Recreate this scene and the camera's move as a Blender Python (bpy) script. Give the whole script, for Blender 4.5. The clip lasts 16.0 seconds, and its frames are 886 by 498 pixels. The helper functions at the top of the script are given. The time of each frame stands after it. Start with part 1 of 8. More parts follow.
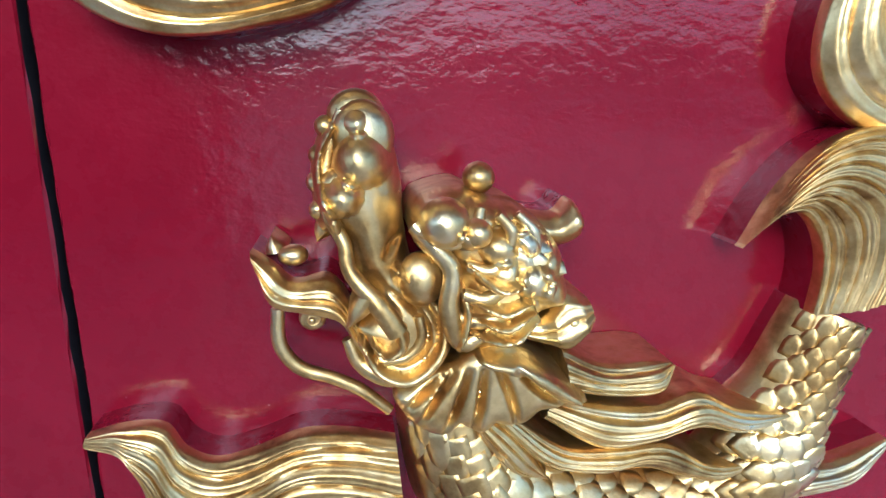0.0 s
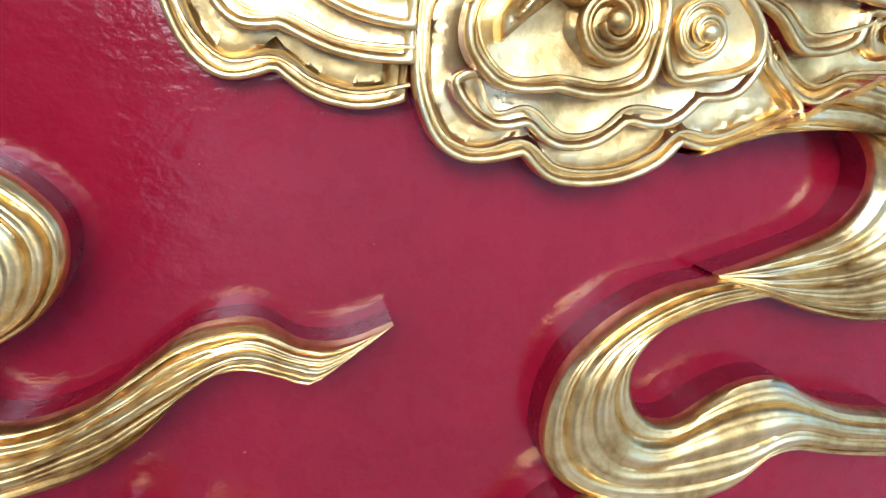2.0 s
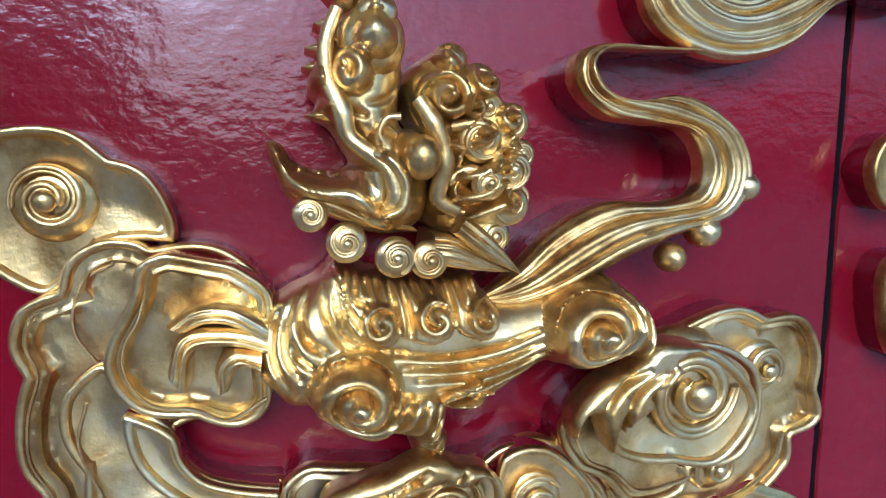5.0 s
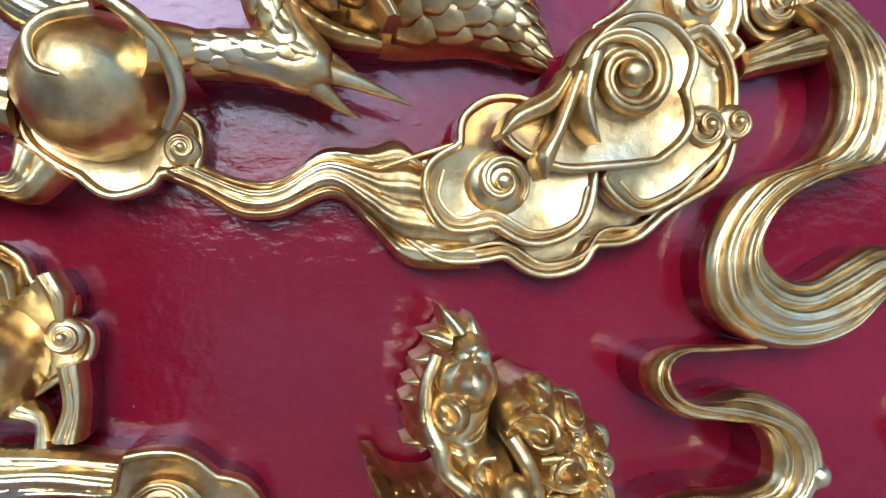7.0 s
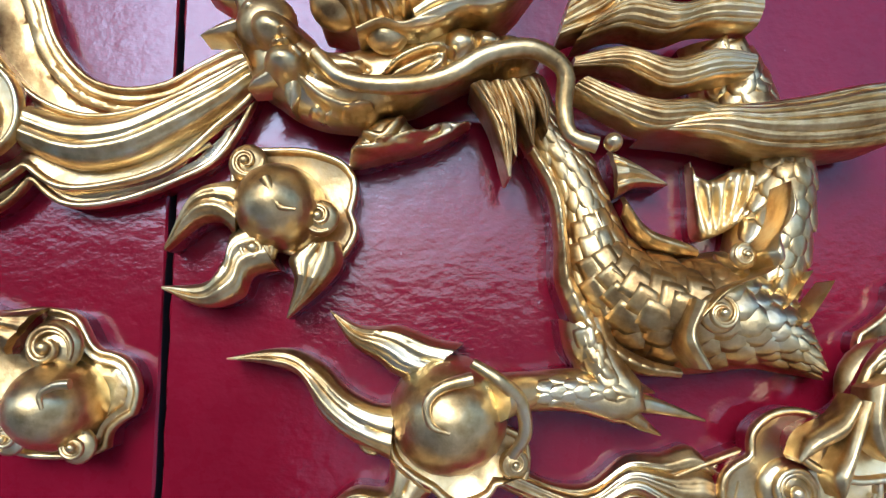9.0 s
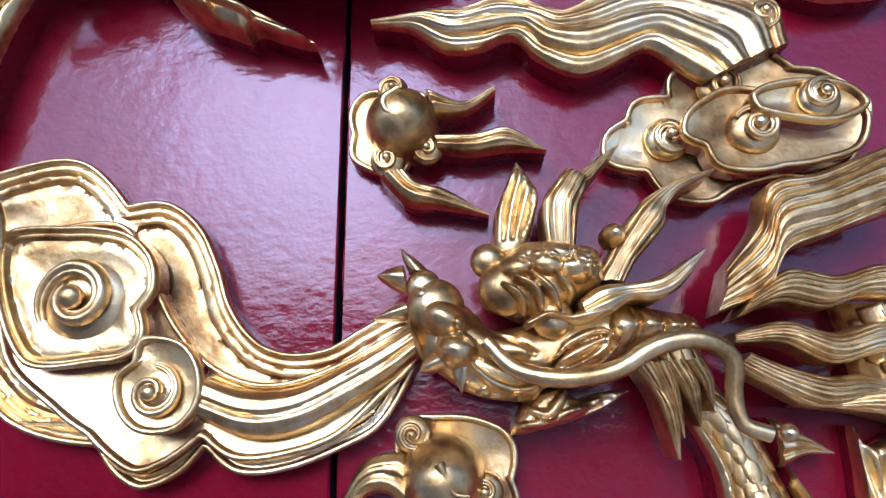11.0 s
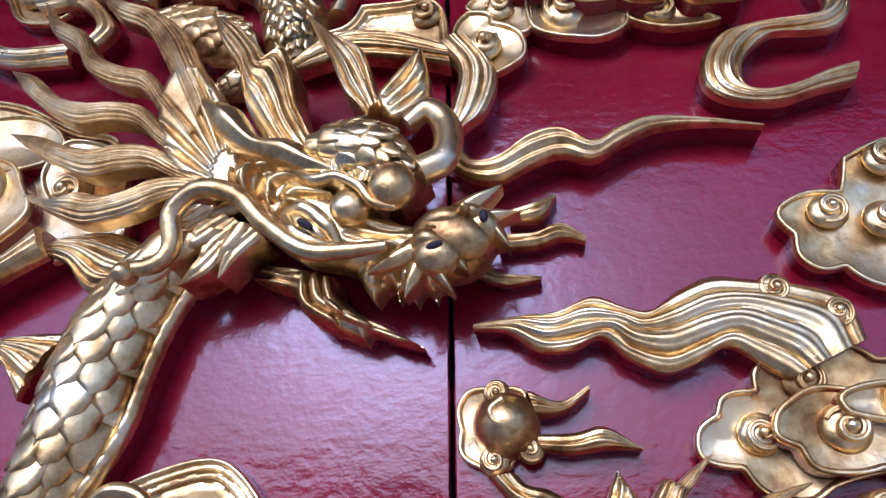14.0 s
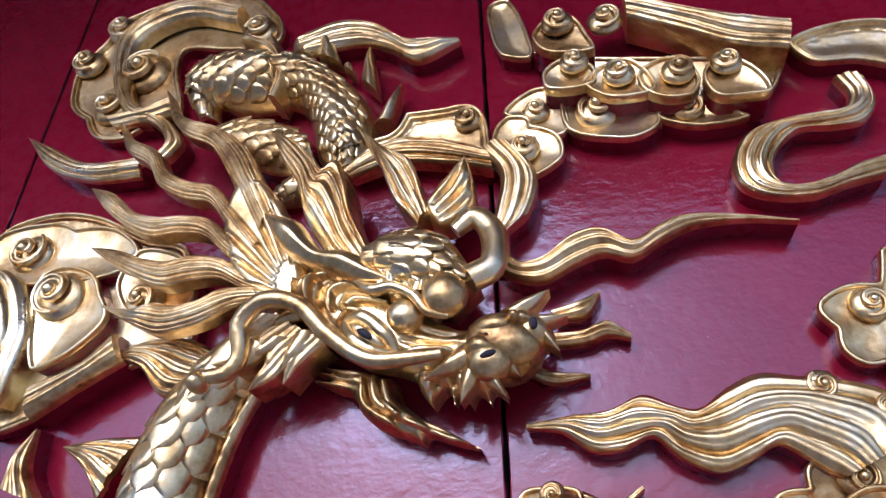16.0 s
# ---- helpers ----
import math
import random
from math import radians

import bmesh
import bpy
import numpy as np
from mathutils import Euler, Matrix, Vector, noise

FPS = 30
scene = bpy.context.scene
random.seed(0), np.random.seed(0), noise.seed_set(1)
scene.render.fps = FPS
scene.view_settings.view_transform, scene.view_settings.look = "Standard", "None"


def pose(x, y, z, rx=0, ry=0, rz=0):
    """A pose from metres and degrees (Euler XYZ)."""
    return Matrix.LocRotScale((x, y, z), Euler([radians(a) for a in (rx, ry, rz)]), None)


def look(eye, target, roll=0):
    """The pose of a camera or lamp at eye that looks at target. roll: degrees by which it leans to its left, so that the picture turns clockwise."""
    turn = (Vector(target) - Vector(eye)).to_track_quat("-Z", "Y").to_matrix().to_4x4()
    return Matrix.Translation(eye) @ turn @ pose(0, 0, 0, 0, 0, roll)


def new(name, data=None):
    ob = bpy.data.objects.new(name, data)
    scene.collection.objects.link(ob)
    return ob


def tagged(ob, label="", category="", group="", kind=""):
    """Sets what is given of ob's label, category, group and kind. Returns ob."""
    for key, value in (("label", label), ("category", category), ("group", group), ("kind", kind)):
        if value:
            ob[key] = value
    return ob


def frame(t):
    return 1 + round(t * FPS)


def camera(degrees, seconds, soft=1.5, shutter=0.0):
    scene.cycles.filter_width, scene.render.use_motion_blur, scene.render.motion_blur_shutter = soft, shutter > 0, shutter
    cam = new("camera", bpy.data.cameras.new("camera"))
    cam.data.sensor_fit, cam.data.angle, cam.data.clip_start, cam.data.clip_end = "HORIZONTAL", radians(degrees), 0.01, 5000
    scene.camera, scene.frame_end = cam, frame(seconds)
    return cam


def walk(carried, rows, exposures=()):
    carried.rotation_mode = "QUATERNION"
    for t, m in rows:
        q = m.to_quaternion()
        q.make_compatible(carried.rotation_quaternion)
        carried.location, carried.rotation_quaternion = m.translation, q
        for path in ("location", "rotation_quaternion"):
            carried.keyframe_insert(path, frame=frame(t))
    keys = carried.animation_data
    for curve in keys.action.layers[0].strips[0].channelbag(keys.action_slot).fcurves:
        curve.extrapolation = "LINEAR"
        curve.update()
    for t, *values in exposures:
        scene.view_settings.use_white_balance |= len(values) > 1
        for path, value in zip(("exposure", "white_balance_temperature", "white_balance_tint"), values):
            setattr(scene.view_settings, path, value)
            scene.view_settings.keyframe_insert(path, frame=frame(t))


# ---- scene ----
cam = camera(68.68, 16.0)
PATH = [
    (0, (0.1722, -0.3961, 0.8861), (0.3042, 0.5664, 0.6493), -0.80),
    (0.5, (0.2004, -0.3996, 0.9418), (0.3484, 0.5588, 0.6977), -0.93),
    (1, (0.2268, -0.4017, 1.0163), (0.3923, 0.5510, 0.7612), -1.05),
    (1.5, (0.2583, -0.4051, 1.0896), (0.4545, 0.5379, 0.8208), -0.73),
    (2, (0.3024, -0.4029, 1.1548), (0.5012, 0.5410, 0.8913), -0.98),
    (2.5, (0.3443, -0.4097, 1.2173), (0.5287, 0.5464, 0.9894), -1.19),
    (3, (0.3662, -0.4088, 1.2720), (0.5553, 0.5524, 1.0712), -1.22),
    (3.5, (0.3806, -0.4090, 1.3094), (0.5764, 0.5555, 1.1320), -1.37),
    (3.7, (0.3844, -0.4111, 1.3264), (0.5847, 0.5535, 1.1548), -1.40),
    (5.8, (0.3854, -0.4368, 1.4586), (0.6091, 0.5331, 1.3627), 0.14),
    (6, (0.3829, -0.4379, 1.4772), (0.6049, 0.5335, 1.3936), 0.08),
    (6.5, (0.3680, -0.4357, 1.5103), (0.5800, 0.5398, 1.4519), 0.07),
    (7, (0.3457, -0.4371, 1.5492), (0.5296, 0.5456, 1.5301), -0.03),
    (7.5, (0.3020, -0.4498, 1.5959), (0.4342, 0.5409, 1.6303), -0.01),
    (8, (0.2687, -0.4762, 1.6368), (0.3514, 0.5180, 1.7055), -0.03),
    (8.5, (0.2314, -0.4935, 1.6608), (0.2788, 0.5003, 1.7608), -0.11),
    (9, (0.2023, -0.5065, 1.6960), (0.2244, 0.4852, 1.8231), -0.17),
    (9.5, (0.1794, -0.5083, 1.7187), (0.1791, 0.4800, 1.8715), -0.27),
    (10, (0.1446, -0.5080, 1.7486), (0.1277, 0.4757, 1.9279), -0.33),
    (10.2, (0.1309, -0.5151, 1.7647), (0.1106, 0.4659, 1.9576), -0.35),
    (12.3, (0.1066, -0.5925, 1.9341), (0.0202, 0.3544, 2.2440), -0.00),
    (12.5, (0.1061, -0.6003, 1.9395), (0.0124, 0.3413, 2.2629), -0.01),
    (13, (0.1024, -0.6205, 1.9504), (-0.0070, 0.3042, 2.3148), -0.16),
    (13.5, (0.0977, -0.6490, 1.9577), (-0.0234, 0.2568, 2.3637), -0.35),
    (14, (0.0928, -0.6605, 1.9606), (-0.0431, 0.2288, 2.3973), -0.36),
    (14.5, (0.0906, -0.6716, 1.9648), (-0.0594, 0.2070, 2.4182), -0.45),
    (15, (0.0893, -0.6861, 1.9751), (-0.0737, 0.1825, 2.4430), -0.44),
    (15.5, (0.0860, -0.7071, 1.9833), (-0.0868, 0.1472, 2.4735), -0.50),
    (16, (0.0885, -0.7225, 1.9896), (-0.0936, 0.1176, 2.5006), -0.55),
]
walk(cam, [(t, look(eye, target, roll)) for t, eye, target, roll in PATH],
     exposures=[(0, 1.2, 4500, 12), (1.5, 1.42, 4700, 15), (2.5, 1.05, 4500, 12), (3.5, 0.4, 4200, 12), (6, 0.66, 4400, 13), (7.5, 0.65, 4350, 16), (9.5, 0.62, 4350, 20), (12.5, 0.5, 4300, 36), (14, 0.57, 4300, 36), (16, 0.58, 4400, 34)])

# ---- daylight: a bright hazy sky over the court, seen under the eave of the hall ----
SUN_UP, SUN_ROUND = 26, 194
world = bpy.data.worlds.new("sky")
scene.world = world
world.use_nodes = True
wn = world.node_tree
sky = wn.nodes.new("ShaderNodeTexSky")
sky.sky_type, sky.sun_disc = "NISHITA", False
sky.sun_elevation, sky.sun_rotation = radians(SUN_UP), radians(SUN_ROUND)
sky.air_density, sky.dust_density, sky.ozone_density = 1.0, 4.0, 2.0
wn.nodes["Background"].inputs["Strength"].default_value = 0.15
wn.links.new(sky.outputs[0], wn.nodes["Background"].inputs["Color"])
sun = new("sun", bpy.data.lights.new("sun", "SUN"))
sun.data.energy, sun.data.angle, sun.data.color = 0.35, radians(25), (1.0, 0.98, 0.96)
sun.matrix_world = look((-2.3, -9.7, 4.6), (0.0, 0.0, 0.0))


# ---- materials ----
def material(name, color, rough, metal=0.0, coat=0.0):
    m = bpy.data.materials.new(name)
    m.use_nodes = True
    b = m.node_tree.nodes["Principled BSDF"]
    b.inputs["Base Color"].default_value = (*color, 1)
    b.inputs["Roughness"].default_value = rough
    b.inputs["Metallic"].default_value = metal
    b.inputs["Coat Weight"].default_value = coat
    b.inputs["Coat Roughness"].default_value = 0.16
    return m, m.node_tree, b


def noise_node(nt, scale, detail=4.0, rough=0.55, stretch=(1, 1, 1)):
    tc, mp, n = (nt.nodes.new(k) for k in ("ShaderNodeNewGeometry", "ShaderNodeMapping", "ShaderNodeTexNoise"))
    mp.inputs["Scale"].default_value = stretch
    n.inputs["Scale"].default_value, n.inputs["Detail"].default_value, n.inputs["Roughness"].default_value = scale, detail, rough
    nt.links.new(tc.outputs["Position"], mp.inputs[0])
    nt.links.new(mp.outputs[0], n.inputs["Vector"])
    return n


def ramp(nt, source, stops):
    r = nt.nodes.new("ShaderNodeValToRGB")
    while len(r.color_ramp.elements) < len(stops):
        r.color_ramp.elements.new(0.5)
    for e, (p, c) in zip(r.color_ramp.elements, stops):
        e.position, e.color = p, (*c, 1)
    nt.links.new(source, r.inputs[0])
    return r.outputs[0]


def span(nt, source, a, b, lo, hi):
    r = nt.nodes.new("ShaderNodeMapRange")
    for i, v in enumerate((a, b, lo, hi)):
        r.inputs[i + 1].default_value = v
    nt.links.new(source, r.inputs[0])
    return r.outputs[0]


def bump(nt, b, layers):
    last = None
    for source, strength, dist in layers:
        k = nt.nodes.new("ShaderNodeBump")
        k.inputs["Strength"].default_value, k.inputs["Distance"].default_value = strength, dist
        nt.links.new(source, k.inputs["Height"])
        if last:
            nt.links.new(last, k.inputs["Normal"])
        last = k.outputs[0]
    nt.links.new(last, b.inputs["Normal"])
    return last


def gold_leaf():
    m, nt, b = material("gold_leaf", (0.8, 0.55, 0.2), 0.33, 1.0)
    big, mid, fine = noise_node(nt, 13, 6, 0.62), noise_node(nt, 75, 4, 0.6), noise_node(nt, 520, 2)
    mix = nt.nodes.new("ShaderNodeMath")
    mix.operation = "MULTIPLY_ADD"
    nt.links.new(mid.outputs[0], mix.inputs[0])
    mix.inputs[1].default_value = 0.62
    nt.links.new(span(nt, big.outputs[0], 0, 1, -0.70, 1.0), mix.inputs[2])
    col = ramp(nt, mix.outputs[0], [(0.10, (0.22, 0.12, 0.034)), (0.30, (0.51, 0.335, 0.10)), (0.52, (0.76, 0.57, 0.22)), (0.85, (0.87, 0.75, 0.41))])
    nt.links.new(col, b.inputs["Base Color"])
    nt.links.new(span(nt, mix.outputs[0], 0.1, 0.9, 0.42, 0.26), b.inputs["Roughness"])
    bump(nt, b, [(big.outputs[0], 0.36, 0.006), (mid.outputs[0], 0.34, 0.0014), (fine.outputs[0], 0.2, 0.0003)])
    return m


def red_lacquer():
    m, nt, b = material("red_lacquer", (0.30, 0.012, 0.028), 0.3, 0.0, 0.75)
    b.inputs["Specular IOR Level"].default_value = 0.05
    big, mid = noise_node(nt, 5, 5, 0.6), noise_node(nt, 45, 4, 0.6)
    wave, fine = noise_node(nt, 17, 4, 0.55, (0.8, 1, 1.2)), noise_node(nt, 300, 2)
    specks = noise_node(nt, 130, 1, 0.3)
    col = ramp(nt, big.outputs[0], [(0.25, (0.135, 0.0022, 0.008)), (0.55, (0.172, 0.003, 0.0108)), (0.8, (0.21, 0.0045, 0.015))])
    mx = nt.nodes.new("ShaderNodeMix")
    mx.data_type = "RGBA"
    nt.links.new(span(nt, specks.outputs[0], 0.81, 0.83, 0, 0.3), mx.inputs["Factor"])
    nt.links.new(col, mx.inputs[6])
    mx.inputs[7].default_value = (0.5, 0.3, 0.3, 1)
    nt.links.new(mx.outputs[2], b.inputs["Base Color"])
    nt.links.new(span(nt, mid.outputs[0], 0.25, 0.75, 0.22, 0.34), b.inputs["Roughness"])
    b.inputs["Coat Roughness"].default_value = 0.12
    ripple = noise_node(nt, 75, 3, 0.6, (0.8, 1, 1.15))
    top = bump(nt, b, [(wave.outputs[0], 0.3, 0.003), (ripple.outputs[0], 0.38, 0.0014), (mid.outputs[0], 0.2, 0.0012), (fine.outputs[0], 0.1, 0.0003)])
    nt.links.new(top, b.inputs["Coat Normal"])
    return m


def plain(name, color, rough, scale=12.0, spread=0.25, relief=0.003):
    m, nt, b = material(name, color, rough)
    a, f = noise_node(nt, scale, 6), noise_node(nt, scale * 12, 3)
    lo, hi = (tuple(c * k for c in color) for k in (1 - spread, 1 + spread))
    nt.links.new(ramp(nt, a.outputs[0], [(0.3, lo), (0.7, hi)]), b.inputs["Base Color"])
    bump(nt, b, [(a.outputs[0], 0.3, relief), (f.outputs[0], 0.25, relief / 4)])
    return m


GOLD, RED = gold_leaf(), red_lacquer()
DARK = plain("crack_shadow_wood", (0.02, 0.014, 0.012), 0.8)
STONE = plain("stone_paving", (0.46, 0.45, 0.43), 0.75, 3)
PLASTER = plain("weathered_plaster", (0.34, 0.32, 0.28), 0.8, 2)
TIMBER = plain("dark_timber", (0.10, 0.045, 0.03), 0.55, 6)
TILE = plain("roof_tile", (0.16, 0.09, 0.07), 0.8, 5)


# ---- mesh helpers: plan points are (across, up) on the panel, h is the height out of it ----
def at(u, v, h):
    return Vector((u, -h, v))


def thing(name, label, category, group=""):
    return tagged(new(name), label, category, group)


def part(name, data, materials, parent, label=""):
    if isinstance(data, bmesh.types.BMesh):
        bmesh.ops.recalc_face_normals(data, faces=data.faces)
        for f in data.faces:
            f.smooth = True
        for e in data.edges:
            if len(e.link_faces) == 2 and e.calc_face_angle(0) > 0.9:
                e.smooth = False
        me = bpy.data.meshes.new(name)
        data.to_mesh(me)
        data.free()
        for m in materials if isinstance(materials, (list, tuple)) else [materials]:
            me.materials.append(m)
        data = me
    ob = new(name, data)
    ob.parent = parent
    if label:
        ob["label"] = label
    return ob


def box(name, lo, hi, mat, parent=None, bevel=0.0):
    bm = bmesh.new()
    bmesh.ops.create_cube(bm, size=1)
    for v in bm.verts:
        v.co = Vector((lo[i] + (v.co[i] + 0.5) * (hi[i] - lo[i]) for i in range(3)))
    if bevel:
        bmesh.ops.bevel(bm, geom=bm.edges[:], offset=bevel, segments=2, affect="EDGES")
    return part(name, bm, mat, parent)


def curve(pts, n, closed=False, even=False):
    """A smooth line through the points, n even steps; a third number in a point marks a sharp corner."""
    p = [np.array(q[:2], float) for q in pts]
    sharp = [len(q) > 2 for q in pts]
    k, out = len(p), []
    for i in range(k if closed else k - 1):
        a, b = p[i], p[(i + 1) % k]
        before = p[i - 1] if (closed or i) and not sharp[i] else a * 2 - b
        j = (i + 1) % k
        after = p[(i + 2) % k] if (closed or i + 2 < k) and not sharp[j] else b * 2 - a
        la, lm, lb = (max(np.linalg.norm(x), 1e-6) for x in (a - before, b - a, after - b))
        ta, tb = (b - before) / (la + lm) * lm, (after - a) / (lm + lb) * lm
        if sharp[i]:
            ta = (b - a) * 1.5 - tb * 0.5
            ta = (b - a) + (ta - (b - a)) * 1.3
        if sharp[j]:
            tb = (b - a) * 1.5 - ta * 0.5
            tb = (b - a) + (tb - (b - a)) * 1.3
        for s in np.linspace(0, 1, 14, endpoint=False):
            out.append((2 * s**3 - 3 * s**2 + 1) * a + (s**3 - 2 * s**2 + s) * ta + (3 * s**2 - 2 * s**3) * b + (s**3 - s**2) * tb)
    out.append(p[0] if closed else p[-1])
    out = np.array(out)
    d = np.concatenate([[0], np.cumsum(np.linalg.norm(np.diff(out, axis=0), axis=1))])
    if even:
        d = np.arange(len(out)) / (len(out) - 1)
    if n < 1:
        n = max(12, int(d[-1] / n))
    s = np.linspace(0, d[-1], n, endpoint=not closed)
    return np.stack([np.interp(s, d, out[:, 0]), np.interp(s, d, out[:, 1])], 1)


def skirt(bm, loop, tops, base, mid=0.5, flare=0.0015):
    """The upright sides under a rim: gilded above, lacquered red below."""
    rows = [loop]
    for k, hk in ((1, mid), (2, 0.0)):
        row = []
        for i, v in enumerate(loop):
            h = base - 0.004 + (tops[i] - base + 0.004) * hk
            row.append(bm.verts.new((v.co.x, -h, v.co.z)))
        rows.append(row)
    n = len(loop)
    for r in range(2):
        for i in range(n):
            j = (i + 1) % n
            try:
                f = bm.faces.new((rows[r][i], rows[r][j], rows[r + 1][j], rows[r + 1][i]))
                f.material_index = r
            except ValueError:
                pass


def ribbon(name, parent, a, b, h=0.03, dome=0.012, flutes=4, amp=0.0065, base=0.0, lift=(0, 0), n=56, m=0, label="", sides=None, match=False, cross=0):
    """A carved band between two edge lines, fluted along its length; lift raises it from start to end; cross cuts it into segments."""
    n = max(n, cross * 8)
    A, B = curve(a, n, False, match), curve(b, n, False, match)
    m = m or max(12, flutes * 12)
    ups = np.interp(np.linspace(0, 1, n), np.linspace(0, 1, len(lift)), lift)
    bm, grid = bmesh.new(), []
    for i in range(n):
        w = np.linalg.norm(A[i] - B[i])
        amount = min(amp, 0.5 * w / max(flutes, 1))
        row = []
        for j in range(m + 1):
            s = j / m
            q = A[i] * (1 - s) + B[i] * s
            hh = h + ups[i] + min(dome, 0.45 * w) * math.sin(math.pi * s) ** 0.8
            if flutes:
                q2 = s + 0.05 * math.sin(5.3 * s + 0.4) + 0.015 * math.sin(0.11 * i * 56 / n + 9 * s)
                ridge = int(flutes * q2)
                hh += amount * (0.82 + 0.3 * math.sin(2.7 * ridge + h * 90)) * (abs(math.sin(math.pi * flutes * q2)) ** 0.55 - 0.6)
                hh += 0.22 * amount * abs(math.sin(math.pi * (2.6 * flutes * q2 + 0.2)))
            if cross:
                hh += 0.10 * min(w, 0.03) * (abs(math.sin(math.pi * (cross * i / n + 0.25 * s))) ** 0.4 - 1)
            row.append(bm.verts.new(at(q[0], q[1], hh)))
        grid.append(row)
    for i in range(n - 1):
        for j in range(m):
            bm.faces.new((grid[i][j], grid[i][j + 1], grid[i + 1][j + 1], grid[i + 1][j]))
    loop = grid[0] + [r[-1] for r in grid[1:]] + grid[-1][-2::-1] + [r[0] for r in grid[-2:0:-1]]
    skirt(bm, loop, [-v.co.y for v in loop], base, 0.78)
    if base > 0.004:
        under = [[bm.verts.new(at(q[0], q[1], base - 0.003)) for q in (A[i], B[i])] for i in range(n)]
        for i in range(n - 1):
            bm.faces.new((under[i][0], under[i][1], under[i + 1][1], under[i + 1][0]))
        sides = sides or [GOLD, GOLD]
    return part(name, bm, sides or [GOLD, RED], parent, label)


def plate(name, parent, outline, h=0.03, base=0.0, rim=0.0048, dish=0.008, lines=(), step=0.0042, label="", tilt=0.0):
    """A carved cloud leaf: scalloped outline, rounded raised rim, hollowed field, engraved lines along the rim; tilt leans it down."""
    from mathutils.geometry import delaunay_2d_cdt
    C = curve(outline, step * 0.8, closed=True)
    n = len(C)
    nxt = np.roll(C, -1, 0)

    def inside(q):
        x, y = q[:, 0][:, None], q[:, 1][:, None]
        c = ((C[:, 1] > y) != (nxt[:, 1] > y)) & (x < (nxt[:, 0] - C[:, 0]) * (y - C[:, 1]) / (nxt[:, 1] - C[:, 1] + 1e-12) + C[:, 0])
        return c.sum(1) % 2 == 1

    def depth(q):
        return np.sqrt(((q[:, None, :] - C[None]) ** 2).sum(2).min(1))

    area = ((C[:, 0] * nxt[:, 1] - nxt[:, 0] * C[:, 1]).sum()) / 2
    tan = np.roll(C, -1, 0) - np.roll(C, 1, 0)
    tan /= np.linalg.norm(tan, axis=1)[:, None] + 1e-9
    nrm = np.stack([-tan[:, 1], tan[:, 0]], 1) * (1 if area > 0 else -1)
    extra = []
    marks = [0.22 * rim, 0.55 * rim, rim, 1.25 * rim]
    for L in lines:
        marks += [L - 0.0022, L, L + 0.0022]
    for d in marks:
        q = C + nrm * d
        extra.append(q[(depth(q) > 0.93 * d) & inside(q)])
    lo, hi = C.min(0), C.max(0)
    gx, gy = np.meshgrid(np.arange(lo[0], hi[0], step), np.arange(lo[1], hi[1], step))
    g = np.stack([gx.ravel() + (np.arange(gx.size) // gx.shape[1] % 2) * step / 2, gy.ravel()], 1)
    g = g[inside(g)]
    dg = depth(g)
    g = g[(dg > 1.5 * rim) & np.all([abs(dg - L) > 0.0035 for L in lines] or [dg > -1], axis=0)]
    Q = np.concatenate([C, *extra, g])
    D = np.concatenate([np.zeros(n), depth(Q[n:])])
    prof = np.interp(D, [0, 0.22 * rim, 0.55 * rim, rim, 1.25 * rim], [-0.0018, -0.0004, 0, -0.0014, -0.0055])
    prof = prof + tilt * (Q[:, 1] - Q[:, 1].mean())
    if D.max() < 0.02:
        lines = ()
    far = np.clip(D - 1.25 * rim, 0, None)
    H = h + prof - dish * (1 - np.exp(-far / 0.028))
    for L in lines:
        H += 0.0026 * np.exp(-((D - L) / 0.0014) ** 2) - 0.0026 * np.exp(-((D - L - 0.0032) / 0.0017) ** 2)
    res = delaunay_2d_cdt([Vector(q) for q in Q], [(i, (i + 1) % n) for i in range(n)], [], 1, 1e-6)
    bm = bmesh.new()
    src = [o[0] if o else 0 for o in res[3]]
    vs = [bm.verts.new(at(c.x, c.y, float(H[s]))) for c, s in zip(res[0], src)]
    for t in res[2]:
        bm.faces.new([vs[i] for i in t])
    for v in [v for v in vs if not v.link_faces]:
        bm.verts.remove(v)
    rims = [e for e in bm.edges if len(e.link_faces) == 1]
    below = {}
    for v in {v for e in rims for v in e.verts}:
        below[v] = [v] + [bm.verts.new((v.co.x, -(base - 0.004 + (-v.co.y - base + 0.004) * k), v.co.z)) for k in (0.72, 0.0)]
    for e in rims:
        a_, b_ = (below[v] for v in e.verts)
        for k in range(2):
            bm.faces.new((a_[k], b_[k], b_[k + 1], a_[k + 1])).material_index = k
    return part(name, bm, [GOLD, RED], parent, label)


def lump(name, parent, c, r, h=0.0, out=0.03, turn=0.0, label="", seg=20, mat=None):
    """A rounded boss: half-ellipsoid of radii r, out high, standing at height h."""
    bm = bmesh.new()
    bmesh.ops.create_uvsphere(bm, u_segments=seg, v_segments=seg // 2 + 2, radius=1)
    ru, rv = (r, r) if isinstance(r, (int, float)) else r
    ca, sa = math.cos(radians(turn)), math.sin(radians(turn))
    for v in bm.verts:
        x, y, z = v.co
        u, w = x * ru, y * rv
        v.co = at(c[0] + u * ca - w * sa, c[1] + u * sa + w * ca, h + z * out)
    return part(name, bm, mat or GOLD, parent, label)


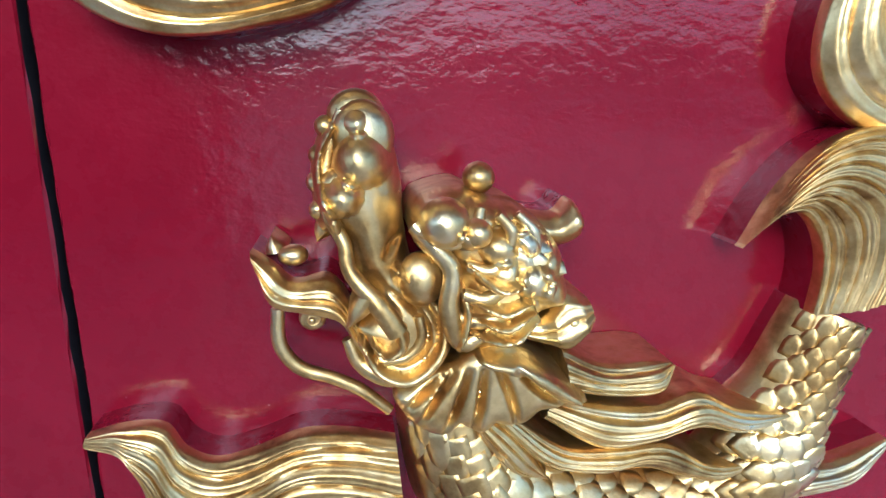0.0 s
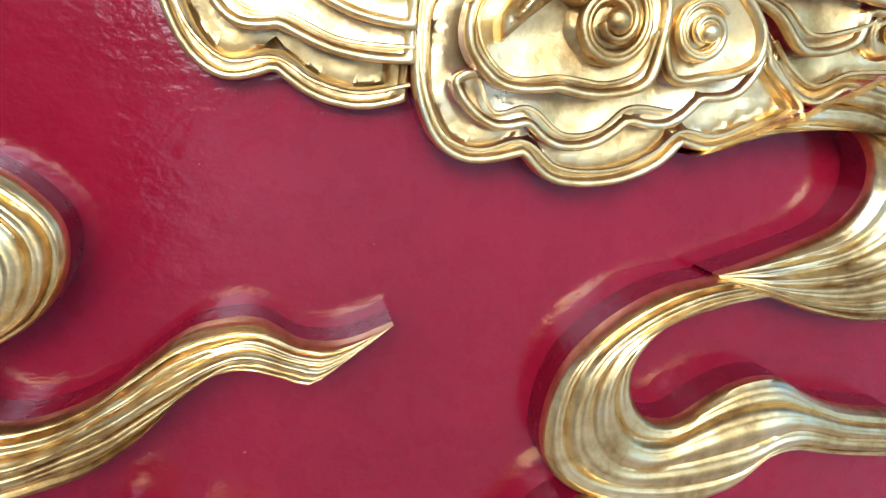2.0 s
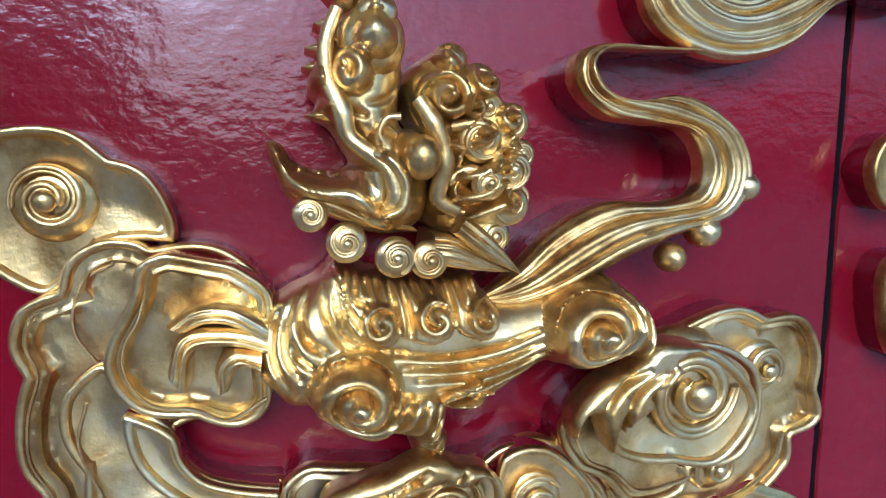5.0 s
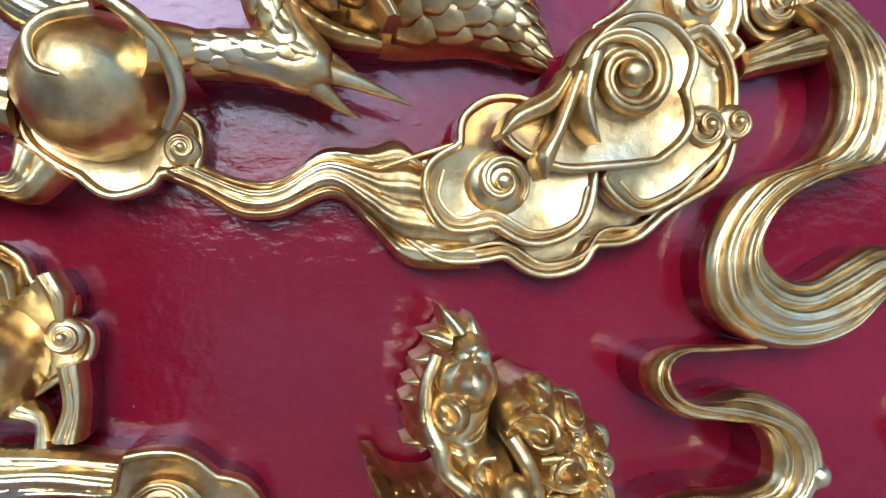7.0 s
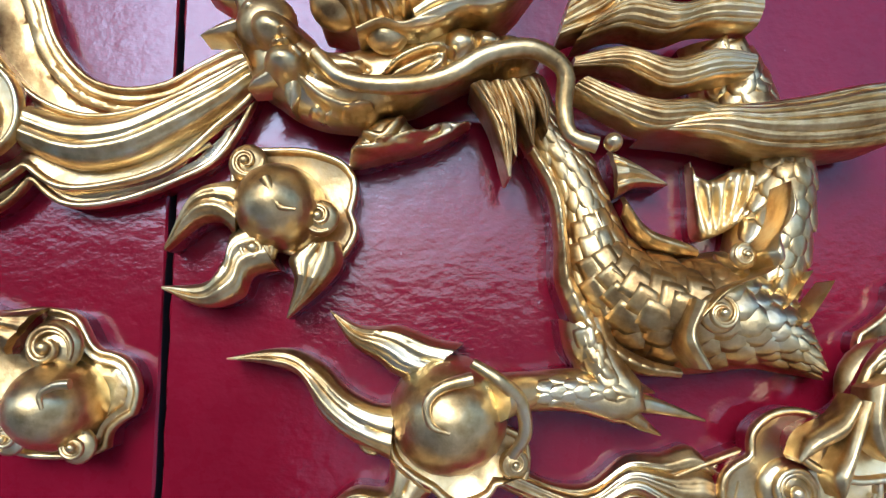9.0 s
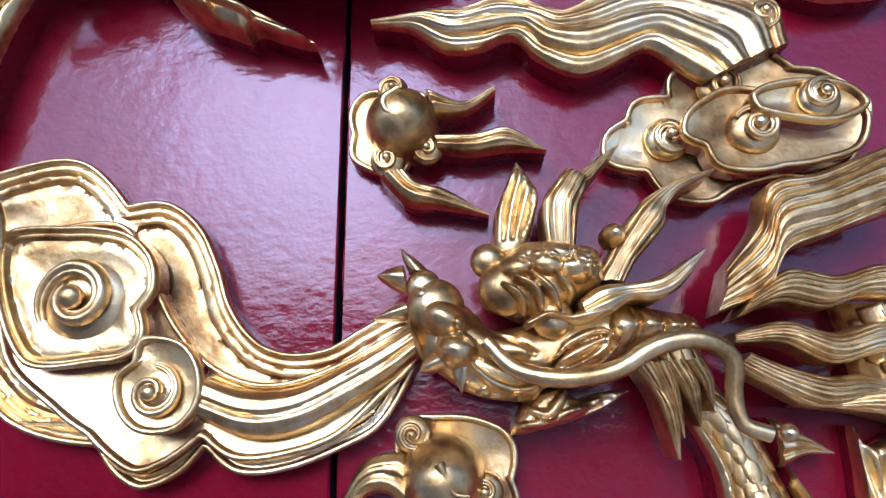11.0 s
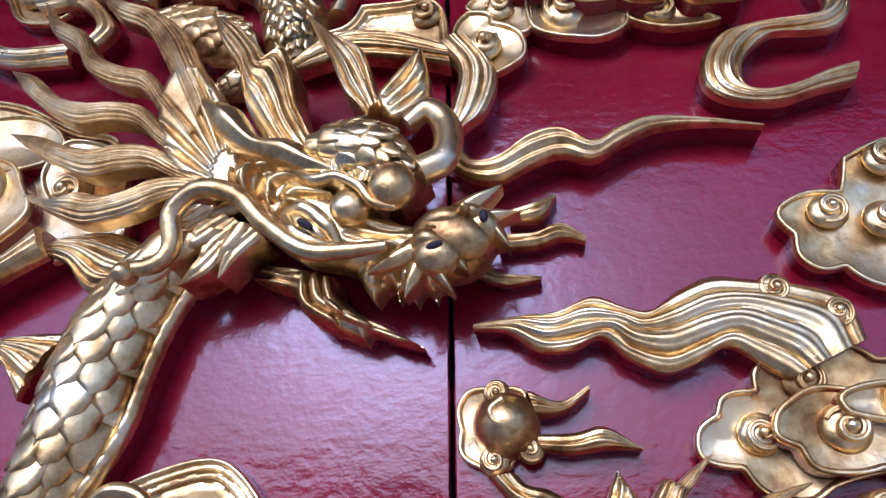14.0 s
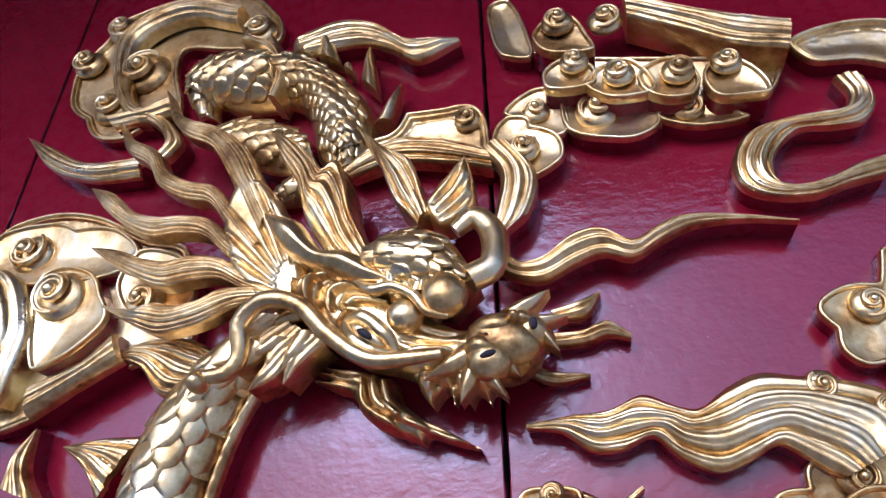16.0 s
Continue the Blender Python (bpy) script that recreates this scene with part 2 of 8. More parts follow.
def tube(name, parent, pts, n=40, seg=10, label="", mat=None):
    """A round rod through points (u, v, h, radius)."""
    P = np.array(pts, float)
    d = np.concatenate([[0], np.cumsum(np.linalg.norm(np.diff(P[:, :2], axis=0), axis=1))])
    fine = curve(P[:, :2], n)
    s = np.concatenate([[0], np.cumsum(np.linalg.norm(np.diff(fine, axis=0), axis=1))])
    s = s / s[-1] * d[-1]
    hs, rs = np.interp(s, d, P[:, 2]), np.interp(s, d, P[:, 3])
    bm, rings = bmesh.new(), []
    pos = [at(*fine[i], hs[i]) for i in range(n)]
    for i in range(n):
        t = (pos[min(i + 1, n - 1)] - pos[max(i - 1, 0)]).normalized()
        side = t.cross(Vector((0, -1, 0))).normalized()
        up = side.cross(t)
        rings.append([bm.verts.new(pos[i] + float(rs[i]) * (math.cos(a) * side + math.sin(a) * up)) for a in (2 * math.pi * k / seg for k in range(seg))])
    for i in range(n - 1):
        for k in range(seg):
            bm.faces.new((rings[i][k], rings[i][(k + 1) % seg], rings[i + 1][(k + 1) % seg], rings[i + 1][k]))
    bm.faces.new(rings[0][::-1])
    bm.faces.new(rings[-1])
    return part(name, bm, mat or GOLD, parent, label)


def volute(name, parent, c, size, h=0.03, rise=0.006, turns=1.4, start=0.0, hand=1, label=""):
    """A cloud curl: a rounded coil that climbs to a button in its middle."""
    r = 1.12 * size
    rise, h = min(rise, 0.22 * r), h - (0.008 if size > 0.0175 else 0.004)
    turns = min(turns, 1.25 if turns < 1.6 else 1.6)
    start += 360 * ((c[0] * 37 + c[1] * 53) % 1)
    hand *= 1 if (c[0] * 91 + c[1] * 17) % 1 > 0.4 else -1
    n, m = int(34 * turns) + 8, 10
    bm, rows = bmesh.new(), []
    for i in range(n):
        s = i / (n - 1)
        ang = radians(start) + hand * 2 * math.pi * turns * s
        rad = r * (0.80 - 0.62 * s**0.9)
        wide = r * (0.10 + 0.42 * min(s, 0.3) - 0.05 * s) * (1.0 if turns < 1.5 else 0.8)
        row = []
        for j in range(m + 1):
            x = j / m * 2 - 1
            rr = rad + x * wide
            lip = 0.95 * wide * (1 - x * x) ** 0.5 * (1 + 0.35 * x) - 0.25 * wide * math.exp(-((x + 0.2) / 0.16) ** 2)
            row.append(bm.verts.new(at(c[0] + rr * math.cos(ang), c[1] + rr * math.sin(ang), h - 0.12 * r + rise * s + lip - 0.002)))
        rows.append(row)
    for i in range(n - 1):
        for j in range(m):
            bm.faces.new((rows[i][j], rows[i][j + 1], rows[i + 1][j + 1], rows[i + 1][j]))
    top = bmesh.ops.create_uvsphere(bm, u_segments=12, v_segments=8, radius=1)["verts"]
    for v in top:
        v.co = at(c[0] + v.co.x * 0.25 * r, c[1] + v.co.y * 0.25 * r, h + rise * 0.7 + v.co.z * 0.2 * r)
    disc = bmesh.ops.create_uvsphere(bm, u_segments=24, v_segments=10, radius=1)["verts"]
    for v in disc:
        v.co = at(c[0] + v.co.x * r * 0.98, c[1] + v.co.y * r * 0.98, h - 0.6 * r + v.co.z * 0.44 * r)
    return part(name, bm, GOLD, parent, label)


def scale_mesh():
    bm = bmesh.new()
    rows = []
    for i in range(6):
        s = i / 5
        half = 0.54 * math.sqrt(max(0.0, 1 - (max(0.0, s - 0.42) / 0.58) ** 2.2))
        rows.append([bm.verts.new((x * half, s, 0.13 * (1 - (x * 0.95) ** 2) * (0.45 + 0.55 * s) * (1 - 0.55 * s**4) - 0.02)) for x in (-1, -0.5, 0, 0.5, 1)])
    for i in range(5):
        for j in range(4):
            bm.faces.new((rows[i][j], rows[i][j + 1], rows[i + 1][j + 1], rows[i + 1][j]))
    bmesh.ops.remove_doubles(bm, verts=bm.verts, dist=1e-4)
    edge = [e for e in bm.edges if len(e.link_faces) == 1]
    res = bmesh.ops.extrude_edge_only(bm, edges=edge)
    for v in res["geom"]:
        if isinstance(v, bmesh.types.BMVert):
            v.co.z -= 0.22
    bmesh.ops.recalc_face_normals(bm, faces=bm.faces)
    for f in bm.faces:
        f.smooth = True
    me = bpy.data.meshes.new("scale")
    bm.to_mesh(me)
    me.materials.append(GOLD)
    return me


SCALE = scale_mesh()


def scales(body, a, b, h, dome, rows, cols, lift=(0, 0), cover=(0.08, 0.92), size=1.0):
    """Overlapping scales laid in staggered rows over a body between two edge lines."""
    A, B = curve(a, rows + 2), curve(b, rows + 2)
    ups = np.interp(np.linspace(0, 1, rows + 2), np.linspace(0, 1, len(lift)), lift)
    for i in range(1, rows + 1):
        w = np.linalg.norm(A[i] - B[i])
        along = ((A[i + 1] + B[i + 1]) - (A[i - 1] + B[i - 1])) / 4
        count = cols - (i % 2)
        for j in range(count):
            s = (j + 0.5 + 0.5 * (i % 2)) / cols
            s = cover[0] + s * (cover[1] - cover[0])
            q = A[i] * (1 - s) + B[i] * s
            local = ((A[i + 1] - A[i - 1]) * (1 - s) + (B[i + 1] - B[i - 1]) * s) / 2
            dm = min(dome, 0.45 * w)
            hh = h + ups[i] + dm * math.sin(math.pi * s) ** 0.8
            slope = dm * math.pi * math.cos(math.pi * s) * 0.8
            across = at(*(B[i] - A[i]), slope)
            y = at(*local, ups[i] - ups[i - 1]) if np.linalg.norm(local) > 1e-5 else at(*along, 0)
            long = y.length * 1.75 * size
            wide = w * (cover[1] - cover[0]) / cols * 1.2 * size
            y.normalize()
            x = (across - across.dot(y) * y).normalized()
            z = x.cross(y)
            if z.y > 0:
                x, z = -x, -z
            y2 = (y + 0.12 * z).normalized()
            z2 = x.cross(y2)
            thick = min(long, wide)
            ob = new("scale", SCALE)
            ob.parent = body
            jig = 1 + 0.08 * math.sin(7.3 * i + 3.1 * j)
            M = Matrix((x * wide * jig, y2 * long * jig, z2 * thick)).transposed().to_4x4()
            M.translation = at(q[0], q[1], hh) - y * long * 0.5
            ob.matrix_world = M


def hook(name, parent, pts, r, h, label=""):
    """A small raised comma: a tapering rod through plan points."""
    k = len(pts)
    return tube(name, parent, [(p[0], p[1], h, r * (0.35 + 0.65 * i / (k - 1))) for i, p in enumerate(pts)], n=22, seg=8, label=label)


class Relief:
    """A carved face or body: a rounded form inside an outline, with ridges, cuts, bosses and coils worked into its surface."""

    def __init__(self, outline, h, dome=0.02, soft=0.018, base=0.0, step=0.0012):
        self.C = curve(outline, step * 0.9, closed=True)
        self.base = base
        C = self.C
        lo, hi = C.min(0), C.max(0)
        gx, gy = np.meshgrid(np.arange(lo[0], hi[0], step), np.arange(lo[1], hi[1], step * 0.87))
        g = np.stack([gx.ravel() + (np.arange(gx.size) // gx.shape[1] % 2) * step / 2, gy.ravel()], 1)
        g = g[self.inside(g, C)]
        d = self.near(g, C)[0]
        keep = d > 0.55 * step
        self.Q = np.concatenate([C, g[keep]])
        D = np.concatenate([np.zeros(len(C)), d[keep]])
        self.H = h + dome * np.sqrt(1 - np.clip(1 - D / soft, 0, 1) ** 2)

    def inside(self, q, C):
        odd = np.zeros(len(q), bool)
        for a, b in zip(C, np.roll(C, -1, 0)):
            if a[1] != b[1]:
                odd ^= ((a[1] > q[:, 1]) != (b[1] > q[:, 1])) & (q[:, 0] < (b[0] - a[0]) * (q[:, 1] - a[1]) / (b[1] - a[1]) + a[0])
        return odd

    def near(self, q, line):
        """Distance to the nearest point of a finely drawn line, and how far along it that is."""
        best, where = np.full(len(q), 9.0), np.zeros(len(q))
        for k, p in enumerate(line):
            d = np.hypot(q[:, 0] - p[0], q[:, 1] - p[1])
            closer = d < best
            best[closer], where[closer] = d[closer], k / max(len(line) - 1, 1)
        return best, where

    def ridge(self, pts, w, up):
        d, s = self.near(self.Q, curve(pts, 60))
        x = d / (w * (0.45 + 0.55 * np.sin(math.pi * np.clip(s * 0.9 + 0.05, 0, 1))))
        self.H += up * np.clip(1 - x * x, 0, 1) ** 0.6
        return self

    def cut(self, pts, w, deep):
        d, s = self.near(self.Q, curve(pts, 60))
        self.H -= deep * np.exp(-((d / w) ** 2)) * (0.35 + 0.65 * np.sin(math.pi * np.clip(s, 0.02, 0.98)))
        return self

    def boss(self, c, r, up, turn=0.0):
        ru, rv = (r, r) if isinstance(r, (int, float)) else r
        ca, sa = math.cos(radians(turn)), math.sin(radians(turn))
        x, y = self.Q[:, 0] - c[0], self.Q[:, 1] - c[1]
        a, b = (x * ca + y * sa) / ru, (y * ca - x * sa) / rv
        self.H += up * np.clip(1 - a * a - b * b, 0, 1) ** 0.6
        return self

    def lobe(self, outline, up, soft=0.004):
        C = curve(outline, 120, closed=True)
        d = self.near(self.Q, C)[0]
        self.H += np.where(self.inside(self.Q, C), up * np.sqrt(1 - np.clip(1 - d / soft, 0, 1) ** 2), 0)
        return self

    def coil(self, c, r, up, turns=1.8, start=0.0, hand=1):
        """A spiral roll on a raised round."""
        x, y = self.Q[:, 0] - c[0], self.Q[:, 1] - c[1]
        rad, ang = np.hypot(x, y), np.arctan2(y, x)
        phase = rad / r * turns - hand * (ang - radians(start)) / (2 * math.pi)
        roll = np.abs(np.sin(math.pi * phase)) ** 0.5 - 0.75
        hub = np.clip(1 - (rad / (0.24 * r)) ** 2, 0, 1) ** 0.5
        inner = np.clip((r - rad) / (0.12 * r), 0, 1)
        self.H += up * (inner * (0.45 + 0.4 * (1 - rad / r)) + inner * 0.6 * roll * np.clip(rad / (0.3 * r), 0, 1) + 0.45 * hub)
        return self

    def done(self, name, parent, label="", sides=None):
        from mathutils.geometry import delaunay_2d_cdt
        n = len(self.C)
        res = delaunay_2d_cdt([Vector(q) for q in self.Q], [(i, (i + 1) % n) for i in range(n)], [], 1, 1e-6)
        bm = bmesh.new()
        src = [o[0] if o else 0 for o in res[3]]
        vs = [bm.verts.new(at(c.x, c.y, float(self.H[s]))) for c, s in zip(res[0], src)]
        for t in res[2]:
            bm.faces.new([vs[i] for i in t])
        for v in [v for v in vs if not v.link_faces]:
            bm.verts.remove(v)
        rims = [e for e in bm.edges if len(e.link_faces) == 1]
        below = {}
        for v in {v for e in rims for v in e.verts}:
            below[v] = [v] + [bm.verts.new((v.co.x, -(self.base - 0.004 + (-v.co.y - self.base + 0.004) * k), v.co.z)) for k in (0.6, 0.0)]
        for e in rims:
            a_, b_ = (below[v] for v in e.verts)
            for k in range(2):
                bm.faces.new((a_[k], b_[k], b_[k + 1], a_[k + 1])).material_index = k
        return part(name, bm, sides or ([GOLD, RED] if self.base < 0.004 else [GOLD, GOLD]), parent, label)


# ---- the hall front: lacquered boards with open joints, floor, eave and the court behind ----
def board(name, x0, x1, z0, z1, seed):
    rnd = random.Random(seed)
    bm = bmesh.new()
    n = 200
    front = []
    for i in range(n + 1):
        z = z0 + (z1 - z0) * i / n
        row = []
        for k in range(9):
            s = k / 8
            x = x0 + (x1 - x0) * s
            y = 0.0
            if k in (0, 8):
                x += (1 if k == 0 else -1) * (0.0019 + 0.0016 * rnd.random())
                y = 0.0016
            elif k in (1, 7):
                x = (x0 + 0.0042) if k == 1 else (x1 - 0.0042)
            row.append(bm.verts.new((x, y, z)))
        front.append(row)
    for i in range(n):
        for k in range(8):
            bm.faces.new((front[i][k], front[i][k + 1], front[i + 1][k + 1], front[i + 1][k]))
    for k in (0, 8):
        for i in range(n):
            a, b = front[i][k], front[i + 1][k]
            c, d = bm.verts.new((b.co.x, 0.04, b.co.z)), bm.verts.new((a.co.x, 0.04, a.co.z))
            bm.faces.new((a, b, c, d) if k else (b, a, d, c)).material_index = 1
    ob = part(name, bm, [RED, DARK], wall)
    ob.data.polygons.foreach_set("use_smooth", [False] * len(ob.data.polygons))
    return ob


wall = tagged(new("wall_front"), "red lacquered board wall of a temple hall", "wall", kind="structure")
for i, (x0, x1) in enumerate([(-2.8, -1.6), (-1.6, -0.8), (-0.8, 0.0), (0.0, 0.8), (0.8, 1.6), (1.6, 2.8)]):
    board("board", x0, x1, 0.02, 3.7, i)
box("backing", (-2.8, 0.05, 0.0), (2.8, 0.2, 3.7), DARK, wall)
floor = box("floor", (-40, -45, -0.3), (40, 0.2, 0.0), STONE)
tagged(floor, "grey stone paving of the court", "floor", kind="structure")
eave = box("ceiling", (-6, -2.0, 3.7), (6, 0.2, 3.85), TIMBER)
tagged(eave, "dark timber eave above the wall", "ceiling", kind="structure")
far = tagged(new("wall_court"), "weathered plaster gallery across the court", "wall", kind="structure")
box("wall_face", (-40, -30.4, 0.0), (40, -30.0, 2.6), PLASTER, far)
box("roof_edge", (-40, -32.0, 2.6), (40, -29.2, 3.4), TILE, far)

# Added out of view: dark panel that dims reflections on the left-hand carvings.
screen = box("wall_light_blocker", (-9, -4.3, 0.0), (-0.6, -4.15, 2.5), TIMBER)
tagged(screen, "added dark panel, unseen, blocking light and reflections from the left", "wall", kind="structure")

# ---- carvings ----

it = thing("cloud_scroll", "gilded carved cloud ribbon curling over red lacquer boards", "carved scroll")
ribbon("tail", it, [(0.110, 1.002), (0.104, 0.991), (0.109, 0.973), (0.127, 0.965), (0.151, 0.968), (0.178, 0.978), (0.204, 0.996), (0.229, 1.012), (0.254, 1.016), (0.272, 1.013), (0.291, 0.999), (0.308, 0.995), (0.324, 0.996), (0.349, 1.004)], [(0.074, 1.000), (0.052, 0.989), (0.030, 0.970), (0.028, 0.946), (0.046, 0.927), (0.072, 0.917), (0.101, 0.916), (0.131, 0.921), (0.162, 0.929), (0.194, 0.948), (0.221, 0.972), (0.240, 0.984), (0.259, 0.985), (0.278, 0.978), (0.294, 0.971), (0.318, 0.984), (0.349, 1.004)], flutes=5, h=0.03)
ribbon("loop", it, [(0.062, 1.032), (0.084, 1.029), (0.103, 1.028), (0.110, 1.042), (0.107, 1.050), (0.095, 1.059), (0.076, 1.063)], [(0.056, 1.003), (0.080, 1.006), (0.113, 1.009), (0.136, 1.017), (0.158, 1.032), (0.171, 1.054), (0.173, 1.078), (0.162, 1.097), (0.141, 1.114), (0.117, 1.123), (0.088, 1.127)], flutes=6, h=0.03)

it = thing("cloud_scroll", "gilded carved ribbon loop trailing from a cloud", "carved scroll")
ribbon("loop", it, [(0.574, 1.016), (0.534, 1.010), (0.494, 0.991), (0.464, 0.963), (0.450, 0.928), (0.450, 0.895), (0.467, 0.871), (0.498, 0.854), (0.545, 0.841), (0.592, 0.845), (0.622, 0.869), (0.646, 0.873), (0.682, 0.864), (0.755, 0.851)], [(0.614, 1.000), (0.579, 0.997), (0.537, 0.987), (0.514, 0.963), (0.513, 0.935), (0.528, 0.914), (0.551, 0.910), (0.576, 0.923), (0.602, 0.933), (0.631, 0.933), (0.658, 0.917), (0.680, 0.906), (0.701, 0.900), (0.745, 0.891)], flutes=4, h=0.03)
ribbon("fall", it, [(0.547, 1.100), (0.591, 1.113), (0.632, 1.120), (0.668, 1.110), (0.684, 1.090), (0.684, 1.067), (0.666, 1.046), (0.623, 1.031), (0.572, 1.018)], [(0.721, 1.160), (0.753, 1.146), (0.785, 1.118), (0.835, 1.060), (0.838, 1.020), (0.791, 0.981), (0.752, 0.973), (0.699, 0.972), (0.650, 0.984), (0.604, 1.003), (0.573, 1.016)], flutes=6, h=0.03, n=72)

it = thing("fish_dragon", "gilded carved fish dragon rearing its head", "carving")
edge_a, edge_b = [(0.262, 0.686), (0.299, 0.659), (0.358, 0.641), (0.397, 0.649), (0.415, 0.681), (0.433, 0.700), (0.449, 0.730), (0.459, 0.749)], [(0.192, 0.708), (0.194, 0.669), (0.210, 0.615), (0.282, 0.576), (0.384, 0.567), (0.465, 0.599), (0.491, 0.662), (0.515, 0.726)]
body = ribbon("body", it, edge_a, edge_b, h=0.0165, dome=0.0435, flutes=0)
scales(body, edge_a, edge_b, 0.0165, 0.0435, 30, 6, cover=(0.06, 0.94), size=1.0)
ribbon("lock", it, [(0.288, 0.740), (0.313, 0.727), (0.346, 0.726), (0.360, 0.723)], [(0.293, 0.710), (0.325, 0.704), (0.354, 0.705), (0.362, 0.720)], flutes=4, h=0.05, base=0.005)
ribbon("lock", it, [(0.282, 0.707), (0.322, 0.698), (0.351, 0.696), (0.377, 0.703), (0.405, 0.689), (0.447, 0.680)], [(0.279, 0.693), (0.316, 0.670), (0.349, 0.671), (0.379, 0.678), (0.414, 0.671), (0.447, 0.680)], flutes=4, h=0.05, base=0.005)
ribbon("lock", it, [(0.258, 0.698), (0.294, 0.672), (0.331, 0.669), (0.361, 0.668), (0.389, 0.651), (0.423, 0.646)], [(0.248, 0.695), (0.280, 0.662), (0.317, 0.652), (0.343, 0.654), (0.370, 0.645), (0.398, 0.638), (0.423, 0.646)], flutes=4, h=0.05, base=0.005)
ribbon("lock", it, [(0.241, 0.700), (0.265, 0.679), (0.284, 0.650)], [(0.230, 0.699), (0.258, 0.660), (0.284, 0.650)], flutes=3, h=0.05, base=0.005)
ribbon("side_fin", it, [(0.011, 0.693), (0.033, 0.698), (0.055, 0.696), (0.066, 0.679), (0.082, 0.671), (0.105, 0.675), (0.133, 0.684), (0.160, 0.683), (0.191, 0.676)], [(0.010, 0.686), (0.031, 0.678), (0.038, 0.663), (0.050, 0.618), (0.082, 0.598), (0.125, 0.621), (0.160, 0.621), (0.196, 0.609)], flutes=6, h=0.03)
ribbon("side_fin", it, [(0.425, 0.609), (0.465, 0.631), (0.495, 0.632), (0.536, 0.644)], [(0.425, 0.604), (0.477, 0.607), (0.511, 0.613), (0.537, 0.637)], flutes=3, h=0.03)
lump("nose", it, (0.175, 0.874), (0.0153, 0.0143), out=0.0122, h=0.044)
lump("nose", it, (0.178, 0.864), (0.0166, 0.019), out=0.0141, h=0.054)
lump("nostril", it, (0.167, 0.837), (0.0139, 0.0132), out=0.0112, h=0.059)
lump("tooth", it, (0.159, 0.869), 0.0059, out=0.0077, h=0.0455)
lump("tooth", it, (0.155, 0.854), 0.0059, out=0.0077, h=0.0455)
lump("tooth", it, (0.153, 0.840), 0.0059, out=0.0077, h=0.0455)
lump("tooth", it, (0.153, 0.825), 0.0054, out=0.007, h=0.0458)
ribbon("tooth", it, [(0.151, 0.819), (0.150, 0.813), (0.151, 0.807)], [(0.163, 0.815), (0.159, 0.811), (0.151, 0.807)], base=0.025, flutes=1, dome=0.008, n=16, amp=0.002, h=0.045)
tube("lip", it, [(0.168, 0.877, 0.055, 0.0033), (0.161, 0.859, 0.055, 0.0033), (0.157, 0.839, 0.057, 0.0033), (0.158, 0.825, 0.06, 0.0034), (0.166, 0.810, 0.065, 0.0038), (0.168, 0.796, 0.067, 0.0042), (0.182, 0.778, 0.073, 0.0055), (0.192, 0.762, 0.073, 0.0061)])
tube("hinge_fold", it, [(0.213, 0.774, 0.055, 0.0046), (0.219, 0.753, 0.055, 0.0056), (0.209, 0.735, 0.055, 0.0061), (0.188, 0.729, 0.055, 0.0060), (0.172, 0.736, 0.05, 0.0051), (0.165, 0.752, 0.05, 0.0036)])
tube("hinge_fold", it, [(0.204, 0.768, 0.065, 0.0027), (0.205, 0.755, 0.065, 0.0031), (0.197, 0.745, 0.065, 0.0031), (0.184, 0.743, 0.065, 0.0027)])
ribbon("tusk", it, [(0.174, 0.787), (0.168, 0.777), (0.165, 0.765)], [(0.182, 0.777), (0.174, 0.770), (0.165, 0.765)], h=0.07, base=0.05, flutes=1, dome=0.008, n=16, amp=0.002)
ribbon("jaw", it, [(0.115, 0.803), (0.126, 0.795), (0.137, 0.785), (0.156, 0.787), (0.167, 0.773), (0.173, 0.749)], [(0.118, 0.792), (0.124, 0.772), (0.142, 0.766), (0.161, 0.760), (0.172, 0.742), (0.188, 0.725)], flutes=2, h=0.045)
ribbon("tongue", it, [(0.121, 0.798), (0.122, 0.803), (0.125, 0.809)], [(0.134, 0.801), (0.130, 0.805), (0.125, 0.809)], h=0.03, base=0.01, flutes=1, dome=0.008, n=16, amp=0.002)
lump("tongue", it, (0.137, 0.798), (0.0085, 0.006), out=0.0078, h=0.0355)
volute("beard_curl", it, (0.145, 0.759), 0.0072, h=0.04)
tube("beard", it, [(0.126, 0.767, 0.035, 0.0038), (0.126, 0.745, 0.035, 0.0045), (0.136, 0.730, 0.035, 0.0045), (0.155, 0.722, 0.035, 0.0040), (0.171, 0.713, 0.035, 0.0040), (0.188, 0.698, 0.035, 0.0034)])
lump("eye", it, (0.217, 0.821), 0.0133, out=0.0173, h=0.0757)
lump("eye", it, (0.233, 0.816), 0.0077, out=0.01, h=0.0817)
lump("knob", it, (0.240, 0.840), 0.0089, out=0.0116, h=0.0483)
lump("cheek", it, (0.206, 0.787), (0.0133, 0.0155), out=0.0113, h=0.059)
edge_a, edge_b = [(0.236, 0.831), (0.260, 0.827), (0.282, 0.801)], [(0.232, 0.784), (0.255, 0.776), (0.283, 0.771)]
body = ribbon("crown", it, edge_a, edge_b, h=0.055, dome=0.02, flutes=0, base=0.01)
scales(body, edge_a, edge_b, 0.055, 0.02, 4, 4, cover=(0.06, 0.94), size=1.05)
tube("brow", it, [(0.202, 0.819, 0.07, 0.0042), (0.212, 0.808, 0.075, 0.0047), (0.221, 0.795, 0.075, 0.0052), (0.219, 0.774, 0.075, 0.0057), (0.227, 0.753, 0.07, 0.0054), (0.243, 0.761, 0.07, 0.0046)])
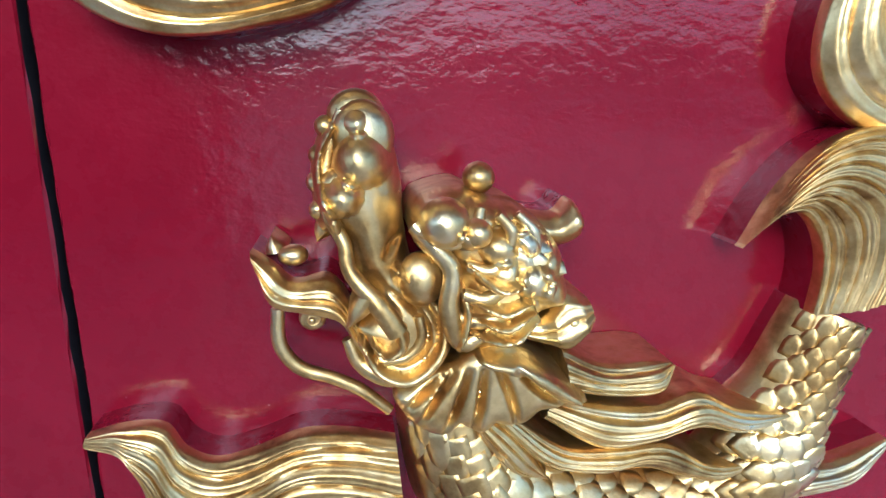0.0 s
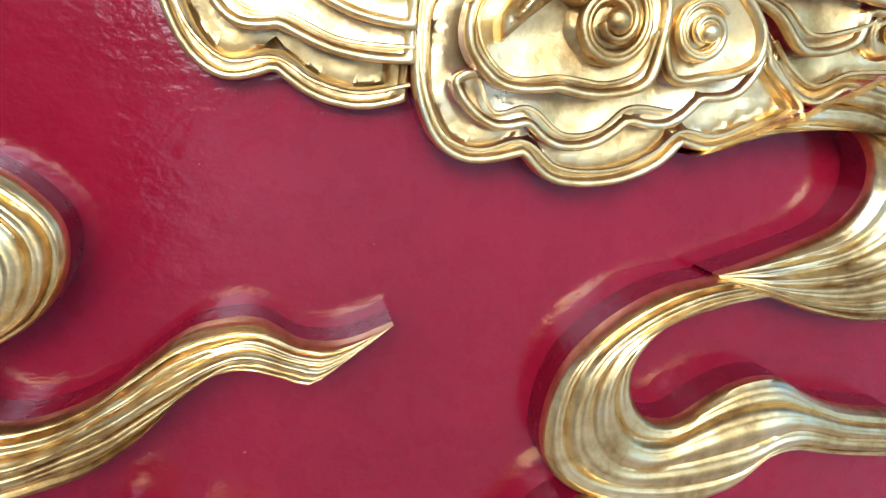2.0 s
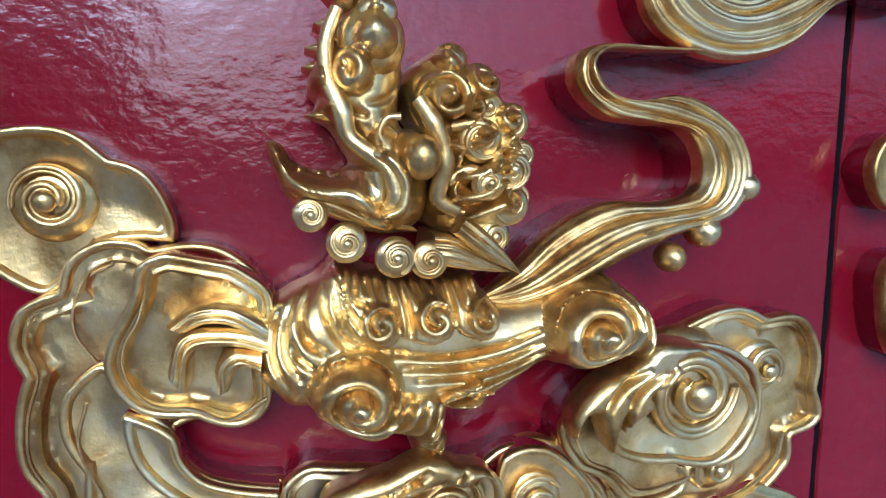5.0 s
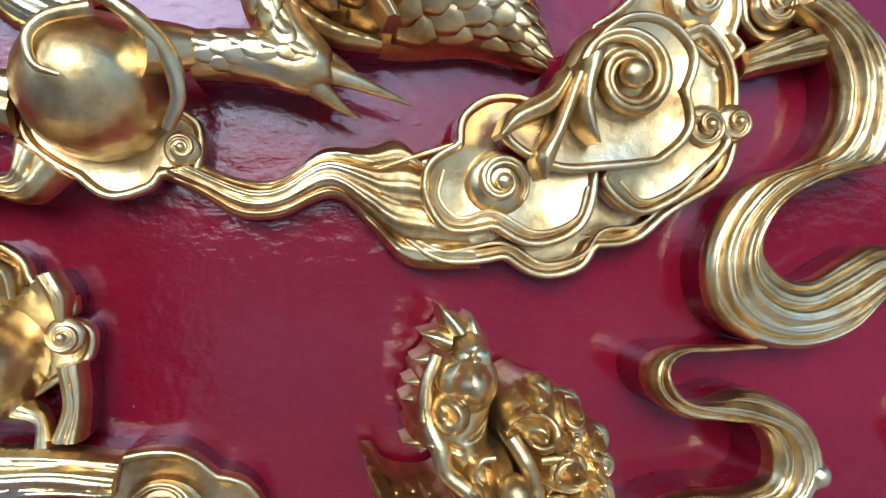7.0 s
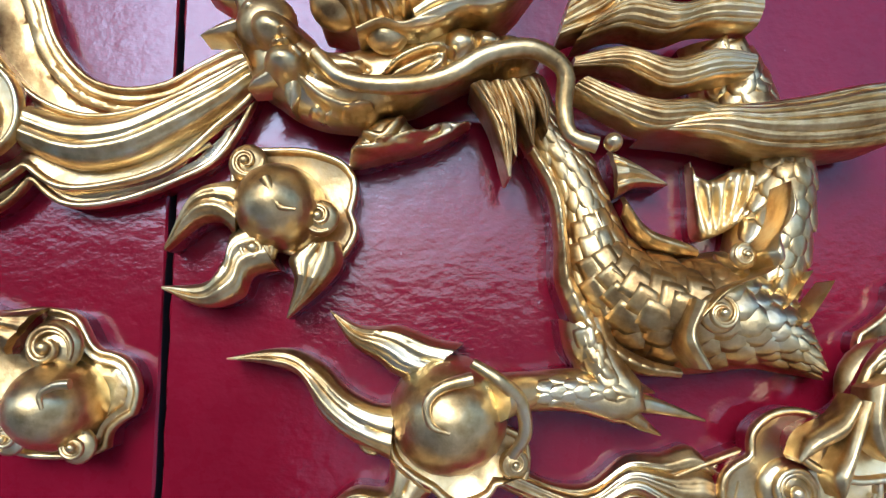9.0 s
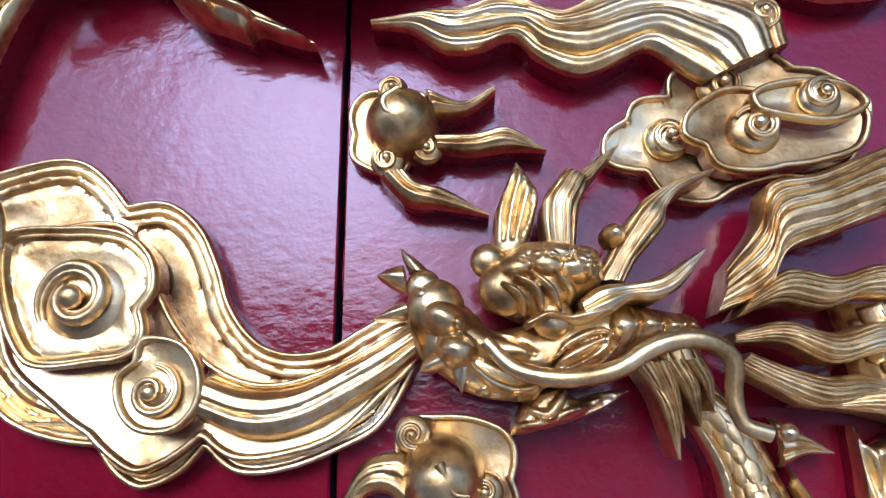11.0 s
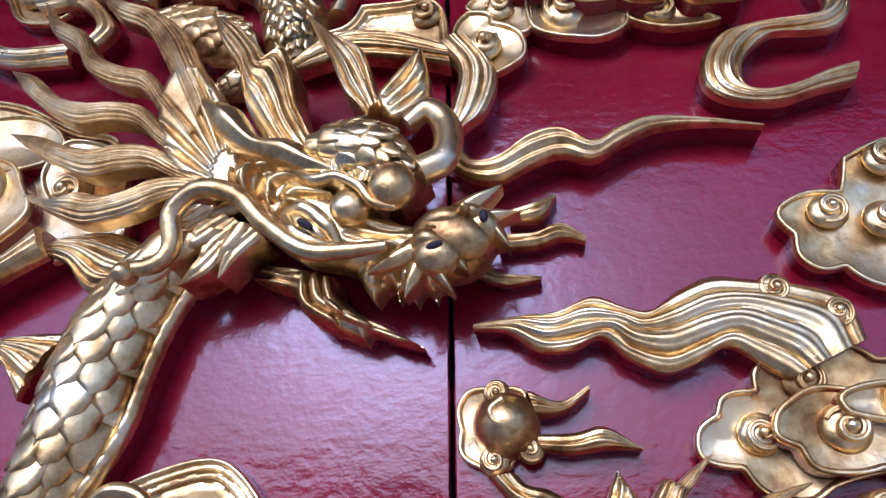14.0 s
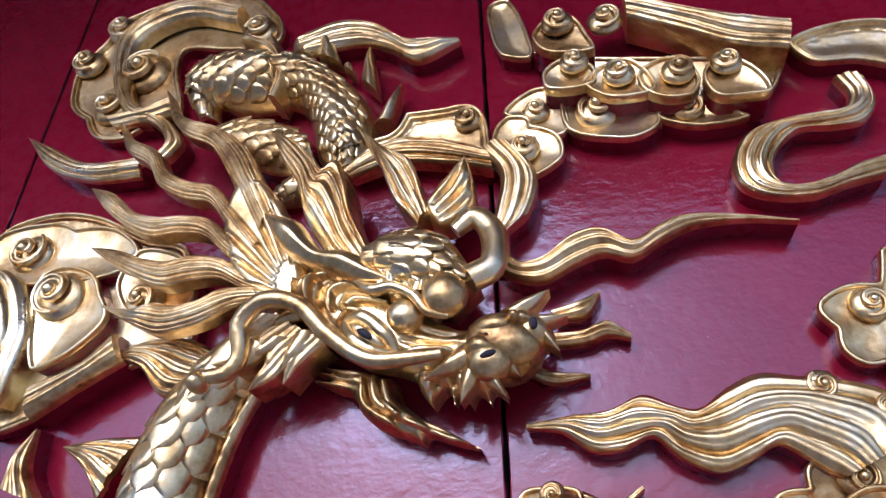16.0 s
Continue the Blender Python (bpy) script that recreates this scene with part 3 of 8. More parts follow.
tube("brow", it, [(0.205, 0.817, 0.075, 0.0034), (0.220, 0.811, 0.08, 0.0038), (0.232, 0.817, 0.08, 0.0038), (0.236, 0.827, 0.075, 0.0030)])
tube("fold", it, [(0.224, 0.768, 0.07, 0.0040), (0.236, 0.766, 0.075, 0.0045), (0.251, 0.770, 0.075, 0.0036)])
tube("fold", it, [(0.227, 0.782, 0.075, 0.0039), (0.238, 0.779, 0.077, 0.0044), (0.253, 0.787, 0.075, 0.0036)])
tube("fold", it, [(0.229, 0.798, 0.077, 0.0034), (0.241, 0.795, 0.08, 0.0039), (0.250, 0.804, 0.08, 0.0030)])
tube("fold", it, [(0.244, 0.825, 0.08, 0.0025), (0.251, 0.816, 0.08, 0.0034), (0.250, 0.807, 0.08, 0.0026)])
tube("fold", it, [(0.255, 0.824, 0.075, 0.0026), (0.264, 0.814, 0.075, 0.0035), (0.266, 0.805, 0.075, 0.0027)])
ribbon("horn", it, [(0.270, 0.819), (0.286, 0.817), (0.295, 0.825), (0.303, 0.814)], [(0.274, 0.799), (0.290, 0.798), (0.300, 0.802), (0.303, 0.811)], flutes=1, h=0.04)
ribbon("ear", it, [(0.252, 0.760), (0.275, 0.758), (0.287, 0.774), (0.304, 0.768)], [(0.255, 0.749), (0.282, 0.740), (0.295, 0.737), (0.308, 0.753)], flutes=2, h=0.05, base=0.005)
volute("ear_curl", it, (0.294, 0.755), 0.0142, h=0.06)
form = Relief([(0.1550, 0.8656), (0.1631, 0.8772), (0.1736, 0.8834), (0.1837, 0.8810), (0.1905, 0.8690), (0.1954, 0.8552), (0.1983, 0.8365), (0.1993, 0.8141), (0.2030, 0.7941), (0.2121, 0.7801), (0.2222, 0.7656), (0.2234, 0.7443), (0.2114, 0.7281), (0.1939, 0.7217), (0.1778, 0.7289), (0.1690, 0.7446), (0.1651, 0.7613), (0.1709, 0.7687), (0.1769, 0.7757), (0.1658, 0.7882), (0.1629, 0.8016), (0.1588, 0.8092), (0.1515, 0.8135), (0.1496, 0.8293), (0.1492, 0.8448), (0.1515, 0.8568)], 0.036, dome=0.03, soft=0.024)
form.boss((0.1778, 0.8528), (0.0161, 0.0145), 0.015)
form.boss((0.1648, 0.8342), (0.0123, 0.0110), 0.018)
form.boss((0.1754, 0.8733), (0.0097, 0.0090), 0.009)
form.ridge([(0.1626, 0.8699), (0.1549, 0.8552), (0.1543, 0.8369), (0.1615, 0.8193), (0.1658, 0.7997), (0.1747, 0.7820)], 0.0036, 0.0100)
form.cut([(0.1667, 0.8653), (0.1599, 0.8504), (0.1607, 0.8397)], 0.0017, 0.0065)
form.cut([(0.1876, 0.8017), (0.1925, 0.8079), (0.1967, 0.8110)], 0.0022, 0.0065)
form.ridge([(0.1935, 0.7947), (0.2177, 0.7687), (0.2185, 0.7476), (0.2008, 0.7305), (0.1814, 0.7365), (0.1727, 0.7538)], 0.0053, 0.0137)
form.cut([(0.1898, 0.7816), (0.2068, 0.7650), (0.2087, 0.7491), (0.1962, 0.7395), (0.1834, 0.7448)], 0.0017, 0.0078)
form.ridge([(0.1757, 0.7752), (0.1892, 0.7673), (0.1945, 0.7538), (0.1858, 0.7481), (0.1784, 0.7544)], 0.0036, 0.0112)
form.done("muzzle", it)
form = Relief([(0.2008, 0.8204), (0.2042, 0.8299), (0.2137, 0.8342), (0.2293, 0.8367), (0.2388, 0.8330), (0.2580, 0.8273), (0.2727, 0.8167), (0.2829, 0.8028), (0.2876, 0.7854), (0.2893, 0.7670), (0.2733, 0.7611), (0.2656, 0.7445), (0.2445, 0.7419), (0.2250, 0.7435), (0.2173, 0.7512), (0.2223, 0.7691), (0.2194, 0.7864), (0.2114, 0.7986), (0.2034, 0.8067)], 0.046, dome=0.03, soft=0.026, base=0.006)
form.boss((0.2151, 0.8197), (0.0120, 0.0116), 0.017)
form.boss((0.2289, 0.8138), (0.0081, 0.0081), 0.013)
form.boss((0.2456, 0.8069), (0.0110, 0.0103), 0.009)
form.boss((0.2619, 0.8100), (0.0110, 0.0103), 0.009)
form.boss((0.2766, 0.7964), (0.0110, 0.0103), 0.009)
form.boss((0.2653, 0.7868), (0.0110, 0.0103), 0.009)
form.boss((0.2488, 0.7913), (0.0110, 0.0103), 0.009)
form.boss((0.2782, 0.7797), (0.0110, 0.0103), 0.009)
form.boss((0.2387, 0.8234), (0.0110, 0.0103), 0.009)
form.boss((0.2547, 0.8226), (0.0110, 0.0103), 0.009)
form.ridge([(0.2035, 0.8093), (0.2189, 0.7925), (0.2282, 0.7714), (0.2239, 0.7507)], 0.0043, 0.0137)
form.ridge([(0.2293, 0.7985), (0.2432, 0.7869), (0.2554, 0.7895)], 0.0032, 0.0112)
form.ridge([(0.2316, 0.7787), (0.2480, 0.7721), (0.2620, 0.7781)], 0.0032, 0.0112)
form.ridge([(0.2320, 0.7607), (0.2513, 0.7542), (0.2689, 0.7643)], 0.0032, 0.0112)
form.ridge([(0.2347, 0.7682), (0.2497, 0.7636), (0.2648, 0.7712)], 0.0032, 0.0112)
form.cut([(0.2353, 0.8121), (0.2483, 0.8180), (0.2612, 0.8173)], 0.0017, 0.0078)
form.cut([(0.2499, 0.8146), (0.2580, 0.8009), (0.2547, 0.7926)], 0.0017, 0.0078)
form.cut([(0.2645, 0.8172), (0.2712, 0.8051), (0.2680, 0.7952)], 0.0017, 0.0078)
form.done("skull", it)
form = Relief([(0.1889, 0.7203), (0.2041, 0.7309), (0.2209, 0.7366), (0.2378, 0.7485), (0.2547, 0.7490), (0.2789, 0.7324), (0.3035, 0.7083), (0.2864, 0.7046), (0.2740, 0.7035, 1), (0.2617, 0.6956), (0.2477, 0.6978, 1), (0.2389, 0.6925), (0.2269, 0.6991, 1), (0.2165, 0.6926), (0.1998, 0.7019)], 0.056, dome=0.014, soft=0.012, base=0.01)
form.cut([(0.2225, 0.7329), (0.2121, 0.7181), (0.2033, 0.7041)], 0.0022, 0.0091)
form.cut([(0.2309, 0.7336), (0.2255, 0.7168), (0.2173, 0.6971)], 0.0022, 0.0091)
form.cut([(0.2393, 0.7340), (0.2374, 0.7139), (0.2338, 0.6973)], 0.0022, 0.0091)
form.cut([(0.2478, 0.7350), (0.2547, 0.7178), (0.2589, 0.6997)], 0.0022, 0.0091)
form.cut([(0.2564, 0.7372), (0.2720, 0.7200), (0.2899, 0.7070)], 0.0022, 0.0091)
form.cut([(0.2158, 0.7306), (0.2038, 0.7207), (0.1952, 0.7124)], 0.0022, 0.0091)
form.ridge([(0.2378, 0.7431), (0.2650, 0.7336), (0.2933, 0.7143)], 0.0057, 0.0112)
form.done("frill", it, "scalloped neck frill")
ribbon("tail_fin", it, [(0.4610, 0.7433), (0.4639, 0.7712), (0.4585, 0.7950), (0.4459, 0.8096), (0.4286, 0.8077), (0.4178, 0.7995), (0.4083, 0.7892)], [(0.5219, 0.7542), (0.5319, 0.7777), (0.5380, 0.8127), (0.5357, 0.8395), (0.5221, 0.8557), (0.4903, 0.8619), (0.4568, 0.8509), (0.4291, 0.8233), (0.4087, 0.7888)], flutes=10, h=0.036, n=72)

it = thing("cloud", "gilded carved cloud bank with stepped scalloped rims", "carved cloud")
plate("rim", it, [(0.364, 1.138, 1), (0.336, 1.134), (0.310, 1.141), (0.289, 1.157, 1), (0.261, 1.153), (0.242, 1.169), (0.231, 1.204, 1), (0.221, 1.224), (0.222, 1.256), (0.229, 1.280, 1), (0.223, 1.298), (0.229, 1.319), (0.241, 1.327), (0.252, 1.330, 1), (0.259, 1.349), (0.277, 1.359), (0.294, 1.358), (0.302, 1.353, 1), (0.340, 1.353), (0.371, 1.325, 1), (0.364, 1.258), (0.309, 1.240), (0.312, 1.224), (0.328, 1.208), (0.372, 1.199, 1)], lines=(0.013,), h=0.022, tilt=0.07)
plate("leaf", it, [(0.367, 1.159, 1), (0.326, 1.164), (0.294, 1.179, 1), (0.272, 1.180), (0.259, 1.194), (0.259, 1.220, 1), (0.248, 1.243), (0.249, 1.265), (0.262, 1.281), (0.274, 1.286), (0.289, 1.263), (0.310, 1.241), (0.315, 1.224), (0.329, 1.210), (0.370, 1.199, 1)], h=0.03, base=0.018)
plate("leaf", it, [(0.368, 1.177, 1), (0.334, 1.184), (0.307, 1.200), (0.288, 1.224), (0.282, 1.254), (0.285, 1.257), (0.310, 1.241), (0.315, 1.224), (0.329, 1.209), (0.370, 1.198, 1)], h=0.036, base=0.02)
plate("leaf", it, [(0.370, 1.325), (0.352, 1.343), (0.336, 1.348), (0.314, 1.353, 1), (0.299, 1.346), (0.294, 1.329), (0.285, 1.312, 1), (0.276, 1.292), (0.278, 1.274, 1), (0.293, 1.255), (0.322, 1.250, 1), (0.342, 1.241), (0.357, 1.244), (0.367, 1.257), (0.367, 1.291)], h=0.04, base=0.02, lines=(0.0095,), tilt=0.16)
tube("rib", it, [(0.365, 1.148, 0.021, 0.0014), (0.336, 1.144, 0.021, 0.0013), (0.311, 1.151, 0.021, 0.0013), (0.291, 1.164, 0.021, 0.0012), (0.265, 1.163, 0.021, 0.0012), (0.248, 1.179, 0.021, 0.0012), (0.238, 1.206, 0.021, 0.0012), (0.228, 1.227, 0.021, 0.0011), (0.229, 1.255, 0.021, 0.0011), (0.236, 1.280, 0.021, 0.0011), (0.231, 1.298, 0.021, 0.0011), (0.236, 1.316, 0.021, 0.0011), (0.251, 1.323, 0.021, 0.0011)], n=60, seg=6)
tube("rib", it, [(0.367, 1.168, 0.029, 0.0013), (0.326, 1.173, 0.029, 0.0013), (0.296, 1.187, 0.029, 0.0012), (0.277, 1.190, 0.029, 0.0012), (0.266, 1.210, 0.029, 0.0012), (0.257, 1.239, 0.029, 0.0011), (0.263, 1.264, 0.029, 0.0011)], n=60, seg=6)
tube("rib", it, [(0.365, 1.262, 0.039, 0.0012), (0.342, 1.250, 0.039, 0.0012), (0.324, 1.258, 0.039, 0.0012), (0.300, 1.263, 0.039, 0.0011), (0.288, 1.279, 0.039, 0.0011), (0.287, 1.297, 0.039, 0.0011), (0.296, 1.314, 0.039, 0.0011), (0.304, 1.337, 0.039, 0.0011), (0.318, 1.345, 0.039, 0.0011), (0.338, 1.340, 0.039, 0.0011)], n=60, seg=6)
tube("rib", it, [(0.269, 1.284, 0.021, 0.0011), (0.257, 1.306, 0.021, 0.0011), (0.263, 1.333, 0.021, 0.0011), (0.281, 1.345, 0.021, 0.0011)], n=60, seg=6)
plate("leaf", it, [(0.218, 1.414), (0.236, 1.422), (0.263, 1.421), (0.283, 1.405, 1), (0.302, 1.397), (0.315, 1.372), (0.315, 1.355, 1), (0.275, 1.354), (0.243, 1.326), (0.215, 1.342), (0.198, 1.363)], h=0.025, tilt=0.16)
volute("curl", it, (0.251, 1.382), 0.0231, h=0.036, turns=1.9)

it = thing("cloud", "gilded carved cloud footing below a lion", "carved cloud")
plate("rim", it, [(0.398, 1.209, 1), (0.385, 1.209), (0.371, 1.197), (0.367, 1.175), (0.367, 1.142), (0.378, 1.114), (0.398, 1.102), (0.432, 1.105, 1), (0.452, 1.087), (0.490, 1.084), (0.521, 1.093), (0.538, 1.107, 1), (0.560, 1.102), (0.593, 1.111), (0.625, 1.125), (0.605, 1.152), (0.561, 1.206, 1), (0.538, 1.215), (0.516, 1.207, 1), (0.480, 1.201)], lines=(0.0095,), h=0.03)
plate("leaf", it, [(0.388, 1.152), (0.394, 1.135), (0.411, 1.122), (0.432, 1.123, 1), (0.450, 1.109), (0.475, 1.109), (0.497, 1.122, 1), (0.524, 1.119), (0.546, 1.134, 1), (0.573, 1.138), (0.587, 1.164), (0.553, 1.203), (0.519, 1.214), (0.484, 1.191), (0.415, 1.161)], h=0.037, base=0.025)
plate("leaf", it, [(0.512, 1.207), (0.529, 1.215), (0.549, 1.210), (0.578, 1.179), (0.576, 1.155), (0.541, 1.146, 1), (0.518, 1.147), (0.510, 1.171)], h=0.046, base=0.03)
plate("leaf", it, [(0.400, 1.197), (0.392, 1.182), (0.394, 1.163), (0.412, 1.145), (0.445, 1.143, 1), (0.473, 1.138), (0.501, 1.145), (0.510, 1.172), (0.511, 1.194), (0.498, 1.207), (0.445, 1.208)], h=0.052, base=0.035)
tube("rib", it, [(0.373, 1.194, 0.029, 0.0013), (0.370, 1.162, 0.029, 0.0013), (0.375, 1.135, 0.029, 0.0013), (0.385, 1.117, 0.029, 0.0014), (0.405, 1.110, 0.029, 0.0014), (0.432, 1.114, 0.029, 0.0014), (0.454, 1.097, 0.029, 0.0015), (0.490, 1.094, 0.029, 0.0015), (0.517, 1.103, 0.029, 0.0016), (0.536, 1.116, 0.029, 0.0016), (0.560, 1.112, 0.029, 0.0016), (0.588, 1.121, 0.029, 0.0017)], n=60, seg=6)
tube("rib", it, [(0.402, 1.151, 0.037, 0.0013), (0.411, 1.132, 0.037, 0.0014), (0.432, 1.134, 0.037, 0.0014), (0.453, 1.118, 0.037, 0.0014), (0.475, 1.119, 0.037, 0.0015), (0.495, 1.132, 0.037, 0.0015), (0.524, 1.129, 0.037, 0.0015)], n=60, seg=6)
tube("rib", it, [(0.405, 1.194, 0.051, 0.0013), (0.398, 1.180, 0.051, 0.0013), (0.403, 1.163, 0.051, 0.0013), (0.417, 1.151, 0.051, 0.0013), (0.445, 1.151, 0.051, 0.0014), (0.473, 1.147, 0.051, 0.0014), (0.494, 1.154, 0.051, 0.0014), (0.503, 1.175, 0.051, 0.0014)], n=60, seg=6)
volute("curl", it, (0.475, 1.180), 0.0271, h=0.062, turns=2.1)
volute("curl", it, (0.537, 1.174), 0.0215, h=0.054, turns=1.7)

it = thing("cloud", "gilded carved cloud with curled leaves", "carved cloud")
plate("rim", it, [(0.657, 1.288, 1), (0.694, 1.298), (0.721, 1.288, 1), (0.752, 1.287), (0.769, 1.261), (0.768, 1.230, 1), (0.773, 1.205), (0.748, 1.194, 1), (0.746, 1.170), (0.707, 1.140), (0.654, 1.137, 1), (0.628, 1.129), (0.593, 1.155, 1), (0.589, 1.171), (0.558, 1.204), (0.559, 1.227), (0.594, 1.258)], lines=(0.0095,), h=0.03)
plate("leaf", it, [(0.554, 1.222), (0.570, 1.192, 1), (0.588, 1.183), (0.611, 1.161), (0.648, 1.166), (0.655, 1.185, 1), (0.693, 1.187), (0.709, 1.212), (0.707, 1.250), (0.687, 1.269), (0.653, 1.278), (0.606, 1.269), (0.568, 1.243)], h=0.042, base=0.025)
plate("leaf", it, [(0.584, 1.225), (0.596, 1.203), (0.636, 1.194, 1), (0.674, 1.191), (0.701, 1.225), (0.690, 1.252, 1), (0.659, 1.275), (0.620, 1.280), (0.594, 1.249)], h=0.05, base=0.035)
tube("rib", it, [(0.597, 1.170, 0.029, 0.0017), (0.611, 1.153, 0.029, 0.0017), (0.630, 1.142, 0.029, 0.0017), (0.654, 1.149, 0.029, 0.0018), (0.702, 1.152, 0.029, 0.0018), (0.733, 1.175, 0.029, 0.0019), (0.740, 1.199, 0.029, 0.0019)], n=60, seg=6)
tube("rib", it, [(0.564, 1.221, 0.041, 0.0015), (0.574, 1.200, 0.041, 0.0016), (0.594, 1.189, 0.041, 0.0016), (0.613, 1.173, 0.041, 0.0016), (0.644, 1.176, 0.041, 0.0017), (0.656, 1.180, 0.041, 0.0017)], n=60, seg=6)
volute("curl", it, (0.649, 1.245), 0.0392, h=0.06, turns=2.1)
volute("curl", it, (0.720, 1.250), 0.0196, h=0.04)
volute("curl", it, (0.683, 1.177), 0.0195, h=0.04)

it = thing("lion", "gilded carved mythical lion standing on clouds", "carving")
ribbon("tail", it, [(0.496, 1.318), (0.519, 1.336), (0.544, 1.360), (0.580, 1.376), (0.618, 1.376), (0.643, 1.382), (0.647, 1.402), (0.633, 1.422), (0.603, 1.426), (0.575, 1.431), (0.556, 1.450), (0.558, 1.468), (0.574, 1.475), (0.602, 1.475), (0.644, 1.474)], [(0.496, 1.316), (0.520, 1.312), (0.557, 1.321), (0.597, 1.341), (0.635, 1.355), (0.670, 1.365), (0.685, 1.388), (0.677, 1.417), (0.654, 1.437), (0.628, 1.445), (0.595, 1.438), (0.578, 1.442), (0.566, 1.453), (0.570, 1.466), (0.582, 1.472), (0.602, 1.472), (0.644, 1.473)], flutes=3, h=0.045)
lump("bead", it, (0.606, 1.359), 0.0089, out=0.0116, h=0.0449)
lump("bead", it, (0.628, 1.339), 0.01, out=0.013, h=0.0443)
lump("bead", it, (0.652, 1.356), 0.0116, out=0.0151, h=0.0433)
lump("bead", it, (0.680, 1.385), 0.0109, out=0.0142, h=0.0437)
ribbon("crest", it, [(0.418, 1.491), (0.414, 1.500), (0.412, 1.510)], [(0.431, 1.496), (0.423, 1.504), (0.412, 1.510)], base=0.05, flutes=1, dome=0.008, n=16, amp=0.002, h=0.07)
ribbon("crest", it, [(0.426, 1.491), (0.427, 1.499), (0.431, 1.505)], [(0.443, 1.482), (0.439, 1.492), (0.431, 1.505)], base=0.05, flutes=1, dome=0.008, n=16, amp=0.002, h=0.07)
ribbon("crest", it, [(0.417, 1.482), (0.408, 1.487), (0.401, 1.494)], [(0.420, 1.494), (0.411, 1.496), (0.401, 1.494)], base=0.05, flutes=1, dome=0.008, n=16, amp=0.002, h=0.07)
ribbon("tooth", it, [(0.410, 1.482), (0.404, 1.480), (0.398, 1.477)], [(0.410, 1.472), (0.404, 1.474), (0.398, 1.477)], h=0.06, base=0.04, flutes=1, dome=0.008, n=16, amp=0.002)
ribbon("tooth", it, [(0.408, 1.469), (0.401, 1.467), (0.393, 1.464)], [(0.408, 1.459), (0.401, 1.461), (0.393, 1.464)], h=0.06, base=0.04, flutes=1, dome=0.008, n=16, amp=0.002)
ribbon("tooth", it, [(0.408, 1.458), (0.399, 1.457), (0.391, 1.454)], [(0.409, 1.448), (0.400, 1.450), (0.391, 1.454)], h=0.06, base=0.04, flutes=1, dome=0.008, n=16, amp=0.002)
ribbon("tooth", it, [(0.409, 1.433), (0.401, 1.431), (0.392, 1.428)], [(0.411, 1.423), (0.402, 1.425), (0.392, 1.428)], h=0.06, base=0.04, flutes=1, dome=0.008, n=16, amp=0.002)
lump("nose", it, (0.428, 1.466), (0.0179, 0.0194), out=0.0152, h=0.074)
lump("nose", it, (0.430, 1.480), (0.0112, 0.0093), out=0.0079, h=0.079)
tube("lip", it, [(0.410, 1.482, 0.075, 0.0036), (0.404, 1.466, 0.075, 0.0040), (0.404, 1.447, 0.075, 0.0050), (0.411, 1.429, 0.08, 0.0059), (0.414, 1.416, 0.08, 0.0050), (0.433, 1.400, 0.085, 0.0055), (0.438, 1.384, 0.085, 0.0056), (0.431, 1.374, 0.08, 0.0047)])
lump("eye", it, (0.451, 1.405), (0.0098, 0.0122), out=0.0127, h=0.0919)
hook("eyelid", it, [(0.433, 1.411), (0.429, 1.417), (0.433, 1.425), (0.440, 1.426)], 0.0022, 0.09)
ribbon("tusk", it, [(0.419, 1.398), (0.424, 1.388), (0.431, 1.378)], [(0.433, 1.397), (0.433, 1.388), (0.431, 1.378)], h=0.085, base=0.065, flutes=1, dome=0.008, n=16, amp=0.002)
ribbon("jaw", it, [(0.371, 1.414), (0.381, 1.400), (0.403, 1.395), (0.419, 1.386), (0.439, 1.375)], [(0.372, 1.410), (0.384, 1.382), (0.406, 1.371), (0.432, 1.364), (0.455, 1.362)], flutes=2, h=0.06, base=0.015)
ribbon("tongue", it, [(0.381, 1.409), (0.372, 1.417), (0.365, 1.424)], [(0.389, 1.401), (0.378, 1.412), (0.365, 1.424)], h=0.05, base=0.03, flutes=1, dome=0.008, n=16, amp=0.002)
volute("mane_curl", it, (0.466, 1.435), 0.0149, h=0.07)
volute("mane_curl", it, (0.489, 1.445), 0.0121, h=0.075)
volute("mane_curl", it, (0.484, 1.414), 0.0113, h=0.098)
volute("mane_curl", it, (0.503, 1.398), 0.0116, h=0.092)
volute("mane_curl", it, (0.508, 1.425), 0.0103, h=0.077)
volute("mane_curl", it, (0.505, 1.378), 0.0112, h=0.084)
volute("mane_curl", it, (0.499, 1.359), 0.0099, h=0.072)
volute("mane_curl", it, (0.516, 1.407), 0.0083, h=0.07)
volute("mane_curl", it, (0.514, 1.381), 0.0084, h=0.068)
volute("mane_curl", it, (0.488, 1.391), 0.0089, h=0.099)
volute("mane_curl", it, (0.490, 1.432), 0.0081, h=0.089)
lump("knob", it, (0.472, 1.458), 0.0103, out=0.0134, h=0.0652)
tube("fold", it, [(0.451, 1.435, 0.085, 0.0047), (0.458, 1.423, 0.09, 0.0051), (0.464, 1.403, 0.09, 0.0052), (0.461, 1.383, 0.085, 0.0048), (0.472, 1.376, 0.085, 0.0039)])
tube("fold", it, [(0.469, 1.421, 0.085, 0.0033), (0.484, 1.422, 0.09, 0.0038), (0.492, 1.408, 0.085, 0.0035)])
tube("fold", it, [(0.466, 1.392, 0.085, 0.0034), (0.479, 1.398, 0.085, 0.0039), (0.492, 1.391, 0.085, 0.0035)])
volute("beard_curl", it, (0.412, 1.359), 0.0104, h=0.085)
volute("beard_curl", it, (0.439, 1.350), 0.0108, h=0.085)
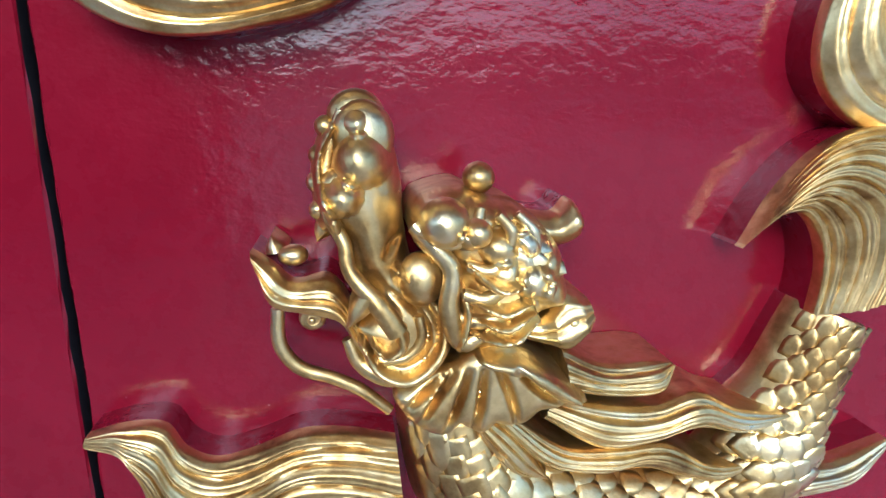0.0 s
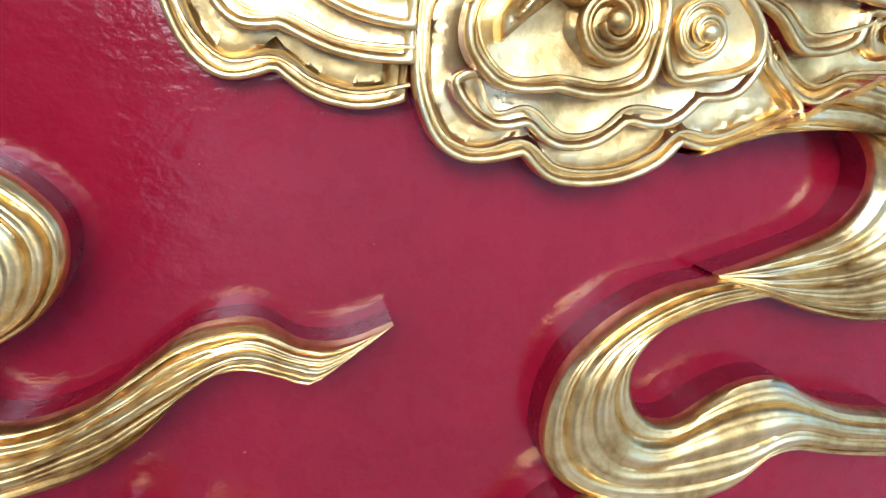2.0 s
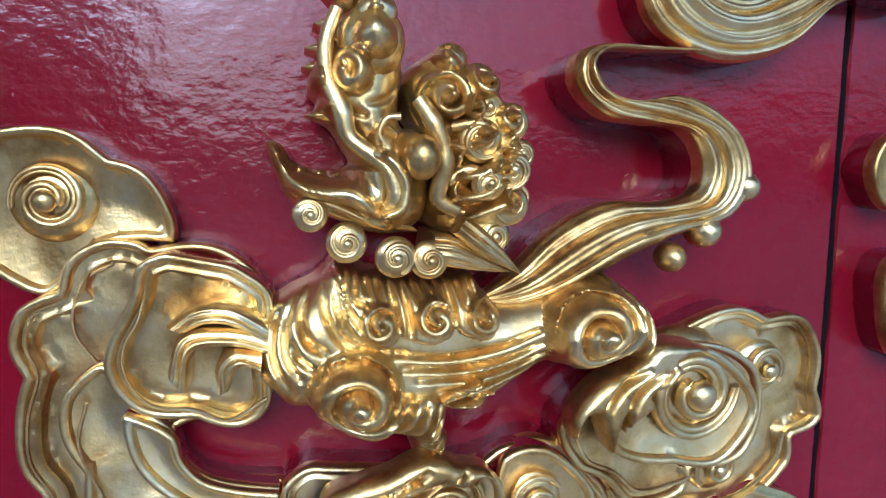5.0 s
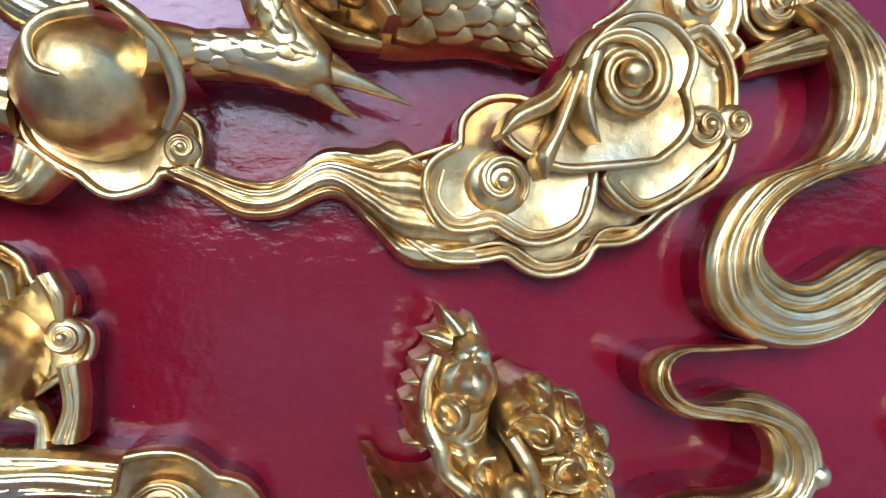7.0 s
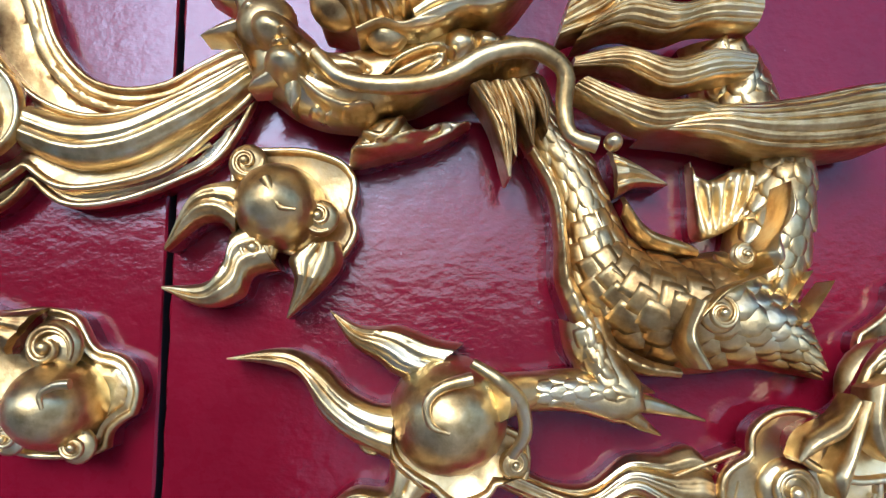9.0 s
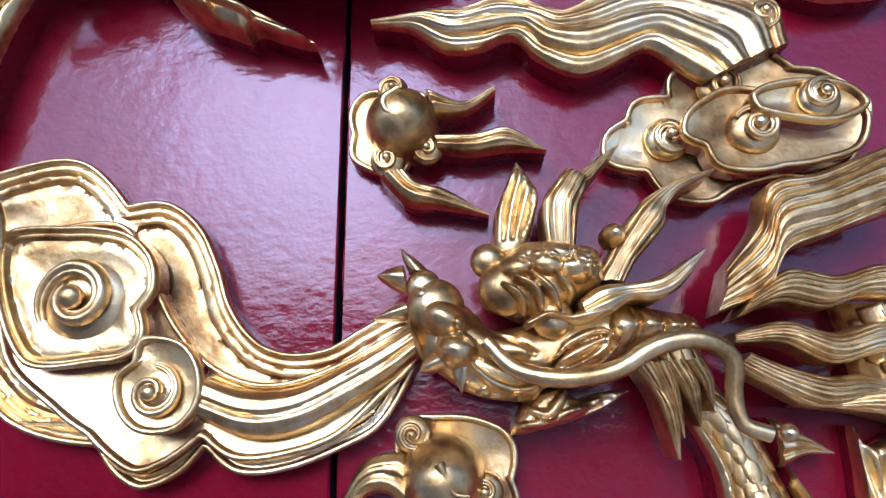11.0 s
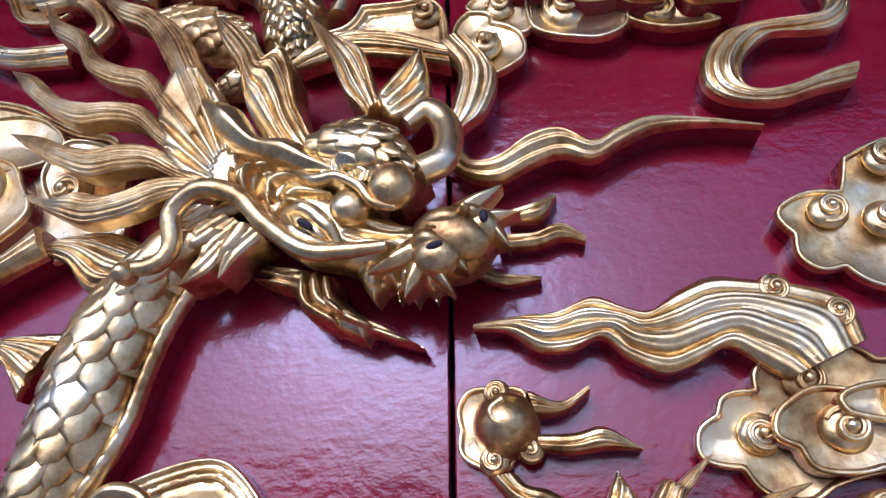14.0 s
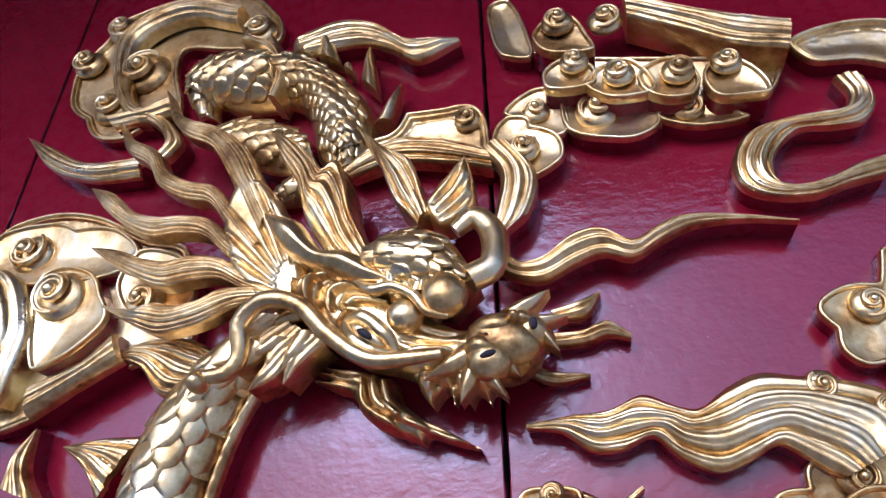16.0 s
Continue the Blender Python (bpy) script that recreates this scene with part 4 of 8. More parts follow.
volute("beard_curl", it, (0.458, 1.348), 0.0103, h=0.085)
volute("beard_curl", it, (0.393, 1.375), 0.0089, h=0.085)
ribbon("hair_tip", it, [(0.478, 1.373), (0.494, 1.360), (0.511, 1.339)], [(0.471, 1.363), (0.487, 1.350), (0.511, 1.338)], flutes=2, h=0.08, base=0.035)
ribbon("hair_tip", it, [(0.462, 1.362), (0.473, 1.361), (0.490, 1.350), (0.508, 1.339)], [(0.459, 1.345), (0.480, 1.341), (0.494, 1.339), (0.508, 1.338)], flutes=4, h=0.07, base=0.025)
ribbon("tuft", it, [(0.368, 1.310), (0.349, 1.323), (0.329, 1.323), (0.313, 1.312)], [(0.367, 1.298), (0.348, 1.310), (0.334, 1.312), (0.324, 1.308)], flutes=2, h=0.05, base=0.005)
ribbon("tuft", it, [(0.368, 1.304), (0.345, 1.310), (0.320, 1.308), (0.312, 1.285)], [(0.367, 1.292), (0.347, 1.298), (0.327, 1.296), (0.322, 1.273)], flutes=2, h=0.05, base=0.005)
ribbon("tuft", it, [(0.364, 1.295), (0.347, 1.297), (0.338, 1.287), (0.339, 1.270)], [(0.363, 1.280), (0.355, 1.286), (0.349, 1.283), (0.345, 1.273)], flutes=2, h=0.05, base=0.005)
form = Relief([(0.3692, 1.3196), (0.3810, 1.3279), (0.3957, 1.3347), (0.4063, 1.3465, 1), (0.4280, 1.3388), (0.4581, 1.3342), (0.4911, 1.3354, 1), (0.5024, 1.3202), (0.5221, 1.3214), (0.5389, 1.3243), (0.5593, 1.3302), (0.5766, 1.3331), (0.5949, 1.3219), (0.6100, 1.3104), (0.6158, 1.2988), (0.6167, 1.2838), (0.6085, 1.2690), (0.5953, 1.2729), (0.5914, 1.2787, 1), (0.5788, 1.2743), (0.5575, 1.2705), (0.5399, 1.2713), (0.5228, 1.2613), (0.5058, 1.2518), (0.4906, 1.2435), (0.4757, 1.2470, 1), (0.4739, 1.2348), (0.4775, 1.2247), (0.4737, 1.2151), (0.4549, 1.2165), (0.4538, 1.2264), (0.4462, 1.2327), (0.4242, 1.2361), (0.4060, 1.2448), (0.3943, 1.2530), (0.3782, 1.2557), (0.3686, 1.2653), (0.3606, 1.2751), (0.3595, 1.2927), (0.3639, 1.3069)], 0.03, dome=0.034, soft=0.03, step=0.001)
form.lobe([(0.4052, 1.3417), (0.4097, 1.3260), (0.4134, 1.3086), (0.4220, 1.2989), (0.4355, 1.2961), (0.4425, 1.3025, 1), (0.4495, 1.2987), (0.4604, 1.2959), (0.4716, 1.2996), (0.4748, 1.3056, 1), (0.4828, 1.2993), (0.4958, 1.2967), (0.5040, 1.3064), (0.5007, 1.3187), (0.5024, 1.3248), (0.4911, 1.3339), (0.4581, 1.3342), (0.4279, 1.3379)], 0.008, 0.004)
form.coil((0.4300, 1.3117), 0.0117, 0.0117, 1.5, 90, -1)
form.coil((0.4623, 1.3128), 0.0117, 0.0117, 1.5, 90, -1)
form.coil((0.4932, 1.3122), 0.0117, 0.0117, 1.5, 90, -1)
form.cut([(0.4118, 1.3389), (0.4119, 1.3231), (0.4193, 1.3084)], 0.0018, 0.0078)
form.cut([(0.4170, 1.3380), (0.4179, 1.3245), (0.4244, 1.3229)], 0.0018, 0.0078)
form.cut([(0.4234, 1.3368), (0.4250, 1.3244)], 0.0018, 0.0078)
form.cut([(0.4293, 1.3359), (0.4310, 1.3243)], 0.0018, 0.0078)
form.cut([(0.4362, 1.3350), (0.4394, 1.3212), (0.4414, 1.3064)], 0.0018, 0.0078)
form.cut([(0.4434, 1.3343), (0.4470, 1.3196), (0.4481, 1.3032)], 0.0018, 0.0078)
form.cut([(0.4504, 1.3337), (0.4541, 1.3225)], 0.0018, 0.0078)
form.cut([(0.4575, 1.3333), (0.4594, 1.3239)], 0.0018, 0.0078)
form.cut([(0.4643, 1.3330), (0.4666, 1.3238)], 0.0018, 0.0078)
form.cut([(0.4711, 1.3329), (0.4735, 1.3207), (0.4749, 1.3086)], 0.0018, 0.0078)
form.cut([(0.4784, 1.3331), (0.4804, 1.3191)], 0.0018, 0.0078)
form.cut([(0.4850, 1.3334), (0.4881, 1.3219)], 0.0018, 0.0078)
form.cut([(0.3830, 1.3230), (0.3771, 1.3094), (0.3774, 1.2921), (0.3853, 1.2785)], 0.0022, 0.0065)
form.cut([(0.3753, 1.3175), (0.3702, 1.3039), (0.3705, 1.2865), (0.3790, 1.2707)], 0.0022, 0.0065)
form.cut([(0.3925, 1.3286), (0.3866, 1.3164), (0.3896, 1.3019), (0.3994, 1.2943)], 0.0022, 0.0065)
form.cut([(0.3856, 1.3092), (0.3895, 1.3004), (0.3965, 1.2944)], 0.0022, 0.0065)
form.cut([(0.3807, 1.2992), (0.3846, 1.2904), (0.3916, 1.2851)], 0.0022, 0.0065)
form.cut([(0.3998, 1.3305), (0.4010, 1.3147), (0.4085, 1.2999), (0.4231, 1.2905)], 0.0022, 0.0065)
form.cut([(0.4072, 1.3346), (0.4070, 1.3174), (0.4131, 1.3027), (0.4293, 1.2927), (0.4446, 1.2910)], 0.0022, 0.0065)
form.cut([(0.4400, 1.2899), (0.4730, 1.2869), (0.5057, 1.2914), (0.5298, 1.2989)], 0.0018, 0.0078)
form.cut([(0.4444, 1.2812), (0.4761, 1.2793), (0.5091, 1.2831), (0.5327, 1.2905)], 0.0018, 0.0078)
form.cut([(0.4536, 1.2734), (0.4826, 1.2728), (0.5124, 1.2766), (0.5362, 1.2834)], 0.0018, 0.0078)
form.cut([(0.4662, 1.2635), (0.4891, 1.2649), (0.5091, 1.2691), (0.5363, 1.2760)], 0.0018, 0.0078)
form.cut([(0.4726, 1.2558), (0.5024, 1.2591), (0.5261, 1.2661)], 0.0018, 0.0078)
form.cut([(0.4823, 1.2489), (0.5024, 1.2543)], 0.0018, 0.0078)
form.ridge([(0.4694, 1.2601), (0.4792, 1.2635), (0.4908, 1.2699)], 0.0039, 0.0088)
form.ridge([(0.4758, 1.2525), (0.4874, 1.2541), (0.5007, 1.2608)], 0.0039, 0.0088)
form.lobe([(0.3879, 1.2709), (0.3930, 1.2841), (0.4081, 1.2895), (0.4260, 1.2868), (0.4373, 1.2748), (0.4375, 1.2593), (0.4566, 1.2646), (0.4710, 1.2575), (0.4740, 1.2413), (0.4657, 1.2321), (0.4463, 1.2334), (0.4242, 1.2368), (0.4061, 1.2461), (0.3930, 1.2555)], 0.012, 0.01)
form.coil((0.4168, 1.2680), 0.0280, 0.0182, 2.1, 180, 1)
form.cut([(0.4211, 1.2382), (0.4402, 1.2450), (0.4486, 1.2634)], 0.0020, 0.0078)
form.cut([(0.4320, 1.2356), (0.4481, 1.2429), (0.4575, 1.2607)], 0.0020, 0.0078)
form.cut([(0.4415, 1.2337), (0.4554, 1.2386), (0.4655, 1.2578)], 0.0020, 0.0078)
form.cut([(0.4494, 1.2306), (0.4608, 1.2344), (0.4718, 1.2511)], 0.0020, 0.0078)
form.cut([(0.4544, 1.2254), (0.4656, 1.2275), (0.4763, 1.2395)], 0.0020, 0.0078)
form.cut([(0.4550, 1.2208), (0.4662, 1.2223), (0.4769, 1.2313)], 0.0020, 0.0078)
form.lobe([(0.5325, 1.3010), (0.5373, 1.3181), (0.5559, 1.3287), (0.5785, 1.3306), (0.5968, 1.3187), (0.6150, 1.3004), (0.6159, 1.2839), (0.6054, 1.2715), (0.5895, 1.2788), (0.5646, 1.2702), (0.5416, 1.2751)], 0.012, 0.01)
form.coil((0.5630, 1.2992), 0.0293, 0.0182, 2.1, 200, 1)
form.cut([(0.5821, 1.3284), (0.5935, 1.3123), (0.5929, 1.2846)], 0.0020, 0.0078)
form.cut([(0.5932, 1.3187), (0.6016, 1.3024), (0.5984, 1.2785)], 0.0020, 0.0078)
form.cut([(0.6026, 1.3121), (0.6093, 1.2966), (0.6037, 1.2743)], 0.0020, 0.0078)
form.done("body", it)
form = Relief([(0.4537, 1.2213), (0.4711, 1.2200), (0.4803, 1.2151), (0.4976, 1.2105), (0.5061, 1.2001, 1), (0.4936, 1.2051), (0.4841, 1.2002), (0.4709, 1.2014), (0.4596, 1.1941), (0.4543, 1.1879), (0.4434, 1.1922), (0.4284, 1.1844), (0.4089, 1.1692, 1), (0.4089, 1.1831), (0.4187, 1.1945), (0.4220, 1.1975), (0.4065, 1.1982), (0.3932, 1.1898, 1), (0.3982, 1.2034), (0.4162, 1.2095), (0.4351, 1.2138)], 0.056, dome=0.009, soft=0.007, base=0.045)
form.cut([(0.4590, 1.2145), (0.4411, 1.2036), (0.4219, 1.1971)], 0.0022, 0.0078)
form.cut([(0.4703, 1.2070), (0.4506, 1.1982), (0.4295, 1.1883)], 0.0022, 0.0078)
form.cut([(0.4835, 1.2109), (0.4768, 1.2032)], 0.0022, 0.0065)
form.ridge([(0.4540, 1.2084), (0.4347, 1.2002), (0.4151, 1.1825)], 0.0035, 0.0050)
form.done("paw", it)
form = Relief([(0.5990, 1.2716), (0.6129, 1.2843), (0.6372, 1.2834), (0.6560, 1.2767, 1), (0.6396, 1.2760), (0.6275, 1.2711), (0.6316, 1.2662), (0.6239, 1.2558), (0.6093, 1.2504), (0.6116, 1.2425), (0.5961, 1.2308), (0.5935, 1.2241, 1), (0.5914, 1.2369), (0.5867, 1.2270), (0.5837, 1.2110, 1), (0.5765, 1.2276), (0.5731, 1.2397), (0.5642, 1.2395), (0.5572, 1.2232, 1), (0.5546, 1.2368), (0.5613, 1.2503), (0.5759, 1.2628), (0.5919, 1.2670)], 0.058, dome=0.009, soft=0.007, base=0.045)
form.cut([(0.6046, 1.2681), (0.5868, 1.2589), (0.5731, 1.2397)], 0.0022, 0.0078)
form.cut([(0.6158, 1.2659), (0.5980, 1.2534), (0.5897, 1.2353)], 0.0022, 0.0078)
form.cut([(0.6249, 1.2705), (0.6128, 1.2543)], 0.0017, 0.0052)
form.done("paw", it)
form = Relief([(0.4107, 1.4786), (0.4153, 1.4878), (0.4206, 1.4954), (0.4308, 1.5001), (0.4411, 1.4918), (0.4411, 1.4800), (0.4455, 1.4674), (0.4468, 1.4517), (0.4442, 1.4327), (0.4455, 1.4231), (0.4562, 1.4195), (0.4618, 1.4063), (0.4612, 1.3868), (0.4563, 1.3691), (0.4416, 1.3614), (0.4255, 1.3626), (0.4098, 1.3693), (0.3975, 1.3743), (0.3854, 1.3783), (0.3795, 1.3856), (0.3738, 1.4014), (0.3704, 1.4145, 1), (0.3784, 1.4129), (0.3845, 1.4033), (0.3978, 1.3985), (0.4116, 1.3978), (0.4188, 1.4021), (0.4148, 1.4102), (0.4066, 1.4231), (0.3969, 1.4294), (0.3994, 1.4374), (0.3946, 1.4437), (0.3965, 1.4528), (0.4020, 1.4619), (0.4003, 1.4680)], 0.05, dome=0.03, soft=0.02, base=0.012, step=0.001)
form.boss((0.4292, 1.4878), (0.0112, 0.0086), 0.012)
form.boss((0.4304, 1.4683), (0.0158, 0.0145), 0.02)
form.boss((0.4166, 1.4499), (0.0112, 0.0132), 0.016, 20)
form.cut([(0.4105, 1.4556), (0.4151, 1.4508), (0.4135, 1.4447)], 0.0027, 0.0091)
form.ridge([(0.4021, 1.4649), (0.3995, 1.4497), (0.4042, 1.4341), (0.4133, 1.4229)], 0.0058, 0.0112)
form.cut([(0.4060, 1.4618), (0.4049, 1.4465), (0.4103, 1.4323), (0.4227, 1.4272)], 0.0018, 0.0078)
form.cut([(0.4258, 1.4334), (0.4353, 1.4362), (0.4433, 1.4455)], 0.0018, 0.0039)
form.ridge([(0.4077, 1.4190), (0.4179, 1.4079), (0.4336, 1.4039), (0.4422, 1.3918), (0.4400, 1.3777), (0.4287, 1.3740)], 0.0054, 0.0150)
form.cut([(0.4147, 1.4023), (0.4288, 1.3984), (0.4358, 1.3884), (0.4304, 1.3797)], 0.0022, 0.0104)
form.lobe([(0.4200, 1.3989), (0.4288, 1.3945), (0.4332, 1.3821), (0.4288, 1.3772), (0.4231, 1.3827)], 0.011, 0.004)
form.boss((0.4500, 1.4075), (0.0079, 0.0125), 0.014)
form.cut([(0.4423, 1.4009), (0.4404, 1.4122), (0.4455, 1.4199)], 0.0018, 0.0078)
form.ridge([(0.4400, 1.4170), (0.4327, 1.4211), (0.4283, 1.4159), (0.4314, 1.4062)], 0.0029, 0.0100)
form.ridge([(0.3721, 1.4120), (0.3811, 1.3923), (0.3976, 1.3882), (0.4131, 1.3872), (0.4256, 1.3755)], 0.0073, 0.0112)
form.cut([(0.3795, 1.3887), (0.3976, 1.3806), (0.4161, 1.3768), (0.4351, 1.3674)], 0.0018, 0.0078)
form.cut([(0.3857, 1.4023), (0.3977, 1.3963), (0.4131, 1.3955)], 0.0036, 0.0156)
form.boss((0.3902, 1.4011), 0.0036, 0.01)
form.boss((0.3993, 1.3984), 0.0036, 0.01)
form.boss((0.4076, 1.3980), 0.0036, 0.01)
form.done("face", it, "snarling gilded face")
form = Relief([(0.4487, 1.4453), (0.4519, 1.4554), (0.4594, 1.4616), (0.4682, 1.4653), (0.4774, 1.4600), (0.4875, 1.4566), (0.4994, 1.4512), (0.5053, 1.4399), (0.5140, 1.4330), (0.5160, 1.4203), (0.5137, 1.4071), (0.5121, 1.3938), (0.5147, 1.3801), (0.5107, 1.3652), (0.4951, 1.3629), (0.4814, 1.3589), (0.4646, 1.3635), (0.4579, 1.3788), (0.4631, 1.3932), (0.4611, 1.4096), (0.4562, 1.4227), (0.4507, 1.4325)], 0.05, dome=0.034, soft=0.024, base=0.012, step=0.001)
form.coil((0.4653, 1.4369), 0.0145, 0.0156, 1.6, 90, 1)
form.coil((0.4902, 1.4468), 0.0106, 0.0143, 1.4, 45, -1)
form.coil((0.5034, 1.4268), 0.0092, 0.0143, 1.4, 45, -1)
form.coil((0.4837, 1.4177), 0.0086, 0.0143, 1.4, 45, -1)
form.coil((0.4988, 1.4005), 0.0109, 0.0143, 1.4, 45, -1)
form.coil((0.5060, 1.3814), 0.0092, 0.0143, 1.4, 45, -1)
form.coil((0.4809, 1.4315), 0.0073, 0.0143, 1.4, 45, -1)
form.coil((0.5050, 1.4102), 0.0073, 0.0143, 1.4, 45, -1)
form.boss((0.4702, 1.4592), 0.0092, 0.014)
form.ridge([(0.4507, 1.4325), (0.4585, 1.4188), (0.4717, 1.4052), (0.4698, 1.3863), (0.4652, 1.3750)], 0.0040, 0.0112)
form.ridge([(0.4611, 1.4128), (0.4777, 1.4101), (0.4891, 1.4181)], 0.0040, 0.0112)
form.ridge([(0.4711, 1.3944), (0.4845, 1.3960), (0.4940, 1.4041)], 0.0040, 0.0112)
form.ridge([(0.4705, 1.3829), (0.4846, 1.3847), (0.4969, 1.3913)], 0.0040, 0.0112)
form.ridge([(0.4779, 1.3725), (0.4915, 1.3763), (0.5018, 1.3810)], 0.0040, 0.0112)
form.cut([(0.4578, 1.4259), (0.4660, 1.4158), (0.4777, 1.4147)], 0.0018, 0.0078)
form.cut([(0.4731, 1.4008), (0.4831, 1.4026), (0.4912, 1.4095)], 0.0018, 0.0078)
form.cut([(0.4725, 1.3887), (0.4853, 1.3906), (0.4948, 1.3964)], 0.0018, 0.0078)
form.cut([(0.4719, 1.3776), (0.4881, 1.3805), (0.4983, 1.3859)], 0.0018, 0.0078)
form.done("mane", it, "mane of tight gilded curls")

it = thing("cloud_scroll", "gilded carved ribbon doubling back on itself", "carved scroll")
ribbon("band", it, [(0.667, 1.710), (0.694, 1.693), (0.708, 1.666), (0.707, 1.634), (0.691, 1.609), (0.673, 1.599)], [(0.717, 1.715), (0.746, 1.688), (0.761, 1.656), (0.757, 1.619), (0.747, 1.602), (0.719, 1.596)], flutes=4, h=0.03)
ribbon("band", it, [(0.673, 1.599), (0.637, 1.586), (0.613, 1.557), (0.605, 1.525), (0.614, 1.494), (0.643, 1.475), (0.683, 1.469), (0.720, 1.479), (0.753, 1.507), (0.788, 1.519), (0.838, 1.514)], [(0.751, 1.602), (0.710, 1.593), (0.673, 1.581), (0.651, 1.557), (0.649, 1.537), (0.665, 1.521), (0.687, 1.518), (0.715, 1.532), (0.739, 1.543), (0.768, 1.540), (0.838, 1.536)], flutes=5, h=0.03)

it = thing("flaming_pearl", "gilded carved flaming pearl gripped by a dragon claw", "carved pearl", "flaming pearls")
ribbon("flame", it, [(0.057, 1.678), (0.098, 1.685), (0.124, 1.675), (0.144, 1.656), (0.163, 1.646), (0.178, 1.644)], [(0.057, 1.677), (0.087, 1.673), (0.110, 1.664), (0.126, 1.637), (0.145, 1.621), (0.175, 1.606)], flutes=2, h=0.03)
ribbon("flame", it, [(0.130, 1.712), (0.154, 1.701), (0.181, 1.701), (0.209, 1.691), (0.228, 1.688)], [(0.130, 1.712), (0.147, 1.687), (0.166, 1.675), (0.174, 1.668), (0.190, 1.660)], flutes=2, h=0.03)
ribbon("flame", it, [(0.127, 1.571), (0.149, 1.587), (0.172, 1.587), (0.175, 1.606)], [(0.127, 1.571), (0.157, 1.574), (0.184, 1.568), (0.204, 1.583)], flutes=2, h=0.03)
plate("leaf", it, [(0.175, 1.606), (0.204, 1.583, 1), (0.222, 1.571), (0.245, 1.577), (0.252, 1.586, 1), (0.272, 1.586), (0.272, 1.621), (0.213, 1.637), (0.175, 1.637)], h=0.025)
lump("pearl", it, (0.217, 1.637), 0.0436, out=0.06, h=0.02)
volute("curl", it, (0.264, 1.602), 0.0101, h=0.035)
volute("curl", it, (0.162, 1.619), 0.0099, h=0.035)
hook("comma", it, [(0.216, 1.631), (0.204, 1.636), (0.201, 1.650), (0.210, 1.660), (0.231, 1.666)], 0.0045, 0.078)

it = thing("cloud", "gilded carved cloud with trailing tail and curled leaves", "carved cloud")
ribbon("tail", it, [(0.274, 1.594), (0.295, 1.586), (0.319, 1.586), (0.347, 1.605), (0.375, 1.607), (0.395, 1.612), (0.413, 1.596)], [(0.248, 1.586), (0.272, 1.575), (0.295, 1.561), (0.319, 1.561), (0.354, 1.574), (0.378, 1.554), (0.402, 1.530), (0.450, 1.528)], flutes=4, h=0.016)
plate("rim", it, [(0.357, 1.581), (0.378, 1.567), (0.399, 1.545), (0.425, 1.531), (0.465, 1.534, 1), (0.490, 1.521), (0.518, 1.526), (0.530, 1.541, 1), (0.559, 1.545), (0.584, 1.564), (0.627, 1.592), (0.636, 1.636, 1), (0.631, 1.676), (0.605, 1.698), (0.506, 1.632), (0.429, 1.611)], lines=(0.0095,), h=0.025)
plate("leaf", it, [(0.478, 1.639), (0.452, 1.640), (0.433, 1.627), (0.430, 1.609, 1), (0.410, 1.595), (0.408, 1.573), (0.423, 1.552), (0.454, 1.554, 1), (0.482, 1.542), (0.513, 1.553), (0.524, 1.578), (0.520, 1.611)], h=0.038, base=0.02)
plate("leaf", it, [(0.528, 1.590), (0.552, 1.564), (0.581, 1.572), (0.602, 1.591, 1), (0.623, 1.618), (0.580, 1.632)], h=0.036, base=0.02)
plate("leaf", it, [(0.492, 1.591), (0.527, 1.592), (0.562, 1.596, 1), (0.586, 1.619), (0.583, 1.644, 1), (0.589, 1.670), (0.569, 1.691), (0.541, 1.693), (0.518, 1.677), (0.496, 1.644), (0.459, 1.626), (0.459, 1.608)], h=0.05, base=0.03)
tube("rib", it, [(0.389, 1.558, 0.024, 0.0014), (0.422, 1.540, 0.024, 0.0015), (0.463, 1.545, 0.024, 0.0015), (0.491, 1.531, 0.024, 0.0016), (0.519, 1.537, 0.024, 0.0016), (0.533, 1.553, 0.024, 0.0016), (0.560, 1.557, 0.024, 0.0017), (0.583, 1.576, 0.024, 0.0017)], n=60, seg=6)
tube("rib", it, [(0.421, 1.591, 0.037, 0.0014), (0.418, 1.574, 0.037, 0.0014), (0.431, 1.561, 0.037, 0.0015), (0.453, 1.565, 0.037, 0.0015), (0.482, 1.552, 0.037, 0.0015), (0.509, 1.561, 0.037, 0.0016), (0.517, 1.582, 0.037, 0.0016)], n=60, seg=6)
tube("rib", it, [(0.540, 1.586, 0.035, 0.0016), (0.556, 1.573, 0.035, 0.0016), (0.580, 1.581, 0.035, 0.0017), (0.603, 1.599, 0.035, 0.0017)], n=60, seg=6)
volute("curl", it, (0.458, 1.584), 0.0201, h=0.05)
volute("curl", it, (0.540, 1.652), 0.0363, h=0.06, turns=1.9)
volute("curl", it, (0.606, 1.625), 0.0145, h=0.04)

it = thing("dragon", "gilded carved scaly dragon facing its pearl with streaming mane", "carving")
edge_a, edge_b = [(0.247, 1.892), (0.265, 1.851), (0.287, 1.811), (0.297, 1.770), (0.299, 1.730), (0.322, 1.691), (0.353, 1.672), (0.393, 1.664), (0.442, 1.668), (0.470, 1.664), (0.495, 1.660)], [(0.295, 1.894), (0.307, 1.857), (0.331, 1.828), (0.347, 1.788), (0.363, 1.763), (0.395, 1.754), (0.432, 1.756), (0.473, 1.728), (0.492, 1.692), (0.495, 1.672)]
body = ribbon("body", it, edge_a, edge_b, h=0.0165, dome=0.0585, flutes=0)
scales(body, edge_a, edge_b, 0.0165, 0.0585, 26, 5, cover=(0.06, 0.94), size=1.0)
